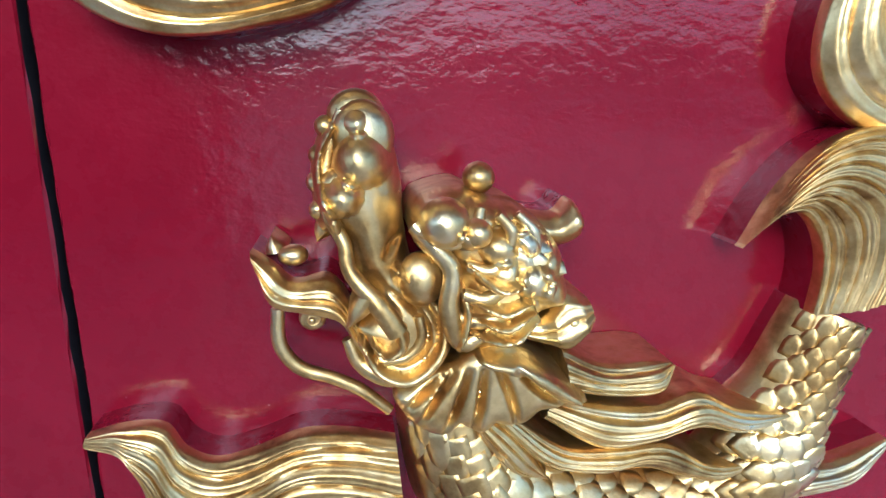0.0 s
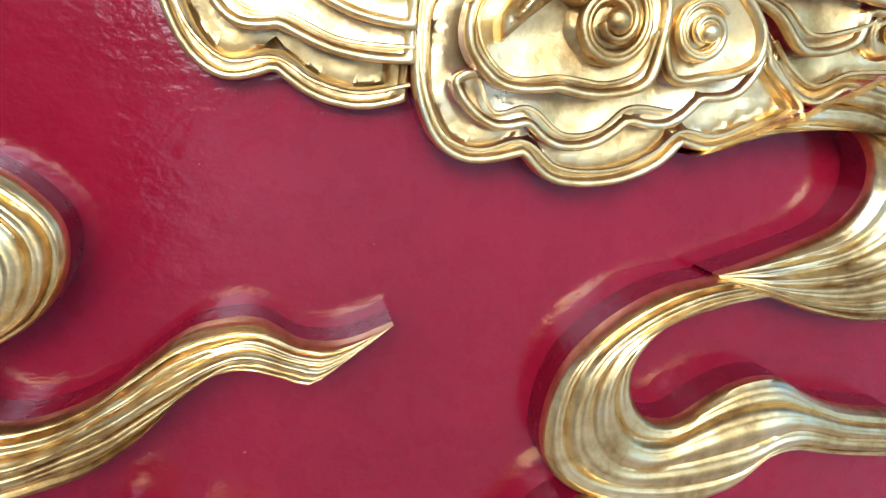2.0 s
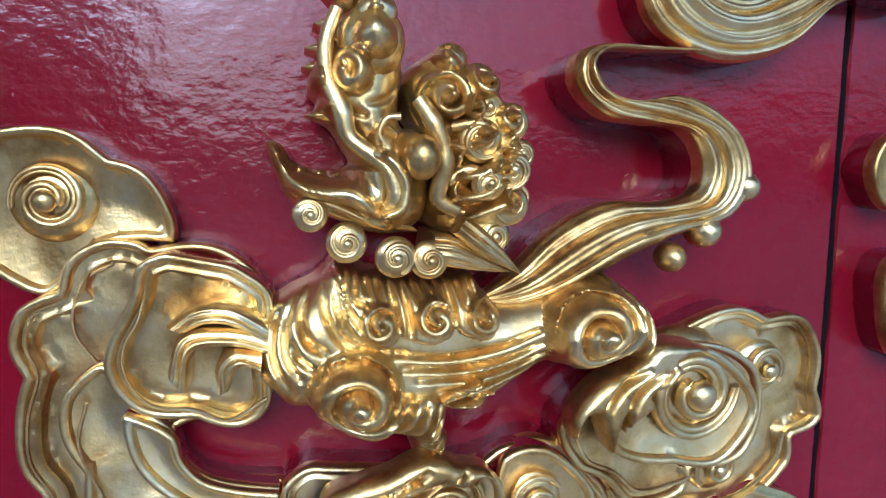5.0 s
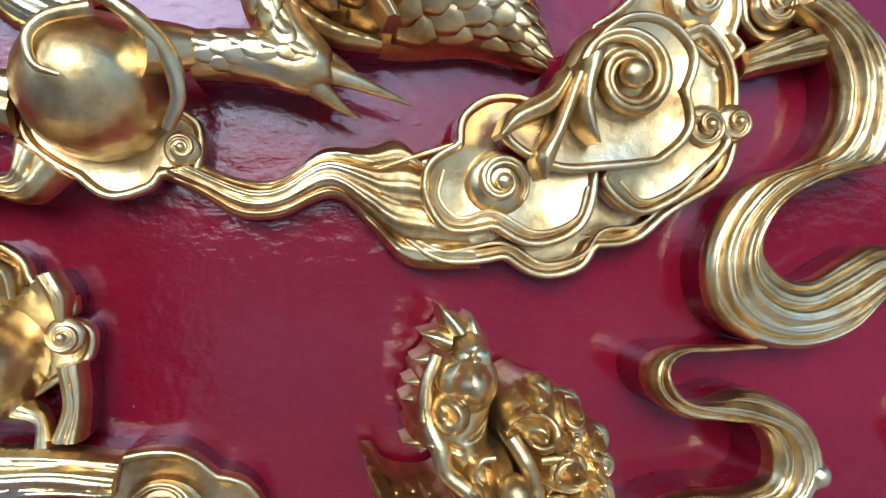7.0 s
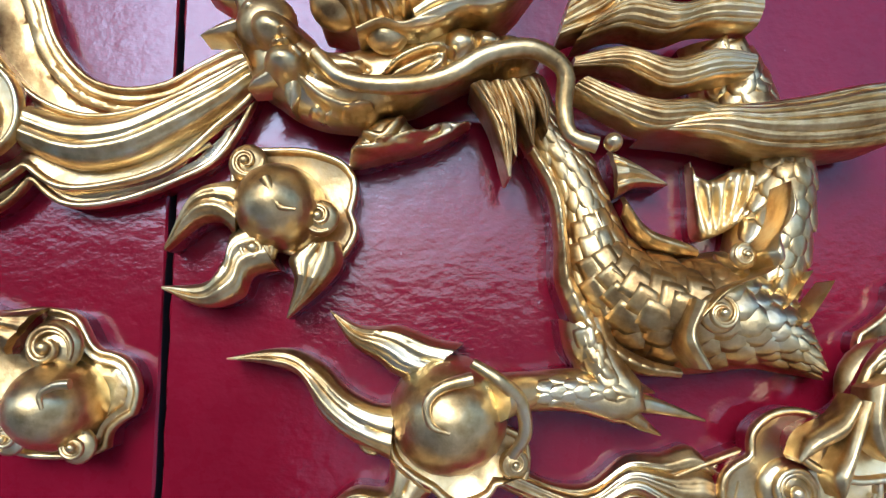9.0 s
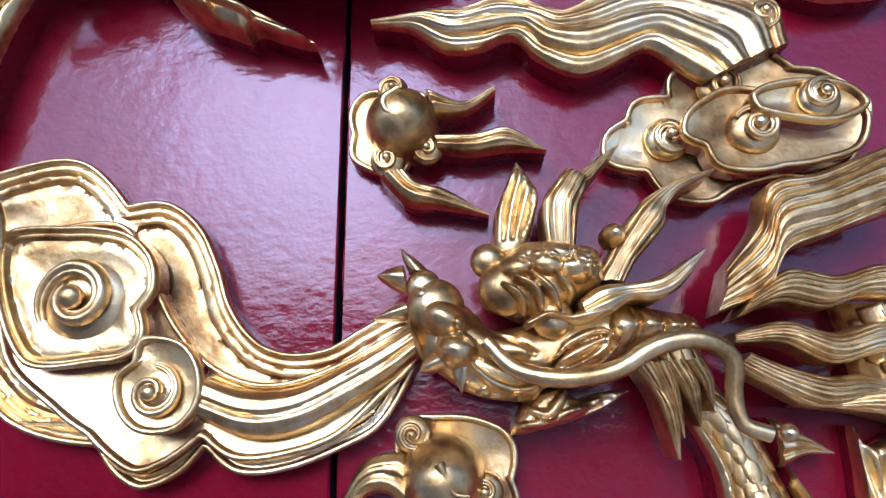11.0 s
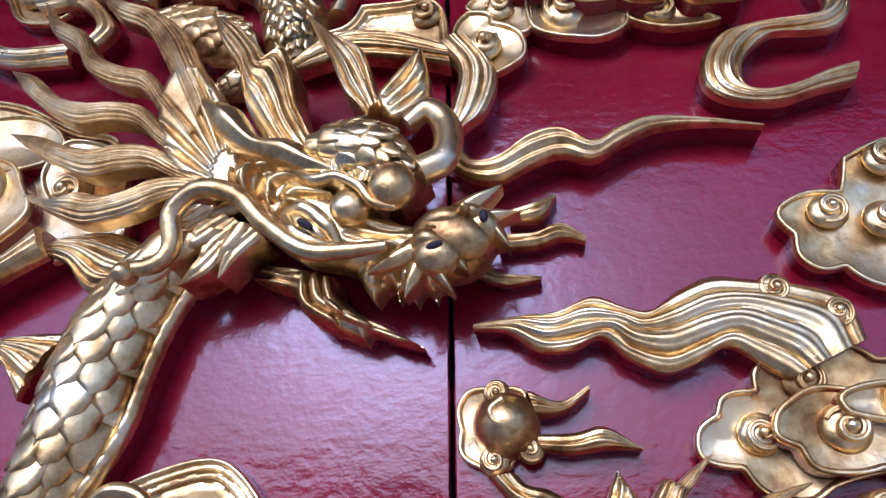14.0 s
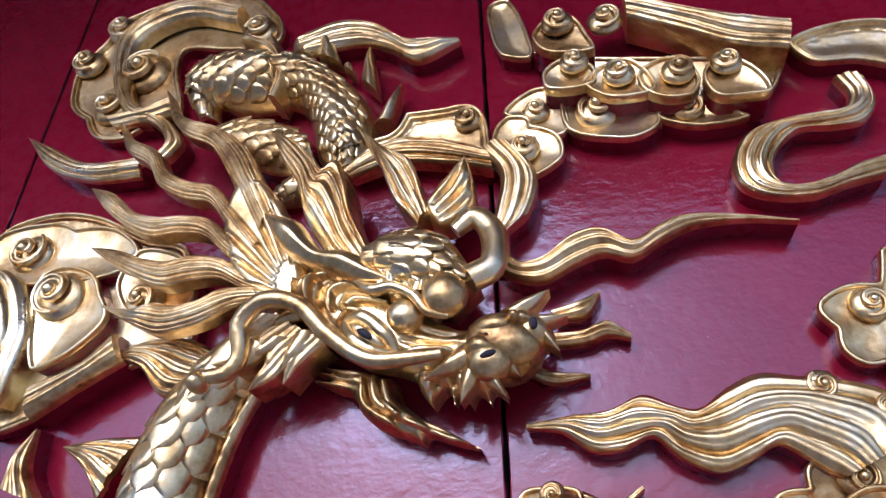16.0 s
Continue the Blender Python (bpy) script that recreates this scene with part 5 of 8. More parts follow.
edge_a, edge_b = [(0.447, 1.840), (0.437, 1.789), (0.428, 1.752), (0.431, 1.728)], [(0.506, 1.841), (0.504, 1.791), (0.489, 1.729), (0.467, 1.700)]
body = ribbon("coil", it, edge_a, edge_b, h=0.0138, dome=0.0463, flutes=0)
scales(body, edge_a, edge_b, 0.0138, 0.0463, 9, 4, cover=(0.06, 0.94), size=1.0)
tube("leg", it, [(0.316, 1.700, 0.03, 0.0182), (0.326, 1.668, 0.04, 0.0177), (0.340, 1.648, 0.045, 0.0156), (0.313, 1.652, 0.045, 0.0132), (0.275, 1.656, 0.045, 0.0122), (0.248, 1.652, 0.06, 0.0165)])
tube("claw", it, [(0.344, 1.648, 0.045, 0.0078), (0.369, 1.642, 0.04, 0.0048), (0.402, 1.632, 0.03, 0.0008)])
tube("claw", it, [(0.340, 1.640, 0.045, 0.0078), (0.353, 1.631, 0.04, 0.0047), (0.369, 1.622, 0.03, 0.0008)])
tube("claw", it, [(0.340, 1.656, 0.045, 0.0070), (0.351, 1.656, 0.04, 0.0047), (0.366, 1.652, 0.03, 0.0008)])
ribbon("mane_lock", it, [(0.307, 1.942), (0.335, 1.977), (0.347, 2.009), (0.386, 2.017), (0.430, 2.035), (0.460, 2.044)], [(0.296, 1.907), (0.335, 1.924), (0.354, 1.954), (0.388, 1.967), (0.423, 1.980), (0.452, 1.989)], flutes=6, amp=0.0045, base=0.04, h=0.06)
ribbon("mane_lock", it, [(0.326, 1.924), (0.353, 1.941), (0.389, 1.936), (0.419, 1.944), (0.446, 1.942)], [(0.308, 1.903), (0.342, 1.915), (0.374, 1.910), (0.403, 1.919), (0.443, 1.918)], flutes=6, amp=0.0045, base=0.04, h=0.06)
ribbon("mane_lock", it, [(0.308, 1.894), (0.345, 1.902), (0.380, 1.893), (0.413, 1.901), (0.440, 1.897)], [(0.307, 1.886), (0.343, 1.885), (0.374, 1.870), (0.410, 1.878), (0.438, 1.882)], flutes=6, amp=0.0045, base=0.04, h=0.06)
ribbon("mane_lock", it, [(0.318, 1.879), (0.342, 1.869), (0.370, 1.862), (0.399, 1.862), (0.436, 1.847)], [(0.305, 1.869), (0.333, 1.852), (0.361, 1.839), (0.393, 1.843), (0.436, 1.847)], flutes=6, amp=0.0045, base=0.04, h=0.06)
lump("snout", it, (0.078, 1.930), 0.0135, out=0.0115, h=0.064)
lump("snout", it, (0.087, 1.914), 0.022, out=0.0187, h=0.064)
lump("snout", it, (0.104, 1.888), 0.0179, out=0.0152, h=0.064)
lump("brow_boss", it, (0.139, 1.926), 0.0206, out=0.0175, h=0.074)
lump("brow_boss", it, (0.127, 1.948), 0.0135, out=0.0115, h=0.069)
lump("brow_boss", it, (0.173, 1.904), 0.0155, out=0.0132, h=0.074)
ribbon("nose_leaf", it, [(0.066, 1.942), (0.062, 1.951), (0.060, 1.960)], [(0.084, 1.940), (0.074, 1.950), (0.060, 1.960)], h=0.065, base=0.045, flutes=1, dome=0.008, n=16, amp=0.002)
ribbon("nose_leaf", it, [(0.062, 1.947), (0.052, 1.945), (0.042, 1.939)], [(0.065, 1.927), (0.054, 1.931), (0.042, 1.939)], h=0.065, base=0.045, flutes=1, dome=0.008, n=16, amp=0.002)
ribbon("nose_leaf", it, [(0.063, 1.919), (0.051, 1.913), (0.040, 1.906)], [(0.069, 1.908), (0.055, 1.906), (0.040, 1.906)], h=0.065, base=0.045, flutes=1, dome=0.008, n=16, amp=0.002)
ribbon("nose_leaf", it, [(0.099, 1.869), (0.101, 1.860), (0.106, 1.851)], [(0.117, 1.871), (0.113, 1.861), (0.106, 1.851)], h=0.065, base=0.045, flutes=1, dome=0.008, n=16, amp=0.002)
ribbon("nose_leaf", it, [(0.084, 1.880), (0.078, 1.874), (0.075, 1.866)], [(0.098, 1.869), (0.088, 1.867), (0.075, 1.866)], h=0.065, base=0.045, flutes=1, dome=0.008, n=16, amp=0.002)
ribbon("nose_leaf", it, [(0.116, 1.878), (0.119, 1.870), (0.124, 1.862)], [(0.128, 1.872), (0.127, 1.866), (0.124, 1.862)], h=0.065, base=0.045, flutes=1, dome=0.008, n=16, amp=0.002)
ribbon("nose_leaf", it, [(0.063, 1.904), (0.069, 1.894), (0.076, 1.882)], [(0.071, 1.894), (0.075, 1.887), (0.076, 1.882)], h=0.065, base=0.045, flutes=1, dome=0.008, n=16, amp=0.002)
tube("whisker", it, [(0.124, 1.887, 0.08, 0.0047), (0.144, 1.867, 0.085, 0.0061), (0.177, 1.860, 0.09, 0.0068), (0.212, 1.865, 0.09, 0.0068), (0.243, 1.882, 0.09, 0.0068), (0.273, 1.886, 0.09, 0.0068), (0.295, 1.873, 0.085, 0.0065), (0.295, 1.849, 0.08, 0.0061), (0.299, 1.829, 0.08, 0.0056), (0.317, 1.822, 0.08, 0.0060)])
lump("whisker_bead", it, (0.327, 1.823), 0.0063, out=0.0082, h=0.0835)
ribbon("mane_band", it, [(0.361, 1.841), (0.402, 1.857), (0.443, 1.860), (0.481, 1.866), (0.513, 1.873), (0.543, 1.877)], [(0.361, 1.840), (0.405, 1.835), (0.441, 1.826), (0.473, 1.824), (0.509, 1.826), (0.538, 1.831)], flutes=6, h=0.06, base=0.015)
edge_a, edge_b = [(0.402, 1.920), (0.409, 1.890), (0.413, 1.858)], [(0.464, 1.911), (0.476, 1.886), (0.481, 1.860)]
body = ribbon("coil", it, edge_a, edge_b, h=0.0165, dome=0.0485, flutes=0)
scales(body, edge_a, edge_b, 0.0165, 0.0485, 5, 4, cover=(0.06, 0.94), size=1.0)
ribbon("belly_band", it, [(0.269, 1.839), (0.290, 1.799), (0.295, 1.764), (0.296, 1.728), (0.317, 1.686), (0.347, 1.667), (0.382, 1.663)], [(0.278, 1.839), (0.300, 1.799), (0.304, 1.764), (0.309, 1.732), (0.332, 1.694), (0.355, 1.678), (0.382, 1.670)], flutes=1, h=0.04, dome=0.012, cross=22)
ribbon("fin", it, [(0.339, 1.832), (0.361, 1.821), (0.383, 1.807)], [(0.343, 1.796), (0.361, 1.805), (0.383, 1.806)], flutes=3, h=0.03)
ribbon("fin", it, [(0.347, 1.796), (0.364, 1.773), (0.388, 1.763), (0.400, 1.757)], [(0.347, 1.782), (0.360, 1.761), (0.384, 1.752), (0.400, 1.750)], flutes=1, h=0.035)
ribbon("spine", it, [(0.475, 1.711), (0.485, 1.722), (0.493, 1.732)], [(0.463, 1.699), (0.477, 1.714), (0.493, 1.732)], h=0.05, base=0.03, flutes=1, dome=0.008, n=16, amp=0.002)
ribbon("spine", it, [(0.459, 1.718), (0.469, 1.729), (0.478, 1.739)], [(0.451, 1.710), (0.464, 1.724), (0.478, 1.739)], h=0.05, base=0.03, flutes=1, dome=0.008, n=16, amp=0.002)
ribbon("spine", it, [(0.447, 1.726), (0.452, 1.732), (0.457, 1.736)], [(0.441, 1.718), (0.448, 1.727), (0.457, 1.736)], h=0.05, base=0.03, flutes=1, dome=0.008, n=16, amp=0.002)
ribbon("flame_scroll", it, [(0.452, 1.799), (0.454, 1.778), (0.442, 1.762), (0.442, 1.742), (0.407, 1.724), (0.387, 1.706)], [(0.452, 1.799), (0.445, 1.772), (0.428, 1.748), (0.434, 1.738), (0.399, 1.724), (0.379, 1.706)], flutes=1, h=0.075, base=0.05)
volute("curl", it, (0.397, 1.708), 0.0127, h=0.085)
volute("curl", it, (0.420, 1.748), 0.0089, h=0.075)
ribbon("flame_scroll", it, [(0.379, 1.718), (0.371, 1.690), (0.382, 1.671)], [(0.391, 1.714), (0.381, 1.694), (0.390, 1.671)], flutes=1, h=0.075, base=0.05)
edge_a, edge_b = [(0.345, 1.667), (0.309, 1.670), (0.275, 1.668)], [(0.343, 1.637), (0.309, 1.641), (0.273, 1.641)]
body = ribbon("shin", it, edge_a, edge_b, h=0.045, dome=0.025, flutes=0)
scales(body, edge_a, edge_b, 0.045, 0.025, 7, 3, cover=(0.06, 0.94), size=1.0)
edge_a, edge_b = [(0.297, 1.705), (0.301, 1.682), (0.313, 1.663)], [(0.328, 1.690), (0.336, 1.675), (0.345, 1.648)]
body = ribbon("thigh", it, edge_a, edge_b, h=0.04, dome=0.025, flutes=0)
scales(body, edge_a, edge_b, 0.04, 0.025, 4, 3, cover=(0.06, 0.94), size=1.0)
tube("grip", it, [(0.231, 1.676, 0.075, 0.0035), (0.249, 1.664, 0.075, 0.0050), (0.263, 1.650, 0.065, 0.0054), (0.268, 1.628, 0.055, 0.0048), (0.260, 1.611, 0.045, 0.0038)])
ribbon("toe", it, [(0.492, 1.653), (0.481, 1.639), (0.457, 1.625), (0.450, 1.611)], [(0.495, 1.643), (0.485, 1.626), (0.464, 1.615), (0.452, 1.608)], flutes=1, h=0.062, base=0.048, dome=0.006, amp=0.002)
ribbon("toe", it, [(0.495, 1.650), (0.483, 1.616), (0.473, 1.599), (0.477, 1.584)], [(0.506, 1.647), (0.493, 1.616), (0.485, 1.596), (0.480, 1.584)], flutes=1, h=0.062, base=0.048, dome=0.006, amp=0.002)
ribbon("toe", it, [(0.502, 1.657), (0.499, 1.633), (0.503, 1.617), (0.513, 1.607)], [(0.519, 1.666), (0.510, 1.637), (0.512, 1.620), (0.515, 1.607)], flutes=1, h=0.062, base=0.048, dome=0.006, amp=0.002)
form = Relief([(0.0643, 1.9096), (0.0672, 1.9273), (0.0801, 1.9356), (0.0943, 1.9312), (0.1065, 1.9208), (0.1185, 1.9097), (0.1293, 1.8983), (0.1484, 1.9010), (0.1684, 1.9049), (0.1926, 1.9129), (0.2168, 1.9201), (0.2406, 1.9164), (0.2601, 1.9120), (0.2796, 1.9076), (0.2846, 1.8943), (0.2663, 1.8855), (0.2386, 1.8818), (0.2145, 1.8699), (0.1906, 1.8581), (0.1691, 1.8543), (0.1591, 1.8453), (0.1397, 1.8455), (0.1202, 1.8485), (0.1046, 1.8550), (0.0888, 1.8660), (0.0760, 1.8755), (0.0686, 1.8928)], 0.045, dome=0.026, soft=0.022, base=0.028)
form.boss((0.0754, 1.9242), 0.0101, 0.014)
form.boss((0.0949, 1.9050), (0.0195, 0.0148), 0.02, -20)
form.boss((0.1029, 1.8809), (0.0156, 0.0136), 0.02)
form.ridge([(0.1065, 1.8986), (0.1284, 1.8880), (0.1520, 1.8803)], 0.0112, 0.0075)
form.cut([(0.1284, 1.8942), (0.1482, 1.8869), (0.1599, 1.8786)], 0.0021, 0.0065)
form.cut([(0.1164, 1.8799), (0.1400, 1.8707), (0.1636, 1.8680)], 0.0026, 0.0078)
form.lobe([(0.1722, 1.8691), (0.1835, 1.8800), (0.2016, 1.8879), (0.2147, 1.8902), (0.2118, 1.8780), (0.1950, 1.8701), (0.1791, 1.8638)], 0.008, 0.004)
form.cut([(0.1761, 1.8687), (0.1912, 1.8742), (0.2089, 1.8854)], 0.0021, 0.0078)
form.ridge([(0.1695, 1.8712), (0.1837, 1.8853), (0.2078, 1.8944), (0.2193, 1.8889)], 0.0034, 0.0100)
form.ridge([(0.1721, 1.8651), (0.1869, 1.8621), (0.2067, 1.8700), (0.2183, 1.8828)], 0.0034, 0.0075)
form.boss((0.2257, 1.8971), (0.0109, 0.0140), 0.009, 15)
form.boss((0.2435, 1.8981), (0.0109, 0.0140), 0.009, 15)
form.boss((0.2610, 1.8954), (0.0109, 0.0140), 0.009, 15)
form.boss((0.2754, 1.8928), (0.0109, 0.0140), 0.009, 15)
form.cut([(0.2331, 1.9115), (0.2364, 1.8990), (0.2317, 1.8847)], 0.0021, 0.0065)
form.cut([(0.2514, 1.9113), (0.2545, 1.8980), (0.2498, 1.8857)], 0.0021, 0.0065)
form.cut([(0.2686, 1.9085), (0.2710, 1.8965), (0.2663, 1.8863)], 0.0021, 0.0065)
form.ridge([(0.1144, 1.8698), (0.1281, 1.8576), (0.1456, 1.8514), (0.1613, 1.8544)], 0.0047, 0.0100)
form.boss((0.1210, 1.8493), (0.0051, 0.0039), 0.008)
form.boss((0.1327, 1.8468), (0.0051, 0.0039), 0.008)
form.boss((0.1459, 1.8466), (0.0051, 0.0039), 0.008)
form.done("face", it)
form = Relief([(0.1219, 1.9297), (0.1251, 1.9445), (0.1408, 1.9526), (0.1605, 1.9623), (0.1839, 1.9607), (0.2071, 1.9557), (0.2119, 1.9415), (0.2073, 1.9252), (0.1910, 1.9182), (0.1791, 1.9047), (0.1554, 1.9050), (0.1364, 1.9133), (0.1249, 1.9163)], 0.066, dome=0.026, soft=0.024, base=0.03)
form.boss((0.1556, 1.9524), (0.0127, 0.0097), 0.008, -15)
form.boss((0.1779, 1.9537), (0.0127, 0.0097), 0.008, -15)
form.boss((0.1982, 1.9475), (0.0127, 0.0097), 0.008, -15)
form.boss((0.1453, 1.9409), (0.0127, 0.0097), 0.008, -15)
form.boss((0.1678, 1.9414), (0.0127, 0.0097), 0.008, -15)
form.boss((0.1893, 1.9369), (0.0127, 0.0097), 0.008, -15)
form.boss((0.2062, 1.9355), (0.0127, 0.0097), 0.008, -15)
form.ridge([(0.1444, 1.9311), (0.1589, 1.9227), (0.1646, 1.9049)], 0.0041, 0.0112)
form.ridge([(0.1568, 1.9333), (0.1696, 1.9217), (0.1776, 1.9071)], 0.0041, 0.0112)
form.ridge([(0.1734, 1.9331), (0.1850, 1.9215), (0.1891, 1.9094)], 0.0041, 0.0112)
form.ridge([(0.1366, 1.9263), (0.1480, 1.9172), (0.1524, 1.9059)], 0.0041, 0.0112)
form.done("crown", it)
ribbon("ear", it, [(0.1908, 1.9142), (0.2058, 1.9245), (0.2289, 1.9266), (0.2483, 1.9312), (0.2642, 1.9407), (0.2826, 1.9512)], [(0.1953, 1.9005), (0.2126, 1.9051), (0.2282, 1.9144), (0.2473, 1.9150), (0.2631, 1.9236), (0.2825, 1.9487)], flutes=2, h=0.088, base=0.04)
ribbon("brow", it, [(0.1523, 1.9003), (0.1689, 1.9076), (0.1840, 1.9046), (0.1956, 1.9085), (0.2128, 1.9106)], [(0.1545, 1.8955), (0.1687, 1.9016), (0.1838, 1.8991), (0.1990, 1.8997), (0.2141, 1.9058)], flutes=1, h=0.09, base=0.05, dome=0.008)
form = Relief([(0.1338, 1.9511), (0.1315, 1.9666), (0.1334, 1.9889), (0.1421, 2.0115), (0.1517, 2.0326, 1), (0.1608, 2.0194), (0.1680, 2.0055), (0.1651, 1.9875), (0.1588, 1.9661), (0.1515, 1.9509)], 0.055, dome=0.012, soft=0.01, base=0.03)
form.cut([(0.1394, 1.9665), (0.1426, 1.9933), (0.1516, 2.0252)], 0.0021, 0.0065)
form.cut([(0.1464, 1.9672), (0.1510, 1.9909), (0.1573, 2.0158)], 0.0021, 0.0065)
form.cut([(0.1531, 1.9689), (0.1593, 1.9885), (0.1638, 2.0042)], 0.0021, 0.0065)
form.done("ear_leaf", it)
ribbon("horn", it, [(0.1722, 1.9571), (0.1703, 1.9955), (0.1821, 2.0144), (0.1909, 2.0244), (0.1961, 2.0188), (0.2144, 2.0323), (0.2336, 2.0451)], [(0.1949, 1.9590), (0.1993, 1.9914), (0.2040, 2.0040), (0.2068, 2.0121), (0.2103, 2.0158), (0.2228, 2.0312), (0.2335, 2.0441)], flutes=5, h=0.06, base=0.03, match=True)
ribbon("horn", it, [(0.2040, 1.9306), (0.2158, 1.9499), (0.2266, 1.9695), (0.2425, 1.9906), (0.2581, 2.0021), (0.2762, 2.0118), (0.3026, 2.0186)], [(0.2283, 1.9303), (0.2377, 1.9465), (0.2516, 1.9620), (0.2605, 1.9734), (0.2629, 1.9858), (0.2720, 1.9991), (0.3024, 2.0168)], flutes=5, h=0.07, base=0.03, match=True)
lump("horn_knob", it, (0.2206, 1.9652), 0.0095, out=0.02, h=0.07)
ribbon("neck_hair", it, [(0.2321, 1.8709), (0.2422, 1.8554), (0.2552, 1.8369)], [(0.2464, 1.8732), (0.2548, 1.8561), (0.2559, 1.8361)], flutes=3, h=0.062, base=0.03, dome=0.008, n=30)
ribbon("neck_hair", it, [(0.2439, 1.8716), (0.2537, 1.8513), (0.2633, 1.8196)], [(0.2575, 1.8739), (0.2639, 1.8512), (0.2648, 1.8188)], flutes=3, h=0.062, base=0.03, dome=0.008, n=30)
ribbon("neck_hair", it, [(0.2542, 1.8723), (0.2654, 1.8511), (0.2754, 1.8273)], [(0.2694, 1.8745), (0.2782, 1.8550), (0.2769, 1.8265)], flutes=3, h=0.062, base=0.03, dome=0.008, n=30)
ribbon("neck_hair", it, [(0.2669, 1.8733), (0.2777, 1.8590), (0.2863, 1.8390)], [(0.2828, 1.8752), (0.2886, 1.8589), (0.2870, 1.8374)], flutes=3, h=0.062, base=0.03, dome=0.008, n=30)
ribbon("neck_hair", it, [(0.2405, 1.8594), (0.2491, 1.8394), (0.2584, 1.8041)], [(0.2485, 1.8614), (0.2607, 1.8392), (0.2604, 1.8041)], flutes=3, h=0.062, base=0.03, dome=0.008, n=30)
form = Relief([(0.1430, 1.8199, 1), (0.1448, 1.8313), (0.1532, 1.8437), (0.1625, 1.8528), (0.1814, 1.8560), (0.1943, 1.8466), (0.2100, 1.8515), (0.2346, 1.8529, 1), (0.2115, 1.8382), (0.1896, 1.8301), (0.1691, 1.8246), (0.1528, 1.8206)], 0.032, dome=0.018, soft=0.012)
form.ridge([(0.1556, 1.8395), (0.1686, 1.8353), (0.1770, 1.8435), (0.1834, 1.8517)], 0.0050, 0.0088)
form.ridge([(0.1480, 1.8272), (0.1684, 1.8291), (0.1890, 1.8371), (0.2097, 1.8452)], 0.0050, 0.0088)
form.cut([(0.1892, 1.8433), (0.2035, 1.8432), (0.2263, 1.8505)], 0.0022, 0.0065)
form.cut([(0.1808, 1.8331), (0.1993, 1.8383), (0.2179, 1.8456)], 0.0022, 0.0065)
form.done("lower_jaw", it)
form = Relief([(0.4035, 1.8256, 1), (0.4143, 1.8108), (0.4415, 1.8211), (0.4596, 1.8097), (0.4491, 1.7875), (0.4253, 1.7699), (0.4057, 1.7658), (0.4039, 1.7963)], 0.024, dome=0.01, soft=0.008)
form.cut([(0.4120, 1.7708), (0.4094, 1.7920), (0.4057, 1.8200)], 0.0026, 0.0078)
form.cut([(0.4170, 1.7707), (0.4179, 1.7919), (0.4170, 1.8069)], 0.0026, 0.0078)
form.cut([(0.4226, 1.7728), (0.4271, 1.7919), (0.4315, 1.8133)], 0.0026, 0.0078)
form.cut([(0.4300, 1.7757), (0.4385, 1.7961), (0.4431, 1.8154)], 0.0026, 0.0078)
form.cut([(0.4380, 1.7812), (0.4477, 1.7961), (0.4531, 1.8089)], 0.0026, 0.0078)
form.done("fin", it)

it = thing("flaming_pearl", "gilded carved flaming pearl below a dragon snout", "carved pearl", "flaming pearls")
ribbon("flame", it, [(0.009, 1.760), (0.029, 1.800), (0.056, 1.809), (0.067, 1.805)], [(0.009, 1.756), (0.034, 1.776), (0.049, 1.777), (0.061, 1.765)], flutes=2, h=0.03)
ribbon("flame", it, [(0.008, 1.730), (0.040, 1.733), (0.052, 1.749), (0.057, 1.769), (0.072, 1.777)], [(0.009, 1.727), (0.041, 1.714), (0.066, 1.722), (0.073, 1.737), (0.092, 1.742)], flutes=2, h=0.03)
ribbon("flame", it, [(0.099, 1.706), (0.104, 1.734), (0.099, 1.750), (0.111, 1.758)], [(0.099, 1.706), (0.123, 1.726), (0.138, 1.746), (0.137, 1.762)], flutes=2, h=0.03)
plate("leaf", it, [(0.058, 1.833), (0.085, 1.836), (0.112, 1.835), (0.136, 1.827, 1), (0.148, 1.811), (0.145, 1.786, 1), (0.149, 1.770), (0.138, 1.750, 1), (0.096, 1.754), (0.057, 1.777), (0.052, 1.809)], h=0.025)
lump("pearl", it, (0.091, 1.789), 0.0338, out=0.05, h=0.02)
hook("comma", it, [(0.111, 1.780), (0.100, 1.782), (0.094, 1.793), (0.089, 1.802)], 0.0042, 0.066)
volute("curl", it, (0.068, 1.821), 0.0134, h=0.045)
volute("curl", it, (0.076, 1.757), 0.0144, h=0.045)
volute("curl", it, (0.122, 1.780), 0.0131, h=0.045)

it = thing("cloud", "gilded carved cloud bank spanning a board joint", "carved cloud")
plate("rim", it, [(-0.314, 1.883, 1), (-0.262, 1.829), (-0.187, 1.811, 1), (-0.170, 1.790), (-0.147, 1.779), (-0.118, 1.790), (-0.099, 1.811, 1), (-0.072, 1.791), (-0.033, 1.793), (0.009, 1.808), (0.042, 1.827), (0.067, 1.870), (0.075, 1.910), (0.058, 1.920), (0.023, 1.904), (-0.003, 1.889), (-0.034, 1.885), (-0.061, 1.894), (-0.085, 1.922), (-0.099, 1.959), (-0.118, 1.994), (-0.148, 2.016), (-0.183, 2.014, 1), (-0.218, 2.050), (-0.247, 2.059), (-0.295, 2.050), (-0.345, 2.030), (-0.40, 1.99), (-0.42, 1.93)], h=0.022, lines=(0.011, 0.02))
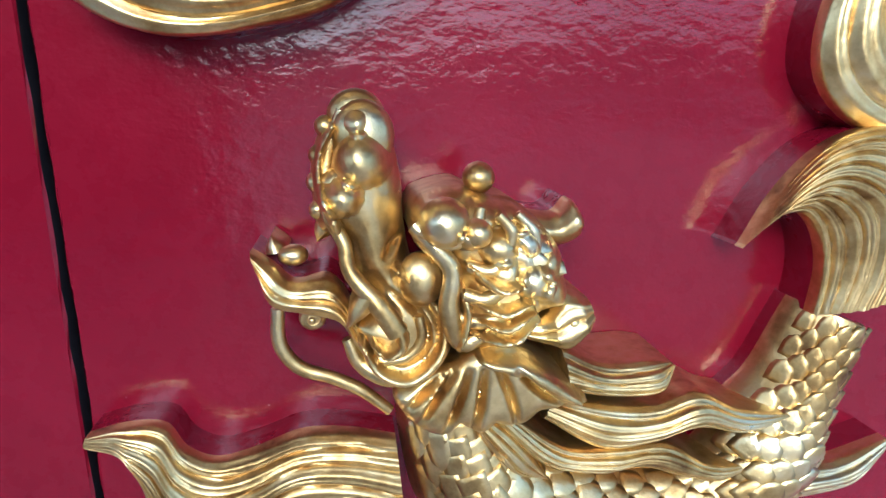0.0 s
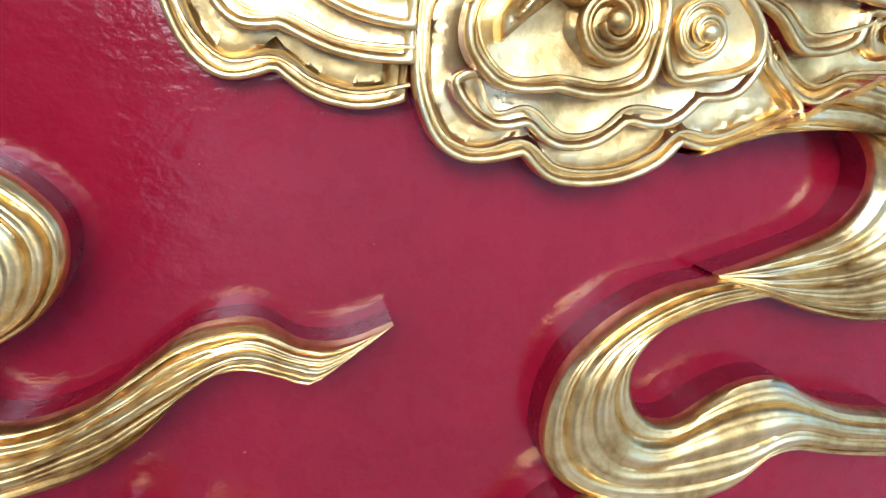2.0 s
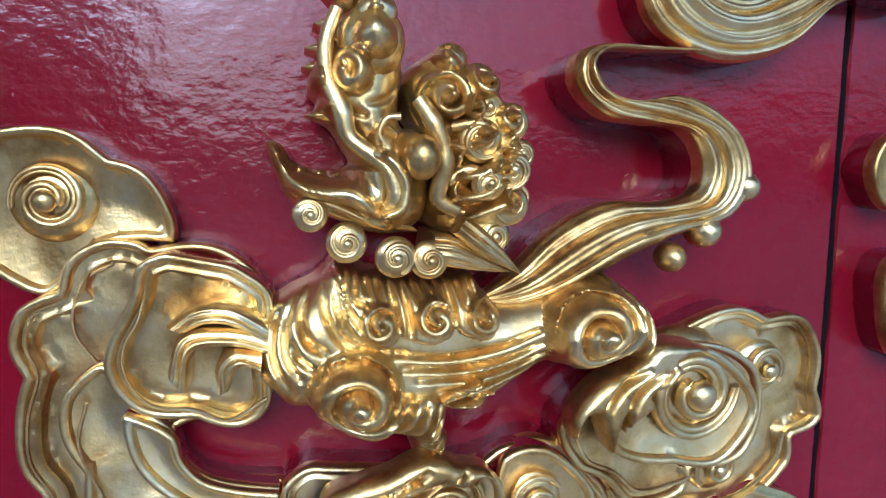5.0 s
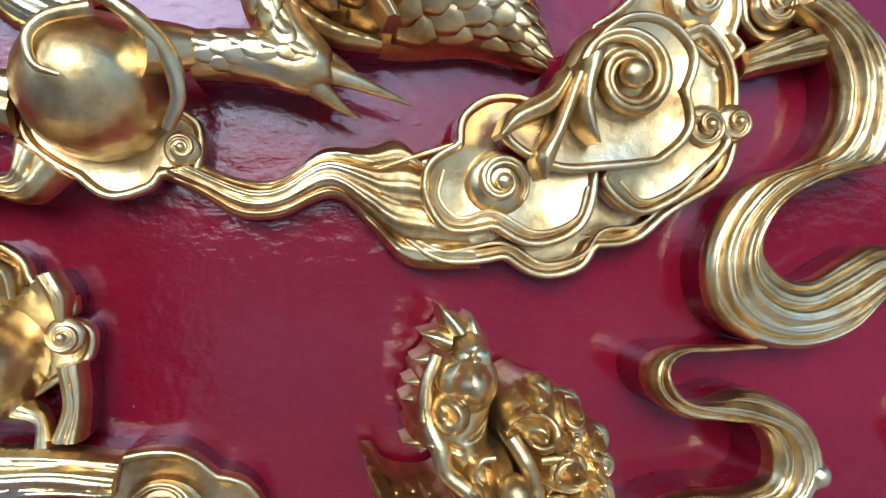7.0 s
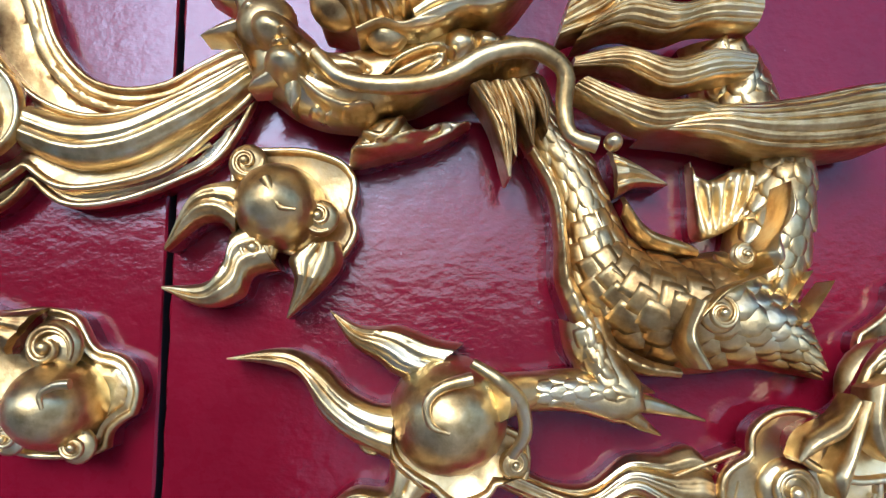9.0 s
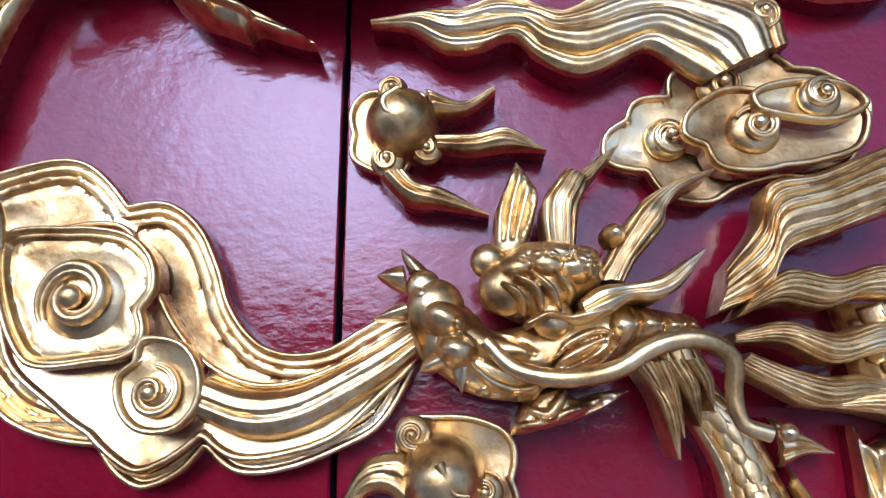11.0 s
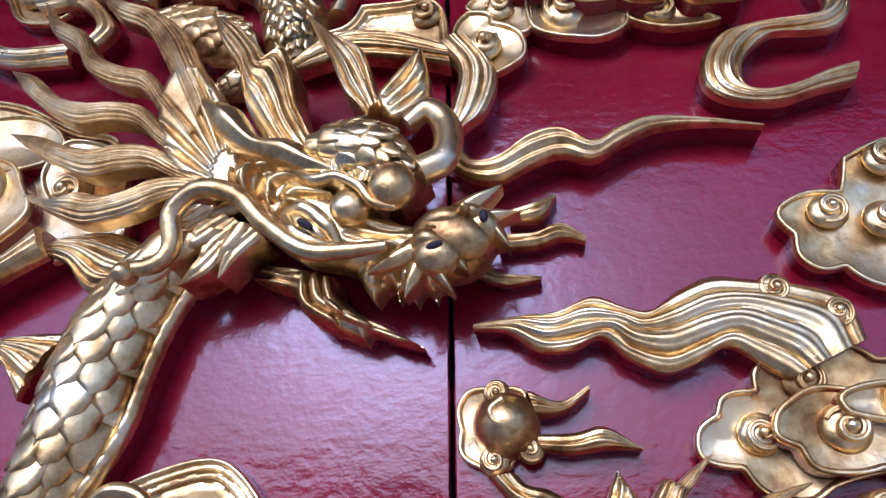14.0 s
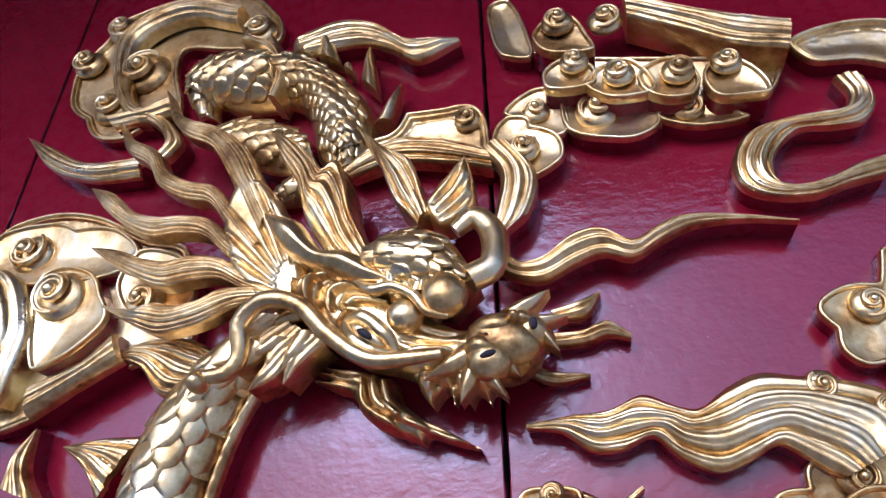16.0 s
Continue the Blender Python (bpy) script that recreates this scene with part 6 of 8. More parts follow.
plate("leaf", it, [(-0.146, 1.941, 1), (-0.124, 1.904), (-0.095, 1.876), (-0.063, 1.862), (-0.033, 1.862), (0.006, 1.875), (0.040, 1.893), (0.067, 1.906), (0.071, 1.879), (0.042, 1.848), (0.008, 1.818), (-0.034, 1.804), (-0.072, 1.802), (-0.099, 1.819, 1), (-0.124, 1.800), (-0.149, 1.792), (-0.171, 1.803), (-0.191, 1.820, 1), (-0.219, 1.838), (-0.269, 1.883), (-0.283, 1.977), (-0.225, 1.995), (-0.178, 1.992)], h=0.031, base=0.015)
ribbon("band", it, [(-0.101, 1.867), (-0.063, 1.856), (-0.024, 1.858), (0.015, 1.875), (0.067, 1.904)], [(-0.100, 1.832), (-0.060, 1.817), (-0.022, 1.821), (0.016, 1.840), (0.050, 1.861), (0.071, 1.879)], flutes=2, h=0.03, base=0.015)
plate("leaf", it, [(-0.224, 1.990, 1), (-0.195, 1.989), (-0.168, 1.982), (-0.147, 1.962), (-0.142, 1.936), (-0.152, 1.919, 1), (-0.147, 1.899), (-0.155, 1.883), (-0.176, 1.876), (-0.247, 1.878), (-0.283, 1.977)], h=0.042, base=0.02, lines=(0.0095,))
plate("leaf", it, [(-0.147, 1.896), (-0.116, 1.893), (-0.099, 1.873), (-0.097, 1.844), (-0.114, 1.824), (-0.143, 1.823), (-0.161, 1.839), (-0.166, 1.864), (-0.153, 1.877, 1)], h=0.046, base=0.02, dish=0.006)
tube("rib", it, [(-0.250, 1.830, 0.022, 0.0018), (-0.192, 1.825, 0.022, 0.0018), (-0.172, 1.801, 0.022, 0.0018), (-0.153, 1.791, 0.022, 0.0017), (-0.126, 1.801, 0.022, 0.0017), (-0.104, 1.823, 0.022, 0.0018), (-0.076, 1.803, 0.022, 0.0017), (-0.037, 1.805, 0.022, 0.0017), (0.002, 1.819, 0.022, 0.0017), (0.036, 1.839, 0.022, 0.0017)], n=60, seg=6)
volute("curl", it, (-0.134, 1.853), 0.0235, h=0.054)
volute("curl", it, (-0.205, 1.928), 0.0366, h=0.055)

it = thing("dragon", "large gilded carved scaly dragon with long whisker and flying mane", "carving")
edge_a, edge_b = [(-0.357, 2.303), (-0.392, 2.258), (-0.421, 2.221), (-0.442, 2.160), (-0.452, 2.091), (-0.462, 2.027), (-0.475, 1.963)], [(-0.233, 2.281), (-0.278, 2.251), (-0.305, 2.202), (-0.323, 2.144), (-0.334, 2.088), (-0.361, 2.036), (-0.393, 1.986)]
body = ribbon("body", it, edge_a, edge_b, h=0.022, dome=0.063, flutes=0)
scales(body, edge_a, edge_b, 0.022, 0.063, 13, 4, cover=(0.06, 0.94), size=1.1)
ribbon("belly_band", it, [(-0.225, 2.286), (-0.270, 2.251), (-0.300, 2.202), (-0.318, 2.143), (-0.329, 2.088), (-0.356, 2.033), (-0.386, 1.984)], [(-0.247, 2.286), (-0.289, 2.250), (-0.317, 2.199), (-0.334, 2.140), (-0.346, 2.088), (-0.373, 2.037), (-0.403, 1.986)], flutes=0, h=0.036, dome=0.014, base=0.0, cross=16)
edge_a, edge_b = [(-0.131, 2.377), (-0.098, 2.396), (-0.044, 2.383), (-0.008, 2.324)], [(-0.135, 2.333), (-0.102, 2.315), (-0.070, 2.304), (-0.039, 2.294)]
body = ribbon("crown", it, edge_a, edge_b, h=0.1, dome=0.04, flutes=0, base=0.055)
scales(body, edge_a, edge_b, 0.1, 0.04, 6, 5, cover=(0.06, 0.94), size=1.1)
lump("brow_boss", it, (-0.040, 2.297), (0.0252, 0.0252), out=0.0214, h=0.124)
lump("brow_boss", it, (-0.085, 2.283), (0.0213, 0.0199), out=0.0169, h=0.114)
lump("snout", it, (0.016, 2.250), (0.0401, 0.0273), out=0.0232, h=0.099, turn=-15)
lump("nostril", it, (0.002, 2.228), (0.0245, 0.022), out=0.0187, h=0.104)
lump("nostril", it, (0.043, 2.258), (0.0206, 0.0193), out=0.0164, h=0.099)
# No opening is cut: dark lumps stand for the shade inside the nostrils.
lump("nostril_shade", it, (0.005, 2.222), (0.0084, 0.0034), out=0.0044, h=0.1377, turn=15, mat=DARK)
lump("nostril_shade", it, (0.050, 2.254), (0.0045, 0.0067), out=0.0058, h=0.1271, mat=DARK)
lump("eye", it, (-0.122, 2.260), (0.0211, 0.0125), out=0.0162, h=0.1062, turn=-35)
lump("pupil", it, (-0.125, 2.260), (0.01, 0.0044), out=0.0057, h=0.128, turn=-35, mat=DARK)
tube("eyelid", it, [(-0.152, 2.284, 0.11, 0.0066), (-0.132, 2.284, 0.12, 0.0083), (-0.106, 2.262, 0.12, 0.0081), (-0.096, 2.243, 0.11, 0.0062)])
tube("eyelid", it, [(-0.154, 2.281, 0.11, 0.0066), (-0.140, 2.259, 0.12, 0.0073), (-0.118, 2.244, 0.12, 0.0071), (-0.096, 2.241, 0.11, 0.0062)])
ribbon("ear", it, [(-0.262, 2.437), (-0.218, 2.417), (-0.189, 2.377), (-0.151, 2.368), (-0.123, 2.346), (-0.102, 2.329)], [(-0.264, 2.428), (-0.236, 2.383), (-0.191, 2.353), (-0.141, 2.327), (-0.102, 2.318)], h=0.12, flutes=1, dome=0.02, base=0.08)
tube("crest_ring", it, [(-0.032, 2.390, 0.1, 0.0093), (-0.008, 2.406, 0.1, 0.0132), (0.012, 2.380, 0.1, 0.0160), (0.010, 2.334, 0.11, 0.0159), (-0.015, 2.317, 0.115, 0.0159)])
ribbon("nose_leaf", it, [(0.015, 2.284), (0.040, 2.295), (0.068, 2.303)], [(0.038, 2.274), (0.055, 2.287), (0.068, 2.303)], h=0.1, base=0.083, flutes=1, dome=0.008, n=16, amp=0.002)
ribbon("nose_leaf", it, [(0.041, 2.276), (0.062, 2.275), (0.084, 2.271)], [(0.047, 2.260), (0.066, 2.264), (0.084, 2.271)], h=0.1, base=0.083, flutes=1, dome=0.008, n=16, amp=0.002)
ribbon("nose_leaf", it, [(0.048, 2.256), (0.060, 2.243), (0.073, 2.232)], [(0.061, 2.263), (0.068, 2.248), (0.073, 2.232)], h=0.1, base=0.083, flutes=1, dome=0.008, n=16, amp=0.002)
ribbon("nose_leaf", it, [(-0.024, 2.253), (-0.048, 2.236), (-0.068, 2.215)], [(-0.013, 2.227), (-0.039, 2.219), (-0.068, 2.215)], h=0.1, base=0.083, flutes=1, dome=0.008, n=16, amp=0.002)
ribbon("nose_leaf", it, [(-0.027, 2.225), (-0.031, 2.207), (-0.030, 2.187)], [(-0.008, 2.216), (-0.017, 2.201), (-0.030, 2.187)], h=0.1, base=0.083, flutes=1, dome=0.008, n=16, amp=0.002)
ribbon("nose_leaf", it, [(-0.006, 2.210), (0.005, 2.199), (0.017, 2.189)], [(0.006, 2.222), (0.012, 2.207), (0.017, 2.189)], h=0.1, base=0.083, flutes=1, dome=0.008, n=16, amp=0.002)
ribbon("nose_leaf", it, [(0.025, 2.251), (0.033, 2.237), (0.043, 2.225)], [(0.040, 2.256), (0.043, 2.240), (0.043, 2.225)], h=0.1, base=0.083, flutes=1, dome=0.008, n=16, amp=0.002)
ribbon("nose_leaf", it, [(0.009, 2.222), (0.019, 2.216), (0.031, 2.211)], [(0.024, 2.232), (0.029, 2.222), (0.031, 2.211)], h=0.1, base=0.083, flutes=1, dome=0.008, n=16, amp=0.002)
ribbon("breath_flame", it, [(0.065, 2.315), (0.095, 2.323), (0.124, 2.334)], [(0.070, 2.300), (0.106, 2.302), (0.124, 2.331)], flutes=2, h=0.02)
ribbon("breath_flame", it, [(0.059, 2.287), (0.098, 2.287), (0.127, 2.296), (0.151, 2.278)], [(0.057, 2.267), (0.102, 2.268), (0.128, 2.275), (0.150, 2.270)], flutes=2, h=0.02)
ribbon("breath_flame", it, [(0.031, 2.255), (0.061, 2.241), (0.101, 2.235)], [(0.027, 2.242), (0.060, 2.225), (0.100, 2.230)], flutes=2, h=0.02)
ribbon("cheek_hair", it, [(-0.226, 2.289), (-0.234, 2.266), (-0.236, 2.244)], [(-0.195, 2.286), (-0.212, 2.264), (-0.236, 2.244)], h=0.085, base=0.05, flutes=1, dome=0.008, n=16, amp=0.002)
ribbon("cheek_hair", it, [(-0.261, 2.285), (-0.271, 2.272), (-0.274, 2.259)], [(-0.225, 2.282), (-0.247, 2.270), (-0.274, 2.259)], h=0.085, base=0.05, flutes=1, dome=0.008, n=16, amp=0.002)
ribbon("cheek_hair", it, [(-0.280, 2.316), (-0.288, 2.302), (-0.290, 2.288)], [(-0.243, 2.312), (-0.263, 2.300), (-0.290, 2.288)], h=0.085, base=0.05, flutes=1, dome=0.008, n=16, amp=0.002)
ribbon("cheek_hair", it, [(-0.282, 2.288), (-0.291, 2.269), (-0.293, 2.247)], [(-0.252, 2.271), (-0.270, 2.257), (-0.293, 2.247)], h=0.085, base=0.05, flutes=1, dome=0.008, n=16, amp=0.002)
ribbon("cheek_hair", it, [(-0.230, 2.325), (-0.246, 2.314), (-0.256, 2.299)], [(-0.200, 2.307), (-0.225, 2.302), (-0.256, 2.299)], h=0.085, base=0.05, flutes=1, dome=0.008, n=16, amp=0.002)
ribbon("fin", it, [(-0.511, 2.305), (-0.454, 2.321), (-0.396, 2.319), (-0.344, 2.293)], [(-0.511, 2.305), (-0.457, 2.285), (-0.419, 2.245), (-0.380, 2.242)], flutes=5, h=0.035)
ribbon("fin", it, [(-0.545, 2.193), (-0.484, 2.199), (-0.430, 2.199)], [(-0.545, 2.193), (-0.504, 2.162), (-0.476, 2.123)], flutes=4, h=0.03)
ribbon("fin", it, [(-0.591, 2.218), (-0.608, 2.188), (-0.616, 2.148)], [(-0.591, 2.218), (-0.583, 2.166), (-0.553, 2.126)], flutes=3, h=0.03)
tube("whisker", it, [(-0.045, 2.234, 0.12, 0.0058), (-0.081, 2.232, 0.12, 0.0083), (-0.123, 2.235, 0.12, 0.0098), (-0.169, 2.268, 0.12, 0.0103), (-0.206, 2.306, 0.12, 0.0108), (-0.249, 2.318, 0.12, 0.0105), (-0.282, 2.298, 0.11, 0.0107), (-0.281, 2.261, 0.1, 0.0105), (-0.295, 2.242, 0.1, 0.0097), (-0.332, 2.239, 0.1, 0.0085)])
lump("whisker_bead", it, (-0.327, 2.233), 0.0125, out=0.0162, h=0.1008)
form = Relief([(-0.2359, 2.3461), (-0.2205, 2.3665), (-0.1880, 2.3681), (-0.1541, 2.3526), (-0.1270, 2.3312), (-0.0889, 2.3135), (-0.0519, 2.2858), (-0.0273, 2.2745), (-0.0055, 2.2815), (0.0173, 2.2858), (0.0411, 2.2862), (0.0619, 2.2740), (0.0688, 2.2564), (0.0564, 2.2470), (0.0466, 2.2309), (0.0301, 2.2191), (0.0111, 2.2158), (-0.0053, 2.2218), (-0.0192, 2.2271), (-0.0388, 2.2316), (-0.0611, 2.2261), (-0.0839, 2.2278), (-0.1076, 2.2371), (-0.1375, 2.2444), (-0.1628, 2.2592), (-0.1899, 2.2812), (-0.2158, 2.3107)], 0.07, dome=0.034, soft=0.03, base=0.056)
form.boss((0.0087, 2.2661), (0.0293, 0.0195), 0.022, -12)
form.boss((-0.0076, 2.2365), (0.0201, 0.0185), 0.024)
form.boss((0.0384, 2.2698), (0.0147, 0.0136), 0.022)
form.cut([(-0.0747, 2.2710), (-0.0453, 2.2620), (-0.0197, 2.2642)], 0.0044, 0.0065)
form.cut([(-0.0916, 2.2596), (-0.0622, 2.2521), (-0.0336, 2.2509)], 0.0037, 0.0065)
form.lobe([(-0.1618, 2.2827), (-0.1497, 2.2963), (-0.1262, 2.2847), (-0.1016, 2.2509), (-0.1199, 2.2455), (-0.1458, 2.2565)], 0.006, 0.004)
form.boss((-0.1339, 2.2697), (0.0185, 0.0092), 0.009, -38)
form.ridge([(-0.1632, 2.2841), (-0.1517, 2.2978), (-0.1282, 2.2876), (-0.1005, 2.2528)], 0.0054, 0.0137)
form.ridge([(-0.1626, 2.2788), (-0.1494, 2.2568), (-0.1257, 2.2447), (-0.1003, 2.2489)], 0.0054, 0.0112)
form.boss((-0.2083, 2.3254), (0.0228, 0.0282), 0.012)
form.ridge([(-0.1898, 2.2905), (-0.2014, 2.3212), (-0.1953, 2.3440), (-0.1717, 2.3502)], 0.0060, 0.0137)
form.ridge([(-0.1728, 2.3039), (-0.1738, 2.3233), (-0.1521, 2.3324), (-0.1226, 2.3224)], 0.0060, 0.0137)
form.ridge([(-0.1579, 2.2984), (-0.1425, 2.3105), (-0.1076, 2.3031)], 0.0060, 0.0137)
form.ridge([(-0.2106, 2.2965), (-0.2244, 2.3213), (-0.2213, 2.3446)], 0.0060, 0.0137)
form.cut([(-0.1819, 2.2966), (-0.1885, 2.3199), (-0.1818, 2.3383)], 0.0029, 0.0091)
form.cut([(-0.1657, 2.3073), (-0.1559, 2.3202), (-0.1256, 2.3144)], 0.0029, 0.0091)
form.cut([(-0.2034, 2.2986), (-0.2143, 2.3224), (-0.2099, 2.3470)], 0.0029, 0.0091)
form.ridge([(-0.1030, 2.2379), (-0.0734, 2.2442), (-0.0448, 2.2432), (-0.0265, 2.2331)], 0.0072, 0.0112)
form.done("face", it)
form = Relief([(-0.0915, 2.2376), (-0.0554, 2.2474), (-0.0203, 2.2396), (-0.0003, 2.2256), (0.0146, 2.2035, 1), (-0.0004, 2.2075), (-0.0043, 2.1947, 1), (-0.0155, 2.2074), (-0.0243, 2.1931, 1), (-0.0346, 2.2063), (-0.0423, 2.1973, 1), (-0.0496, 2.2122), (-0.0649, 2.1952, 1), (-0.0771, 2.2099), (-0.0824, 2.2225)], 0.066, dome=0.02, soft=0.012, base=0.052)
form.boss((-0.0689, 2.2197), (0.0096, 0.0124), 0.009, 10)
form.boss((-0.0487, 2.2219), (0.0096, 0.0124), 0.009, 10)
form.boss((-0.0303, 2.2169), (0.0096, 0.0124), 0.009, 10)
form.boss((-0.0116, 2.2167), (0.0096, 0.0124), 0.009, 10)
form.cut([(-0.0782, 2.2315), (-0.0434, 2.2382), (-0.0088, 2.2294)], 0.0030, 0.0078)
form.cut([(-0.0587, 2.2116), (-0.0570, 2.2268)], 0.0030, 0.0078)
form.cut([(-0.0392, 2.2090), (-0.0396, 2.2255)], 0.0030, 0.0078)
form.cut([(-0.0200, 2.2089), (-0.0225, 2.2242)], 0.0030, 0.0078)
form.done("lip", it)
form = Relief([(-0.2193, 2.2693, 1), (-0.1893, 2.2588), (-0.1565, 2.2522), (-0.1335, 2.2425), (-0.1163, 2.2373), (-0.1086, 2.2149), (-0.0844, 2.1933), (-0.0591, 2.1796), (-0.0218, 2.1574, 1), (-0.0540, 2.1662), (-0.0764, 2.1734), (-0.0818, 2.1642, 1), (-0.1072, 2.1752), (-0.1319, 2.1852), (-0.1530, 2.2020), (-0.1665, 2.2252), (-0.1862, 2.2318), (-0.2164, 2.2473, 1), (-0.1940, 2.2443), (-0.2178, 2.2582, 1), (-0.1952, 2.2538)], 0.036, dome=0.02, soft=0.014)
form.ridge([(-0.1486, 2.2357), (-0.1446, 2.2046), (-0.1125, 2.1828)], 0.0072, 0.0112)
form.ridge([(-0.1233, 2.2313), (-0.1114, 2.2012), (-0.0778, 2.1783)], 0.0072, 0.0112)
form.ridge([(-0.1364, 2.2388), (-0.1303, 2.2100), (-0.1046, 2.1897)], 0.0072, 0.0112)
form.cut([(-0.2093, 2.2630), (-0.1754, 2.2496), (-0.1557, 2.2442)], 0.0028, 0.0065)
form.cut([(-0.2072, 2.2466), (-0.1741, 2.2376), (-0.1576, 2.2311)], 0.0028, 0.0065)
form.cut([(-0.1950, 2.2524), (-0.1649, 2.2409)], 0.0028, 0.0065)
form.cut([(-0.0962, 2.1891), (-0.0601, 2.1749), (-0.0309, 2.1602)], 0.0028, 0.0065)
form.done("lower_jaw", it)
ribbon("brow_tuft", it, [(-0.1223, 2.3078), (-0.1185, 2.3347), (-0.1164, 2.3543), (-0.1077, 2.3706)], [(-0.0927, 2.3102), (-0.0950, 2.3281), (-0.1024, 2.3470), (-0.1076, 2.3691)], flutes=2, h=0.118, base=0.08, dome=0.007, n=24)
ribbon("brow_tuft", it, [(-0.0971, 2.3053), (-0.0899, 2.3221), (-0.0906, 2.3345), (-0.0830, 2.3477)], [(-0.0722, 2.3015), (-0.0765, 2.3180), (-0.0820, 2.3308), (-0.0823, 2.3462)], flutes=2, h=0.118, base=0.08, dome=0.007, n=24)
ribbon("brow_tuft", it, [(-0.0784, 2.3087), (-0.0722, 2.3257), (-0.0595, 2.3339), (-0.0408, 2.3416)], [(-0.0594, 2.3042), (-0.0588, 2.3175), (-0.0521, 2.3263), (-0.0407, 2.3402)], flutes=2, h=0.118, base=0.08, dome=0.007, n=24)
ribbon("brow_tuft", it, [(-0.0668, 2.2878), (-0.0630, 2.3052), (-0.0495, 2.3192), (-0.0285, 2.3184)], [(-0.0549, 2.2777), (-0.0521, 2.2942), (-0.0433, 2.3078), (-0.0284, 2.3170)], flutes=2, h=0.118, base=0.08, dome=0.007, n=24)
tube("brow", it, [(-0.1466, 2.3336, 0.115, 0.0048), (-0.1204, 2.3130, 0.125, 0.0069), (-0.0964, 2.3119, 0.13, 0.0058), (-0.0720, 2.2975, 0.13, 0.0058), (-0.0572, 2.2779, 0.13, 0.0053), (-0.0365, 2.2722, 0.125, 0.0037)])
form = Relief([(-0.0212, 2.5166, 1), (-0.0128, 2.4784), (-0.0139, 2.4456), (-0.0329, 2.4170), (-0.0574, 2.4138), (-0.0741, 2.4398), (-0.0694, 2.4555), (-0.0463, 2.4857)], 0.075, dome=0.014, soft=0.012, base=0.05)
form.cut([(-0.0224, 2.5054), (-0.0386, 2.4695), (-0.0610, 2.4437)], 0.0034, 0.0078)
form.cut([(-0.0168, 2.4789), (-0.0316, 2.4520), (-0.0540, 2.4308)], 0.0034, 0.0078)
form.cut([(-0.0165, 2.4500), (-0.0313, 2.4342), (-0.0505, 2.4208)], 0.0034, 0.0078)
form.done("ear_leaf", it)
ribbon("horn", it, [(-0.2867, 2.5916), (-0.2477, 2.5643), (-0.2195, 2.5303), (-0.2040, 2.5101), (-0.1866, 2.5218), (-0.1717, 2.4880), (-0.1616, 2.4405), (-0.1346, 2.3768)], [(-0.2861, 2.5876), (-0.2630, 2.5349), (-0.2379, 2.4929), (-0.2249, 2.4486), (-0.2126, 2.4186), (-0.1907, 2.3831), (-0.1702, 2.3598), (-0.1425, 2.3408)], flutes=5, h=0.1, base=0.05, match=True)
ribbon("horn", it, [(-0.1622, 2.5791), (-0.1266, 2.5417), (-0.0940, 2.5170), (-0.0817, 2.4908), (-0.0735, 2.4577), (-0.0658, 2.4291)], [(-0.1618, 2.5752), (-0.1351, 2.5223), (-0.1176, 2.4720), (-0.1064, 2.4456), (-0.0920, 2.4276), (-0.0793, 2.4087)], flutes=4, h=0.09, base=0.05, match=True)
form = Relief([(-0.2966, 2.5162), (-0.2625, 2.4665), (-0.2319, 2.4122), (-0.2160, 2.3634), (-0.2253, 2.3240), (-0.2555, 2.3222), (-0.2820, 2.3375), (-0.3117, 2.3735), (-0.3325, 2.4176), (-0.3421, 2.4679), (-0.3279, 2.5167)], 0.082, dome=0.018, soft=0.014, base=0.05)
form.cut([(-0.2983, 2.5029), (-0.2713, 2.4507), (-0.2434, 2.3821)], 0.0032, 0.0078)
form.cut([(-0.3182, 2.5060), (-0.2852, 2.4443), (-0.2495, 2.3751)], 0.0032, 0.0078)
form.cut([(-0.3307, 2.4680), (-0.2923, 2.4204), (-0.2517, 2.3662)], 0.0032, 0.0078)
form.cut([(-0.3280, 2.4335), (-0.2919, 2.3961), (-0.2538, 2.3566)], 0.0032, 0.0078)
form.cut([(-0.3135, 2.3949), (-0.2842, 2.3717), (-0.2523, 2.3467)], 0.0032, 0.0078)
form.cut([(-0.2918, 2.3536), (-0.2697, 2.3473), (-0.2475, 2.3373)], 0.0032, 0.0078)
form.cut([(-0.2746, 2.4726), (-0.2490, 2.4226), (-0.2322, 2.3768)], 0.0032, 0.0078)
form.done("mane_root", it)
ribbon("mane_lock", it, [(-0.4857, 2.7232), (-0.4462, 2.6624), (-0.3794, 2.6250), (-0.3344, 2.5842), (-0.3038, 2.5308), (-0.2717, 2.4716)], [(-0.4846, 2.7183), (-0.4620, 2.6578), (-0.4297, 2.6198), (-0.3854, 2.5913), (-0.3502, 2.5365), (-0.3200, 2.4789), (-0.2885, 2.4166)], flutes=7, amp=0.0055, base=0.07, h=0.088, n=80)
ribbon("mane_lock", it, [(-0.5542, 2.6712), (-0.5257, 2.6344), (-0.4722, 2.5987), (-0.4483, 2.5606), (-0.4089, 2.5338), (-0.3649, 2.5174), (-0.3343, 2.4810), (-0.2844, 2.4185)], [(-0.5519, 2.6664), (-0.5247, 2.6079), (-0.4806, 2.5739), (-0.4563, 2.5348), (-0.4122, 2.5055), (-0.3689, 2.4898), (-0.3378, 2.4502), (-0.2886, 2.3909)], flutes=7, amp=0.0055, base=0.07, h=0.088, n=80)
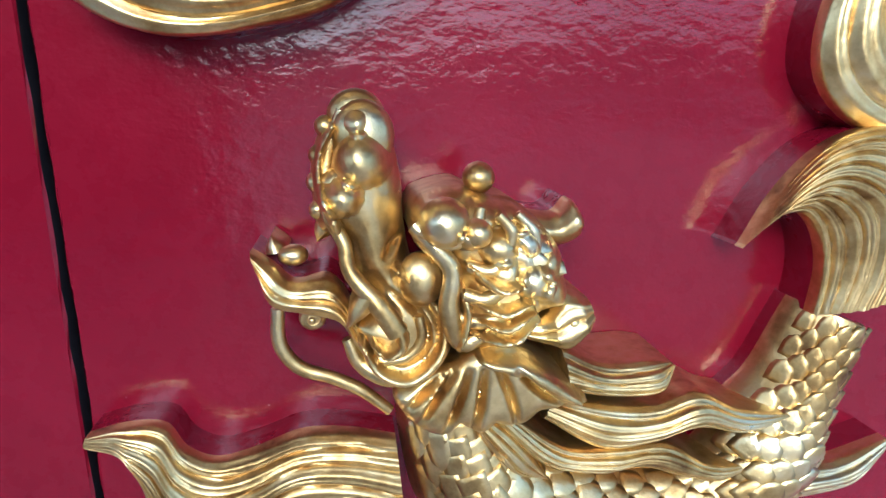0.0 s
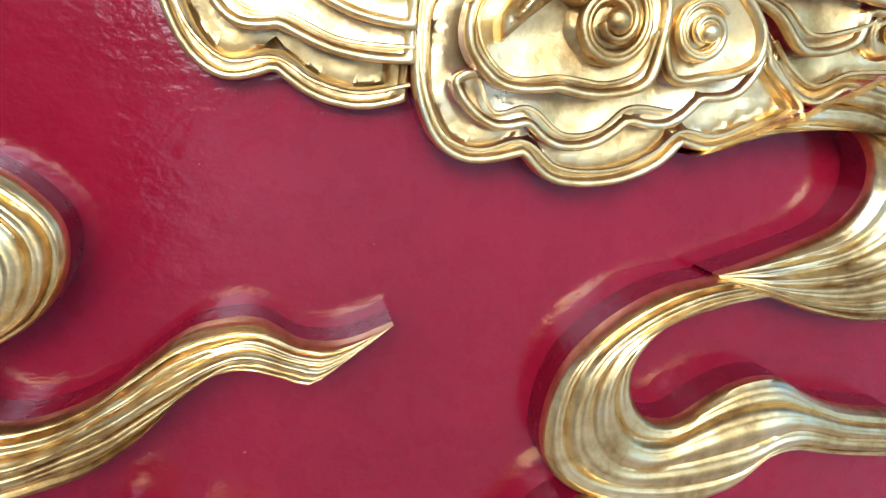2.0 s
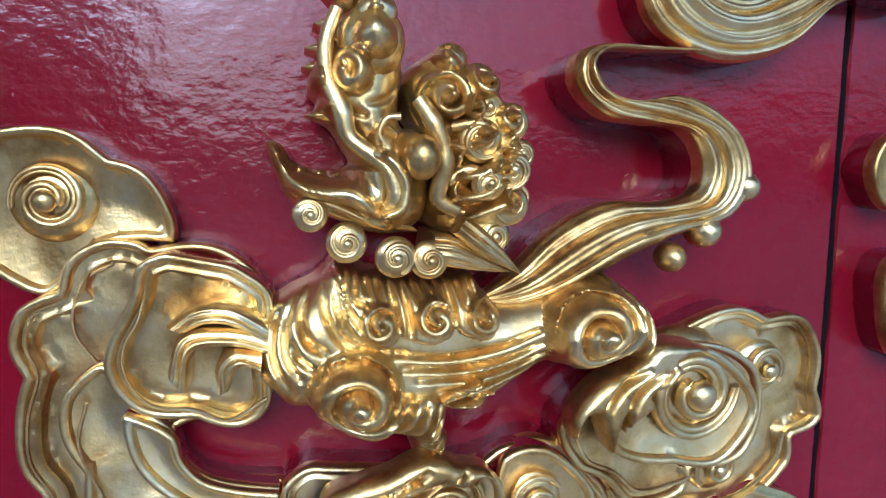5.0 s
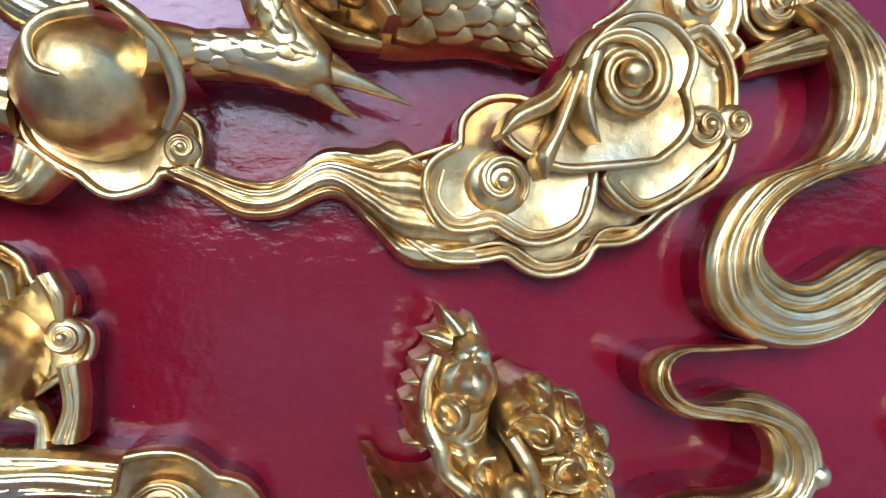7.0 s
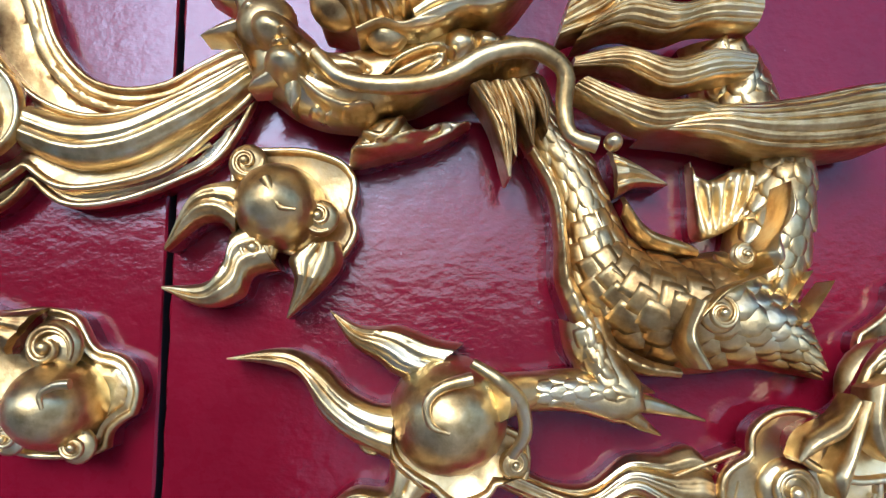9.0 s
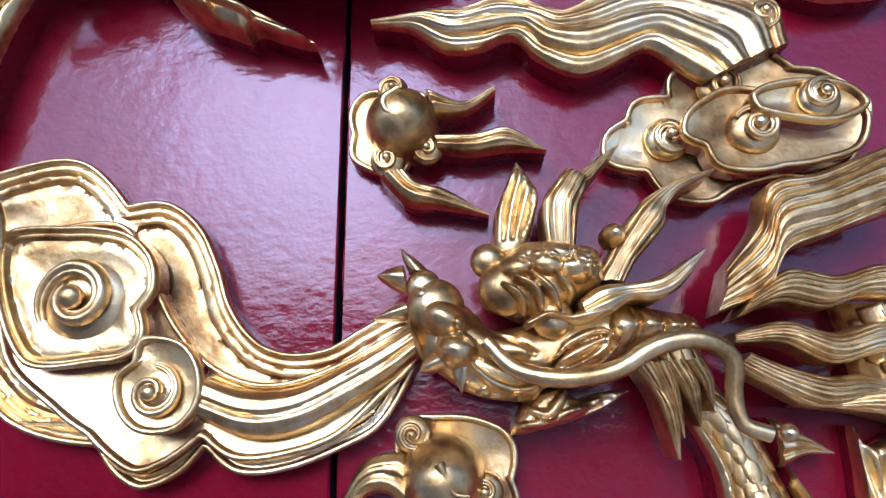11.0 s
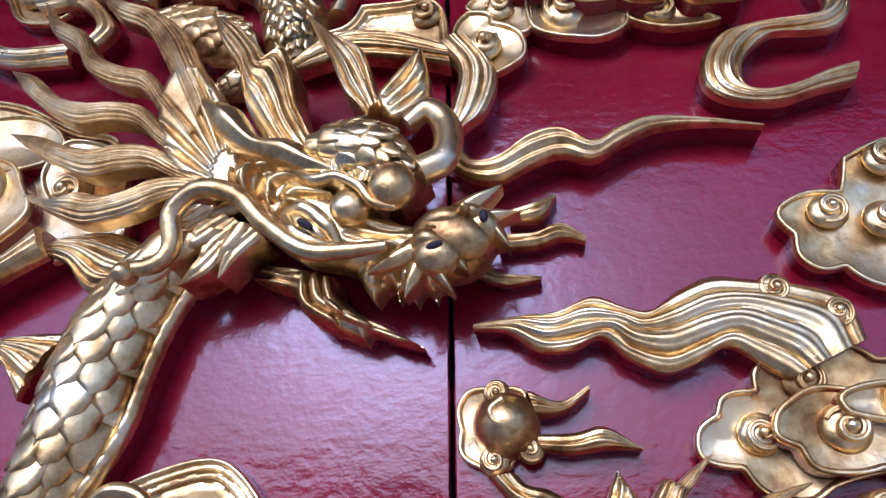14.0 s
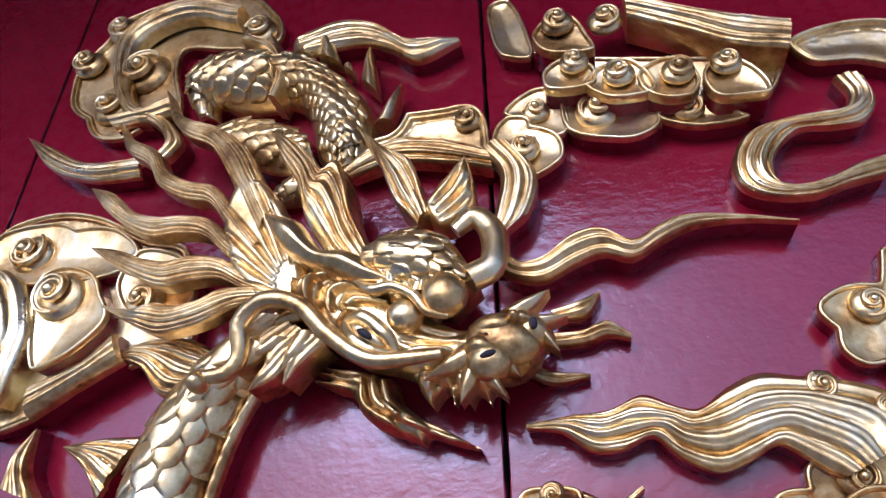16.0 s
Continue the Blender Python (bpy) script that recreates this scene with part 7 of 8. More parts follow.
ribbon("mane_lock", it, [(-0.5671, 2.5486), (-0.5276, 2.5327), (-0.4831, 2.4941), (-0.4424, 2.4791), (-0.4054, 2.4756), (-0.3619, 2.4631), (-0.3246, 2.4281), (-0.2784, 2.3857)], [(-0.5649, 2.5444), (-0.5323, 2.5051), (-0.4839, 2.4672), (-0.4449, 2.4478), (-0.4069, 2.4478), (-0.3658, 2.4371), (-0.3287, 2.4024), (-0.2825, 2.3668)], flutes=7, amp=0.0055, base=0.07, h=0.088, n=80)
ribbon("mane_lock", it, [(-0.5362, 2.4445), (-0.4905, 2.4333), (-0.4490, 2.4153), (-0.4127, 2.4066), (-0.3784, 2.4104), (-0.3359, 2.4009), (-0.2926, 2.3718), (-0.2505, 2.3464)], [(-0.5334, 2.4406), (-0.4917, 2.4099), (-0.4487, 2.3850), (-0.4096, 2.3693), (-0.3746, 2.3730), (-0.3360, 2.3716), (-0.2963, 2.3516), (-0.2502, 2.3345)], flutes=7, amp=0.0055, base=0.07, h=0.088, n=80)
ribbon("mane_lock", it, [(-0.4920, 2.3527), (-0.4494, 2.3428), (-0.4193, 2.3479), (-0.3879, 2.3407), (-0.3567, 2.3448), (-0.3258, 2.3565), (-0.2766, 2.3524), (-0.2499, 2.3418)], [(-0.4892, 2.3486), (-0.4438, 2.3225), (-0.4057, 2.3062), (-0.3702, 2.3085), (-0.3392, 2.3162), (-0.3131, 2.3274), (-0.2723, 2.3340), (-0.2500, 2.3330)], flutes=7, amp=0.0055, base=0.07, h=0.088, n=80)
ribbon("cheek_hair", it, [(-0.2409, 2.3121), (-0.2670, 2.2946), (-0.2788, 2.2703)], [(-0.2234, 2.2918), (-0.2469, 2.2776), (-0.2774, 2.2689)], flutes=3, h=0.08, base=0.04, dome=0.008, n=30)
ribbon("cheek_hair", it, [(-0.2277, 2.3016), (-0.2526, 2.2780), (-0.2635, 2.2419)], [(-0.2081, 2.2846), (-0.2329, 2.2614), (-0.2620, 2.2400)], flutes=3, h=0.08, base=0.04, dome=0.008, n=30)
ribbon("cheek_hair", it, [(-0.2119, 2.2911), (-0.2310, 2.2674), (-0.2348, 2.2314)], [(-0.1886, 2.2740), (-0.2136, 2.2529), (-0.2335, 2.2301)], flutes=3, h=0.08, base=0.04, dome=0.008, n=30)
ribbon("cheek_hair", it, [(-0.2526, 2.3194), (-0.2811, 2.3084), (-0.2999, 2.2841)], [(-0.2394, 2.3024), (-0.2632, 2.2893), (-0.2985, 2.2827)], flutes=3, h=0.08, base=0.04, dome=0.008, n=30)
ribbon("cheek_hair", it, [(-0.2406, 2.2741), (-0.2599, 2.2538), (-0.2776, 2.2265)], [(-0.2265, 2.2640), (-0.2448, 2.2379), (-0.2762, 2.2253)], flutes=3, h=0.08, base=0.04, dome=0.008, n=30)
tube("claw", it, [(-0.3569, 2.0074, 0.045, 0.0060), (-0.3290, 2.0258, 0.052, 0.0075), (-0.2969, 2.0214, 0.052, 0.0070), (-0.2776, 1.9992, 0.05, 0.0055), (-0.2740, 1.9707, 0.045, 0.0030)])

it = thing("cloud_scroll", "gilded carved ribbon with a long pointed tip", "carved scroll")
ribbon("band", it, [(0.033, 2.562), (0.066, 2.499), (0.050, 2.440), (0.020, 2.411), (0.032, 2.376), (0.062, 2.377), (0.099, 2.404), (0.133, 2.409), (0.169, 2.386), (0.197, 2.401), (0.231, 2.412), (0.286, 2.405), (0.351, 2.388)], [(-0.007, 2.550), (0.018, 2.507), (0.008, 2.446), (-0.004, 2.390), (0.020, 2.356), (0.059, 2.343), (0.100, 2.361), (0.134, 2.371), (0.165, 2.360), (0.199, 2.378), (0.240, 2.395), (0.296, 2.396), (0.351, 2.386)], flutes=3, h=0.04)

it = thing("cloud_scroll", "gilded carved cloud ribbon with two curls", "carved scroll")
ribbon("band", it, [(0.028, 2.180), (0.076, 2.186), (0.115, 2.189), (0.150, 2.202), (0.182, 2.188), (0.203, 2.184), (0.233, 2.203), (0.267, 2.216), (0.303, 2.210), (0.339, 2.204), (0.384, 2.184), (0.391, 2.144)], [(0.028, 2.175), (0.063, 2.169), (0.093, 2.148), (0.123, 2.147), (0.154, 2.158), (0.175, 2.138), (0.210, 2.121), (0.242, 2.131), (0.270, 2.144), (0.290, 2.131), (0.305, 2.119), (0.318, 2.111)], flutes=4, match=True, h=0.035)
volute("curl", it, (0.321, 2.197), 0.0163, h=0.05)
volute("curl", it, (0.370, 2.171), 0.0156, h=0.05)

it = thing("cloud", "gilded carved cloud of layered leaves and curls", "carved cloud")
plate("rim", it, [(0.287, 2.106, 1), (0.259, 2.102), (0.249, 2.084, 1), (0.230, 2.069), (0.230, 2.044), (0.264, 2.034, 1), (0.280, 2.012), (0.315, 2.005), (0.340, 2.018), (0.378, 2.027), (0.422, 2.026), (0.461, 2.092), (0.427, 2.125), (0.400, 2.131, 1), (0.370, 2.151), (0.340, 2.147), (0.316, 2.134, 1), (0.292, 2.127)], h=0.025)
volute("curl", it, (0.285, 2.065), 0.018, h=0.04)
volute("curl", it, (0.334, 2.112), 0.0182, h=0.04)
plate("leaf", it, [(0.311, 2.093, 1), (0.294, 2.078), (0.291, 2.059), (0.308, 2.049, 1), (0.318, 2.030), (0.348, 2.025), (0.371, 2.029, 1), (0.401, 2.033), (0.435, 2.046), (0.444, 2.079), (0.411, 2.090), (0.354, 2.101, 1), (0.331, 2.102)], h=0.045, base=0.025)
volute("curl", it, (0.351, 2.065), 0.0205, h=0.058)
plate("leaf", it, [(0.345, 2.089), (0.359, 2.098), (0.391, 2.102), (0.425, 2.096), (0.438, 2.077), (0.408, 2.063), (0.374, 2.067), (0.349, 2.074, 1)], h=0.057, base=0.035)
volute("curl", it, (0.398, 2.084), 0.0157, h=0.07)

it = thing("flaming_pearl", "small gilded carved flaming pearl beside a board joint", "carved pearl", "flaming pearls")
ribbon("flame", it, [(0.077, 2.112), (0.108, 2.100), (0.136, 2.114)], [(0.086, 2.085), (0.112, 2.089), (0.138, 2.109)], flutes=2, h=0.03)
ribbon("flame", it, [(0.084, 2.069), (0.121, 2.070), (0.147, 2.075), (0.180, 2.054)], [(0.089, 2.054), (0.114, 2.050), (0.150, 2.054), (0.180, 2.053)], flutes=2, h=0.03)
plate("leaf", it, [(0.016, 2.115), (0.007, 2.098), (0.010, 2.077, 1), (0.009, 2.056), (0.020, 2.045, 1), (0.057, 2.039), (0.077, 2.112), (0.033, 2.120)], h=0.02)
lump("pearl", it, (0.056, 2.080), 0.033, out=0.045, h=0.02)
hook("comma", it, [(0.063, 2.077), (0.048, 2.077), (0.044, 2.088), (0.056, 2.097)], 0.0041, 0.062)
volute("curl", it, (0.049, 2.108), 0.012, h=0.05)
volute("curl", it, (0.044, 2.047), 0.0137, h=0.04)
volute("curl", it, (0.078, 2.056), 0.0125, h=0.04)
ribbon("flame", it, [(0.063, 2.035), (0.073, 2.025), (0.093, 2.020), (0.130, 1.997)], [(0.038, 2.031), (0.063, 2.006), (0.092, 2.003), (0.130, 1.996)], flutes=2, h=0.03)

it = thing("cloud", "gilded carved cloud cluster of many small curls", "carved cloud")
plate("rim", it, [(0.117, 2.657), (0.117, 2.579), (0.166, 2.559), (0.232, 2.565), (0.253, 2.561, 1), (0.307, 2.555), (0.343, 2.562), (0.378, 2.594), (0.396, 2.636), (0.346, 2.664), (0.275, 2.681), (0.201, 2.699), (0.123, 2.712), (0.088, 2.686)], h=0.025)
plate("leaf", it, [(0.117, 2.647, 1), (0.106, 2.613), (0.116, 2.570), (0.165, 2.548, 1), (0.200, 2.544), (0.231, 2.562), (0.231, 2.601), (0.177, 2.634)], h=0.035)
volute("curl", it, (0.154, 2.603), 0.0274, h=0.05)
plate("leaf", it, [(0.229, 2.572), (0.245, 2.598), (0.293, 2.593), (0.328, 2.561), (0.339, 2.551), (0.304, 2.545, 1), (0.264, 2.550)], h=0.035)
volute("curl", it, (0.270, 2.581), 0.0188, h=0.05)
plate("leaf", it, [(0.028, 2.624), (0.046, 2.647), (0.079, 2.662), (0.106, 2.650, 1), (0.116, 2.605), (0.109, 2.572), (0.079, 2.573), (0.051, 2.604)], h=0.03)
volute("curl", it, (0.072, 2.620), 0.0183, h=0.045)
plate("leaf", it, [(0.015, 2.595), (0.032, 2.613, 1), (0.059, 2.607), (0.065, 2.590, 1), (0.098, 2.569), (0.104, 2.534), (0.085, 2.514, 1), (0.051, 2.501), (0.030, 2.514), (0.024, 2.554, 1), (0.010, 2.566)], h=0.035)
volute("curl", it, (0.051, 2.551), 0.0208, h=0.055)
plate("leaf", it, [(0.016, 2.854), (0.050, 2.858), (0.078, 2.748), (0.072, 2.724), (0.031, 2.738, 1), (0.018, 2.776)], h=0.03)
plate("leaf", it, [(0.142, 2.623), (0.164, 2.649), (0.202, 2.656), (0.226, 2.624), (0.228, 2.593), (0.185, 2.588), (0.158, 2.599)], h=0.065, base=0.015)
volute("curl", it, (0.187, 2.628), 0.0196, h=0.085)
plate("leaf", it, [(0.212, 2.627), (0.244, 2.646), (0.271, 2.639), (0.285, 2.600), (0.272, 2.574, 1), (0.239, 2.576), (0.214, 2.596)], h=0.065, base=0.015)
volute("curl", it, (0.260, 2.616), 0.02, h=0.085)
plate("leaf", it, [(0.290, 2.609), (0.319, 2.633), (0.353, 2.604), (0.363, 2.563), (0.336, 2.560), (0.298, 2.568)], h=0.065, base=0.015)
volute("curl", it, (0.319, 2.617), 0.018, h=0.085)
plate("leaf", it, [(0.089, 2.656), (0.122, 2.676), (0.157, 2.651), (0.153, 2.620), (0.094, 2.623)], h=0.065, base=0.015)
volute("curl", it, (0.132, 2.662), 0.0184, h=0.085)
plate("leaf", it, [(0.079, 2.726), (0.098, 2.757), (0.138, 2.758), (0.157, 2.712), (0.161, 2.683), (0.100, 2.692)], h=0.065, base=0.015)
volute("curl", it, (0.117, 2.746), 0.0218, h=0.085)
volute("curl", it, (0.185, 2.751), 0.024, h=0.07)
ribbon("wisp", it, [(0.213, 2.786), (0.283, 2.742), (0.349, 2.706), (0.412, 2.678)], [(0.214, 2.737), (0.288, 2.689), (0.337, 2.651), (0.399, 2.628)], flutes=6, h=0.06, base=0.015)

it = thing("cloud", "gilded carved cloud edge below the ceiling", "carved cloud")
plate("rim", it, [(0.417, 2.673), (0.471, 2.692), (0.536, 2.685), (0.561, 2.657), (0.541, 2.600), (0.484, 2.622), (0.434, 2.632)], h=0.03, lines=(0.0095,))

it = thing("cloud", "gilded carved cloud with curls round scaly coils", "carved cloud")
plate("rim", it, [(-0.749, 2.842), (-0.750, 2.899), (-0.711, 2.964), (-0.699, 3.008, 1), (-0.667, 3.023), (-0.587, 3.041), (-0.445, 3.032), (-0.352, 2.929), (-0.350, 2.871), (-0.440, 2.873), (-0.531, 2.896), (-0.537, 2.848), (-0.509, 2.750), (-0.524, 2.722), (-0.575, 2.720, 1), (-0.612, 2.703), (-0.664, 2.717), (-0.695, 2.763, 1), (-0.735, 2.798)], h=0.025, lines=(0.0095,))
volute("curl", it, (-0.602, 2.856), 0.0423, h=0.05)
volute("curl", it, (-0.647, 2.779), 0.0325, h=0.05)
volute("curl", it, (-0.727, 2.901), 0.0279, h=0.05)
volute("curl", it, (-0.675, 2.978), 0.0282, h=0.05)
volute("curl", it, (-0.386, 2.901), 0.0285, h=0.05)
ribbon("band", it, [(-0.523, 2.765), (-0.572, 2.750), (-0.610, 2.810), (-0.617, 2.925), (-0.535, 2.963), (-0.426, 2.919)], [(-0.498, 2.723), (-0.575, 2.720), (-0.645, 2.818), (-0.666, 2.952), (-0.558, 3.017), (-0.422, 2.963)], flutes=3, h=0.035, base=0.02)
ribbon("band", it, [(-0.616, 2.716), (-0.553, 2.715), (-0.510, 2.665), (-0.530, 2.624)], [(-0.635, 2.744), (-0.549, 2.739), (-0.479, 2.660), (-0.512, 2.610)], flutes=3, h=0.035)

it = thing("dragon_coils", "gilded carved dragon coils with overlapping scales and spines", "carving")
edge_a, edge_b = [(-0.465, 2.710), (-0.499, 2.786), (-0.464, 2.833), (-0.392, 2.837), (-0.338, 2.820)], [(-0.429, 2.702), (-0.430, 2.733), (-0.402, 2.714), (-0.356, 2.705), (-0.313, 2.702)]
body = ribbon("coil", it, edge_a, edge_b, h=0.022, dome=0.058, flutes=0)
scales(body, edge_a, edge_b, 0.022, 0.058, 9, 5, cover=(0.06, 0.94), size=1.0)
edge_a, edge_b = [(-0.340, 2.834), (-0.266, 2.796), (-0.199, 2.724), (-0.158, 2.630), (-0.176, 2.571)], [(-0.319, 2.715), (-0.279, 2.689), (-0.260, 2.639), (-0.251, 2.595), (-0.221, 2.553)]
body = ribbon("coil", it, edge_a, edge_b, h=0.0193, dome=0.0607, flutes=0)
scales(body, edge_a, edge_b, 0.0193, 0.0607, 13, 6, cover=(0.06, 0.94), size=1.0)
ribbon("collar", it, [(-0.392, 2.837), (-0.347, 2.809), (-0.322, 2.752), (-0.327, 2.701)], [(-0.363, 2.836), (-0.317, 2.798), (-0.301, 2.741), (-0.312, 2.693)], flutes=2, h=0.06, base=0.015)
edge_a, edge_b = [(-0.430, 2.682), (-0.378, 2.692), (-0.309, 2.668), (-0.260, 2.623)], [(-0.394, 2.616), (-0.343, 2.588), (-0.297, 2.572), (-0.253, 2.590)]
body = ribbon("paw", it, edge_a, edge_b, h=0.03, dome=0.025, flutes=0)
scales(body, edge_a, edge_b, 0.03, 0.025, 7, 4, cover=(0.06, 0.94), size=1.0)
edge_a, edge_b = [(-0.323, 2.541), (-0.288, 2.570), (-0.249, 2.571)], [(-0.307, 2.521), (-0.273, 2.520), (-0.240, 2.532)]
body = ribbon("coil", it, edge_a, edge_b, h=0.0165, dome=0.0385, flutes=0)
scales(body, edge_a, edge_b, 0.0165, 0.0385, 5, 3, cover=(0.06, 0.94), size=1.0)
ribbon("spine", it, [(-0.267, 2.804), (-0.267, 2.837), (-0.259, 2.867)], [(-0.226, 2.776), (-0.238, 2.818), (-0.259, 2.867)], h=0.035, base=0.015, flutes=1, dome=0.008, n=16, amp=0.002)
ribbon("spine", it, [(-0.187, 2.730), (-0.185, 2.770), (-0.177, 2.805)], [(-0.160, 2.697), (-0.166, 2.746), (-0.177, 2.805)], h=0.035, base=0.015, flutes=1, dome=0.008, n=16, amp=0.002)
ribbon("spine", it, [(-0.162, 2.633), (-0.145, 2.671), (-0.122, 2.711)], [(-0.137, 2.639), (-0.127, 2.675), (-0.122, 2.711)], h=0.035, base=0.015, flutes=1, dome=0.008, n=16, amp=0.002)
ribbon("spine", it, [(-0.310, 2.817), (-0.312, 2.837), (-0.308, 2.855)], [(-0.281, 2.808), (-0.291, 2.830), (-0.308, 2.855)], h=0.035, base=0.015, flutes=1, dome=0.008, n=16, amp=0.002)
ribbon("spine", it, [(-0.354, 2.829), (-0.360, 2.857), (-0.359, 2.882)], [(-0.321, 2.812), (-0.336, 2.844), (-0.359, 2.882)], h=0.035, base=0.015, flutes=1, dome=0.008, n=16, amp=0.002)
ribbon("spine", it, [(-0.221, 2.765), (-0.217, 2.770), (-0.208, 2.772)], [(-0.199, 2.745), (-0.202, 2.757), (-0.208, 2.772)], h=0.035, base=0.015, flutes=1, dome=0.008, n=16, amp=0.002)
ribbon("spine", it, [(-0.406, 2.846), (-0.410, 2.862), (-0.409, 2.877)], [(-0.379, 2.840), (-0.391, 2.858), (-0.409, 2.877)], h=0.035, base=0.015, flutes=1, dome=0.008, n=16, amp=0.002)

it = thing("cloud", "gilded carved cloud band bending over a dragon crown", "carved cloud")
plate("rim", it, [(-0.209, 2.554, 1), (-0.178, 2.607), (-0.136, 2.620), (-0.116, 2.654, 1), (-0.078, 2.652), (-0.052, 2.652, 1), (-0.019, 2.650), (0.000, 2.625), (0.006, 2.577), (0.009, 2.526), (-0.054, 2.542), (-0.126, 2.560), (-0.167, 2.557)], h=0.03, lines=(0.011,))
volute("curl", it, (-0.024, 2.624), 0.0193, h=0.045)
ribbon("band", it, [(-0.204, 2.555), (-0.152, 2.595), (-0.077, 2.593), (0.006, 2.555)], [(-0.191, 2.541), (-0.126, 2.555), (-0.054, 2.541), (0.008, 2.521)], flutes=4, h=0.036, base=0.02)

it = thing("cloud", "gilded carved scalloped cloud leaf with curls", "carved cloud")
plate("rim", it, [(0.423, 2.345, 1), (0.415, 2.318), (0.410, 2.306, 1), (0.378, 2.308), (0.349, 2.294), (0.344, 2.279), (0.356, 2.259, 1), (0.355, 2.234), (0.372, 2.218), (0.395, 2.220, 1), (0.414, 2.201), (0.445, 2.193), (0.503, 2.208), (0.541, 2.354), (0.481, 2.367)], h=0.03)
volute("curl", it, (0.395, 2.284), 0.0185, h=0.045)
volute("curl", it, (0.443, 2.268), 0.019, h=0.05)
volute("curl", it, (0.461, 2.338), 0.0186, h=0.05)

it = thing("cloud_scroll", "gilded carved ribbon curling back below a cloud", "carved scroll")
ribbon("band", it, [(0.448, 2.593), (0.456, 2.562), (0.443, 2.541), (0.410, 2.539), (0.371, 2.537), (0.327, 2.523), (0.302, 2.483), (0.304, 2.448), (0.330, 2.428), (0.377, 2.420), (0.416, 2.430), (0.459, 2.438)], [(0.482, 2.585), (0.483, 2.547), (0.462, 2.519), (0.429, 2.516), (0.392, 2.519), (0.369, 2.506), (0.349, 2.479), (0.348, 2.449), (0.370, 2.437), (0.409, 2.447), (0.437, 2.459), (0.468, 2.466)], flutes=4, h=0.03)

it = thing("cloud_scroll", "gilded carved flame ribbon beside scaly coils", "carved scroll")
ribbon("band", it, [(-0.307, 2.857), (-0.238, 2.881), (-0.177, 2.862), (-0.118, 2.809), (-0.035, 2.790)], [(-0.292, 2.813), (-0.194, 2.815), (-0.145, 2.790), (-0.098, 2.754), (-0.031, 2.781)], flutes=3, h=0.03)

it = thing("cloud_scroll", "gilded carved pointed ribbon over red boards", "carved scroll")
ribbon("band", it, [(-0.796, 2.737), (-0.725, 2.696), (-0.647, 2.652), (-0.542, 2.645)], [(-0.796, 2.737), (-0.722, 2.654), (-0.635, 2.614), (-0.542, 2.606)], flutes=4, h=0.03)

it = thing("cloud", "gilded carved cloud behind a dragon mane", "carved cloud")
plate("rim", it, [(-0.770, 2.529), (-0.700, 2.561), (-0.604, 2.546), (-0.503, 2.491), (-0.433, 2.463), (-0.395, 2.321), (-0.462, 2.296), (-0.562, 2.267), (-0.600, 2.233), (-0.691, 2.224)], lines=(0.0095,), h=0.03)
plate("leaf", it, [(-0.653, 2.401), (-0.652, 2.437), (-0.620, 2.451), (-0.569, 2.435), (-0.543, 2.397, 1), (-0.524, 2.360), (-0.545, 2.330), (-0.587, 2.302), (-0.620, 2.297)], h=0.045, base=0.02)
volute("curl", it, (-0.613, 2.405), 0.0358, h=0.065)
plate("leaf", it, [(-0.781, 2.492), (-0.756, 2.529), (-0.668, 2.536), (-0.623, 2.519, 1), (-0.553, 2.509), (-0.504, 2.464), (-0.531, 2.431), (-0.659, 2.428), (-0.764, 2.451)], h=0.04, base=0.02)
volute("curl", it, (-0.695, 2.488), 0.0328, h=0.055)
plate("leaf", it, [(-0.504, 2.464), (-0.449, 2.456), (-0.407, 2.424), (-0.398, 2.380, 1), (-0.424, 2.350), (-0.484, 2.356), (-0.526, 2.412)], h=0.04, base=0.02)
volute("curl", it, (-0.479, 2.385), 0.0263, h=0.055)
ribbon("petal", it, [(-0.499, 2.333), (-0.534, 2.297), (-0.602, 2.273)], [(-0.479, 2.292), (-0.539, 2.259), (-0.593, 2.226)], flutes=2, h=0.045)
ribbon("petal", it, [(-0.741, 2.467), (-0.678, 2.431), (-0.637, 2.356), (-0.638, 2.299), (-0.643, 2.246)], [(-0.794, 2.474), (-0.751, 2.421), (-0.714, 2.355), (-0.711, 2.305), (-0.696, 2.250)], flutes=3, h=0.05, base=0.005)

it = thing("flaming_pearl", "gilded carved flaming pearl with curled leaves", "carved pearl", "flaming pearls")
plate("leaf", it, [(-0.129, 1.709), (-0.104, 1.713), (-0.076, 1.715), (-0.055, 1.709), (-0.042, 1.689), (-0.036, 1.684, 1), (-0.017, 1.677), (-0.007, 1.657), (-0.010, 1.637, 1), (-0.025, 1.626), (-0.027, 1.614, 1), (-0.048, 1.607), (-0.096, 1.611), (-0.122, 1.634), (-0.149, 1.673)], h=0.025, lines=(0.01,))
lump("pearl", it, (-0.063, 1.645), 0.0328, out=0.05, h=0.02)
volute("curl", it, (-0.066, 1.686), 0.0186, h=0.05)
volute("curl", it, (-0.091, 1.624), 0.0119, h=0.045)
volute("curl", it, (-0.043, 1.618), 0.0119, h=0.045)
hook("comma", it, [(-0.049, 1.647), (-0.051, 1.656), (-0.042, 1.662), (-0.032, 1.663)], 0.0037, 0.07)
ribbon("flame", it, [(-0.168, 1.737), (-0.138, 1.724), (-0.107, 1.712), (-0.074, 1.714)], [(-0.168, 1.736), (-0.145, 1.716), (-0.123, 1.699), (-0.100, 1.681)], flutes=2, h=0.03)

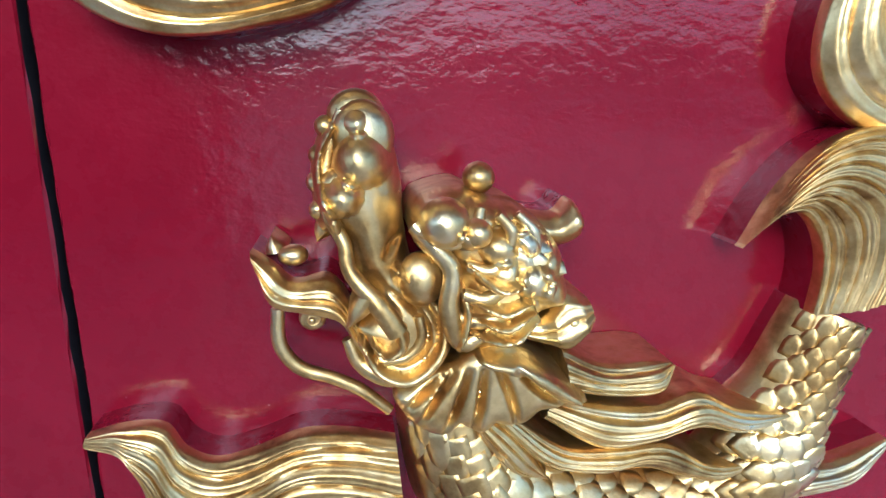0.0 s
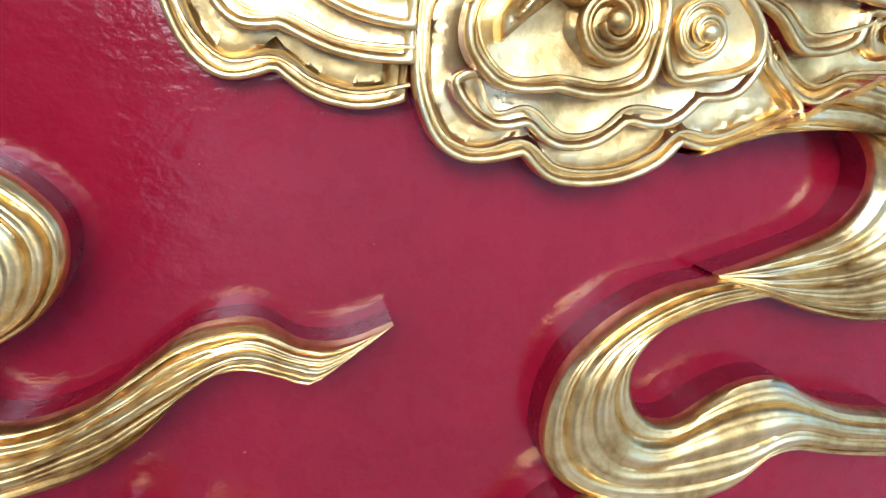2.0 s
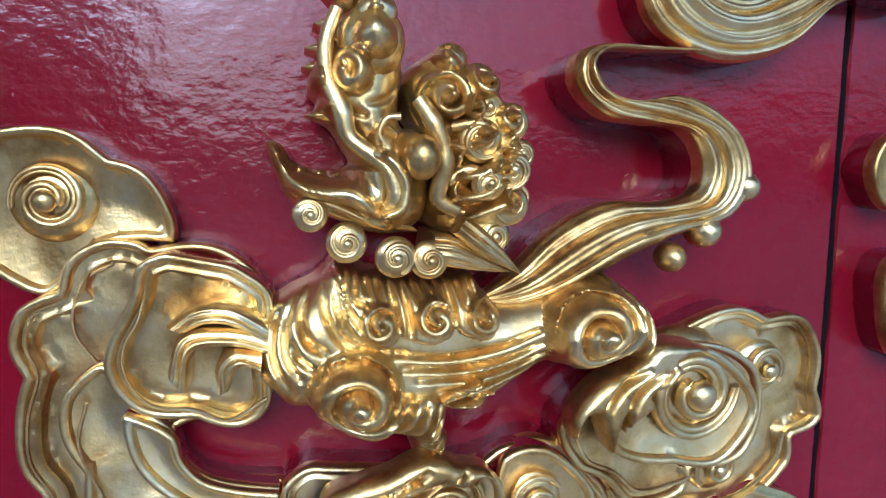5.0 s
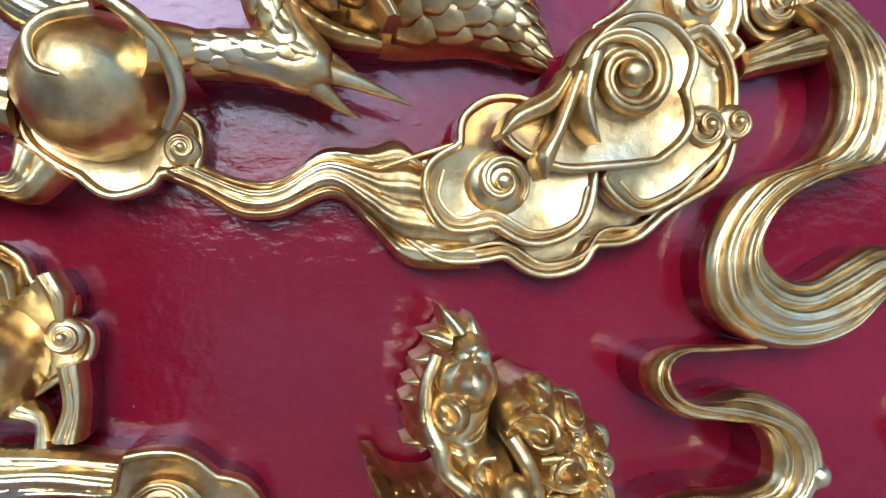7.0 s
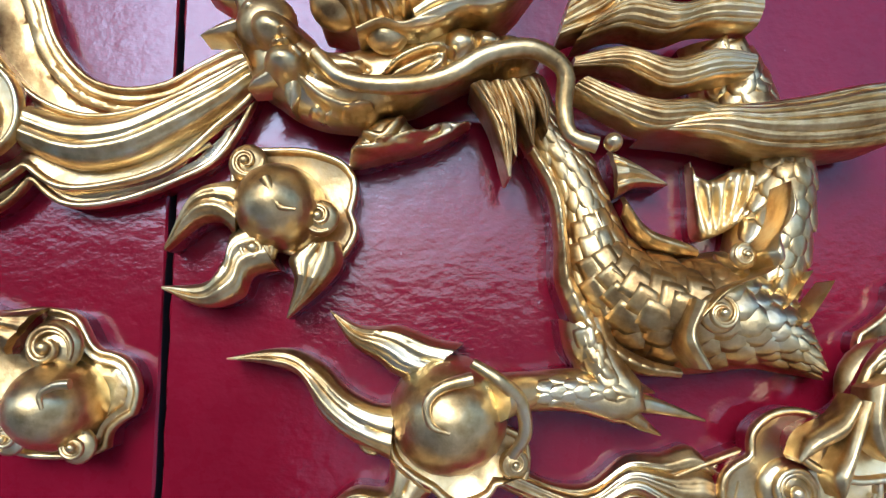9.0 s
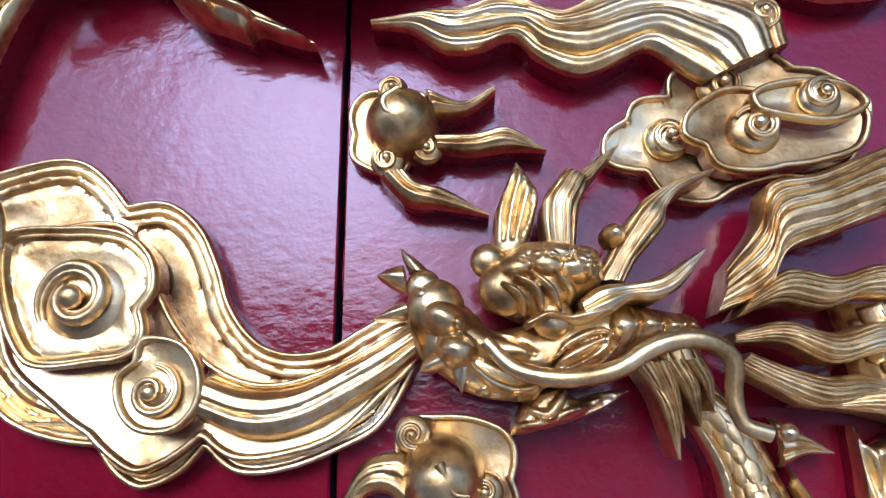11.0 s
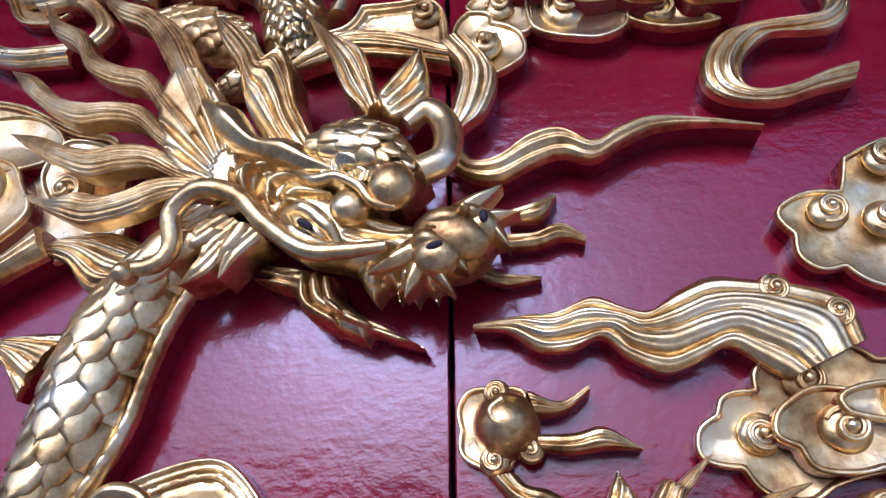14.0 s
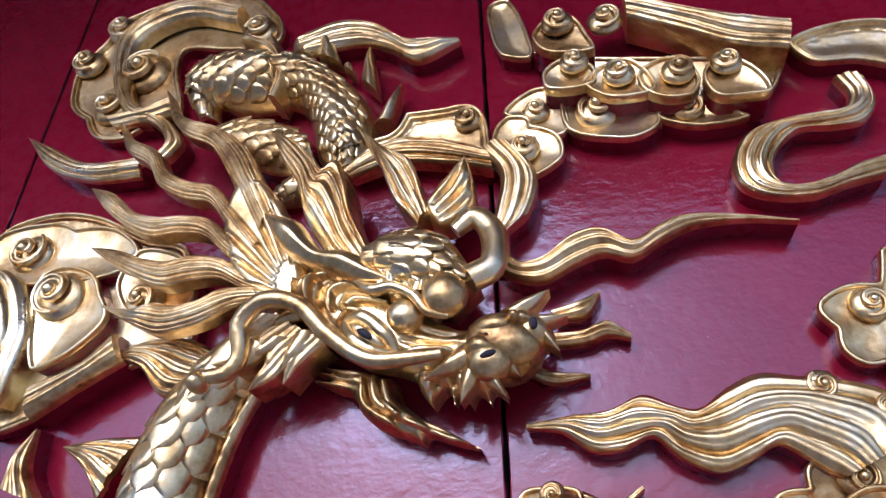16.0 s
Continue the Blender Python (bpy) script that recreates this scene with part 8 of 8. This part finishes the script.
it = thing("flaming_pearl", "gilded carved flaming pearl over a cloud", "carved pearl", "flaming pearls")
ribbon("flame", it, [(0.015, 1.524), (0.041, 1.532), (0.070, 1.529), (0.095, 1.542), (0.117, 1.547)], [(0.015, 1.522), (0.041, 1.524), (0.067, 1.518), (0.089, 1.511), (0.104, 1.499)], flutes=2, h=0.03)
plate("leaf", it, [(0.059, 1.522, 1), (0.078, 1.532), (0.097, 1.543), (0.126, 1.550), (0.146, 1.537, 1), (0.159, 1.547), (0.176, 1.537), (0.181, 1.524), (0.183, 1.528, 1), (0.200, 1.522), (0.204, 1.505), (0.200, 1.502, 1), (0.213, 1.494), (0.211, 1.476), (0.194, 1.463), (0.161, 1.447), (0.112, 1.456), (0.114, 1.511), (0.097, 1.524), (0.078, 1.516)], h=0.024)
lump("pearl", it, (0.153, 1.476), 0.0348, out=0.05, h=0.022)
volute("curl", it, (0.156, 1.519), 0.0114, h=0.05)
volute("curl", it, (0.200, 1.492), 0.0103, h=0.04)
hook("comma", it, [(0.161, 1.497), (0.153, 1.501), (0.153, 1.512), (0.160, 1.521)], 0.0039, 0.072)
ribbon("band", it, [(0.097, 1.532), (0.126, 1.545), (0.152, 1.542), (0.173, 1.533), (0.176, 1.516)], [(0.091, 1.527), (0.123, 1.534), (0.149, 1.534), (0.166, 1.526), (0.170, 1.512)], flutes=1, h=0.03, base=0.02)
ribbon("flame", it, [(0.210, 1.477), (0.212, 1.457), (0.210, 1.431)], [(0.195, 1.474), (0.198, 1.451), (0.192, 1.432)], flutes=2, h=0.03)
ribbon("flame", it, [(0.196, 1.530), (0.203, 1.516), (0.201, 1.500)], [(0.184, 1.526), (0.191, 1.513), (0.195, 1.500)], flutes=2, h=0.03)
ribbon("flame", it, [(0.193, 1.428), (0.189, 1.448), (0.177, 1.457)], [(0.183, 1.429), (0.183, 1.442), (0.171, 1.446)], flutes=2, h=0.03)

it = thing("cloud_scroll", "gilded carved cloud band of parallel flutes", "carved scroll")
ribbon("band", it, [(0.142, 1.430), (0.165, 1.430), (0.195, 1.428), (0.231, 1.421)], [(0.142, 1.399), (0.165, 1.399), (0.194, 1.399), (0.225, 1.396)], flutes=3, h=0.03)

it = thing("cloud", "gilded carved cloud lobes with curls behind a dragon foot", "carved cloud")
plate("rim", it, [(0.526, 1.679), (0.528, 1.695, 1), (0.554, 1.714), (0.559, 1.729, 1), (0.580, 1.742), (0.611, 1.745), (0.633, 1.737), (0.642, 1.715), (0.637, 1.694, 1), (0.645, 1.682), (0.623, 1.669), (0.601, 1.681), (0.557, 1.672)], h=0.02)
volute("curl", it, (0.606, 1.717), 0.02, h=0.034)
volute("curl", it, (0.628, 1.628), 0.0125, h=0.04)
plate("leaf", it, [(0.640, 1.731), (0.647, 1.744), (0.675, 1.749), (0.702, 1.738), (0.706, 1.708), (0.687, 1.691), (0.655, 1.690), (0.641, 1.702, 1)], h=0.022)
volute("curl", it, (0.664, 1.714), 0.0165, h=0.036)
ribbon("tail", it, [(0.641, 1.681), (0.659, 1.689), (0.692, 1.703), (0.738, 1.709)], [(0.636, 1.660), (0.654, 1.665), (0.691, 1.673), (0.737, 1.683)], flutes=3, h=0.02)

it = thing("cloud", "gilded carved cloud leaf past a board joint", "carved cloud")
plate("leaf", it, [(0.803, 1.393), (0.814, 1.419), (0.843, 1.423), (0.867, 1.391), (0.847, 1.369), (0.820, 1.366)], h=0.03)
plate("leaf", it, [(0.822, 1.308), (0.833, 1.330), (0.872, 1.327), (0.879, 1.247), (0.838, 1.251)], h=0.03)
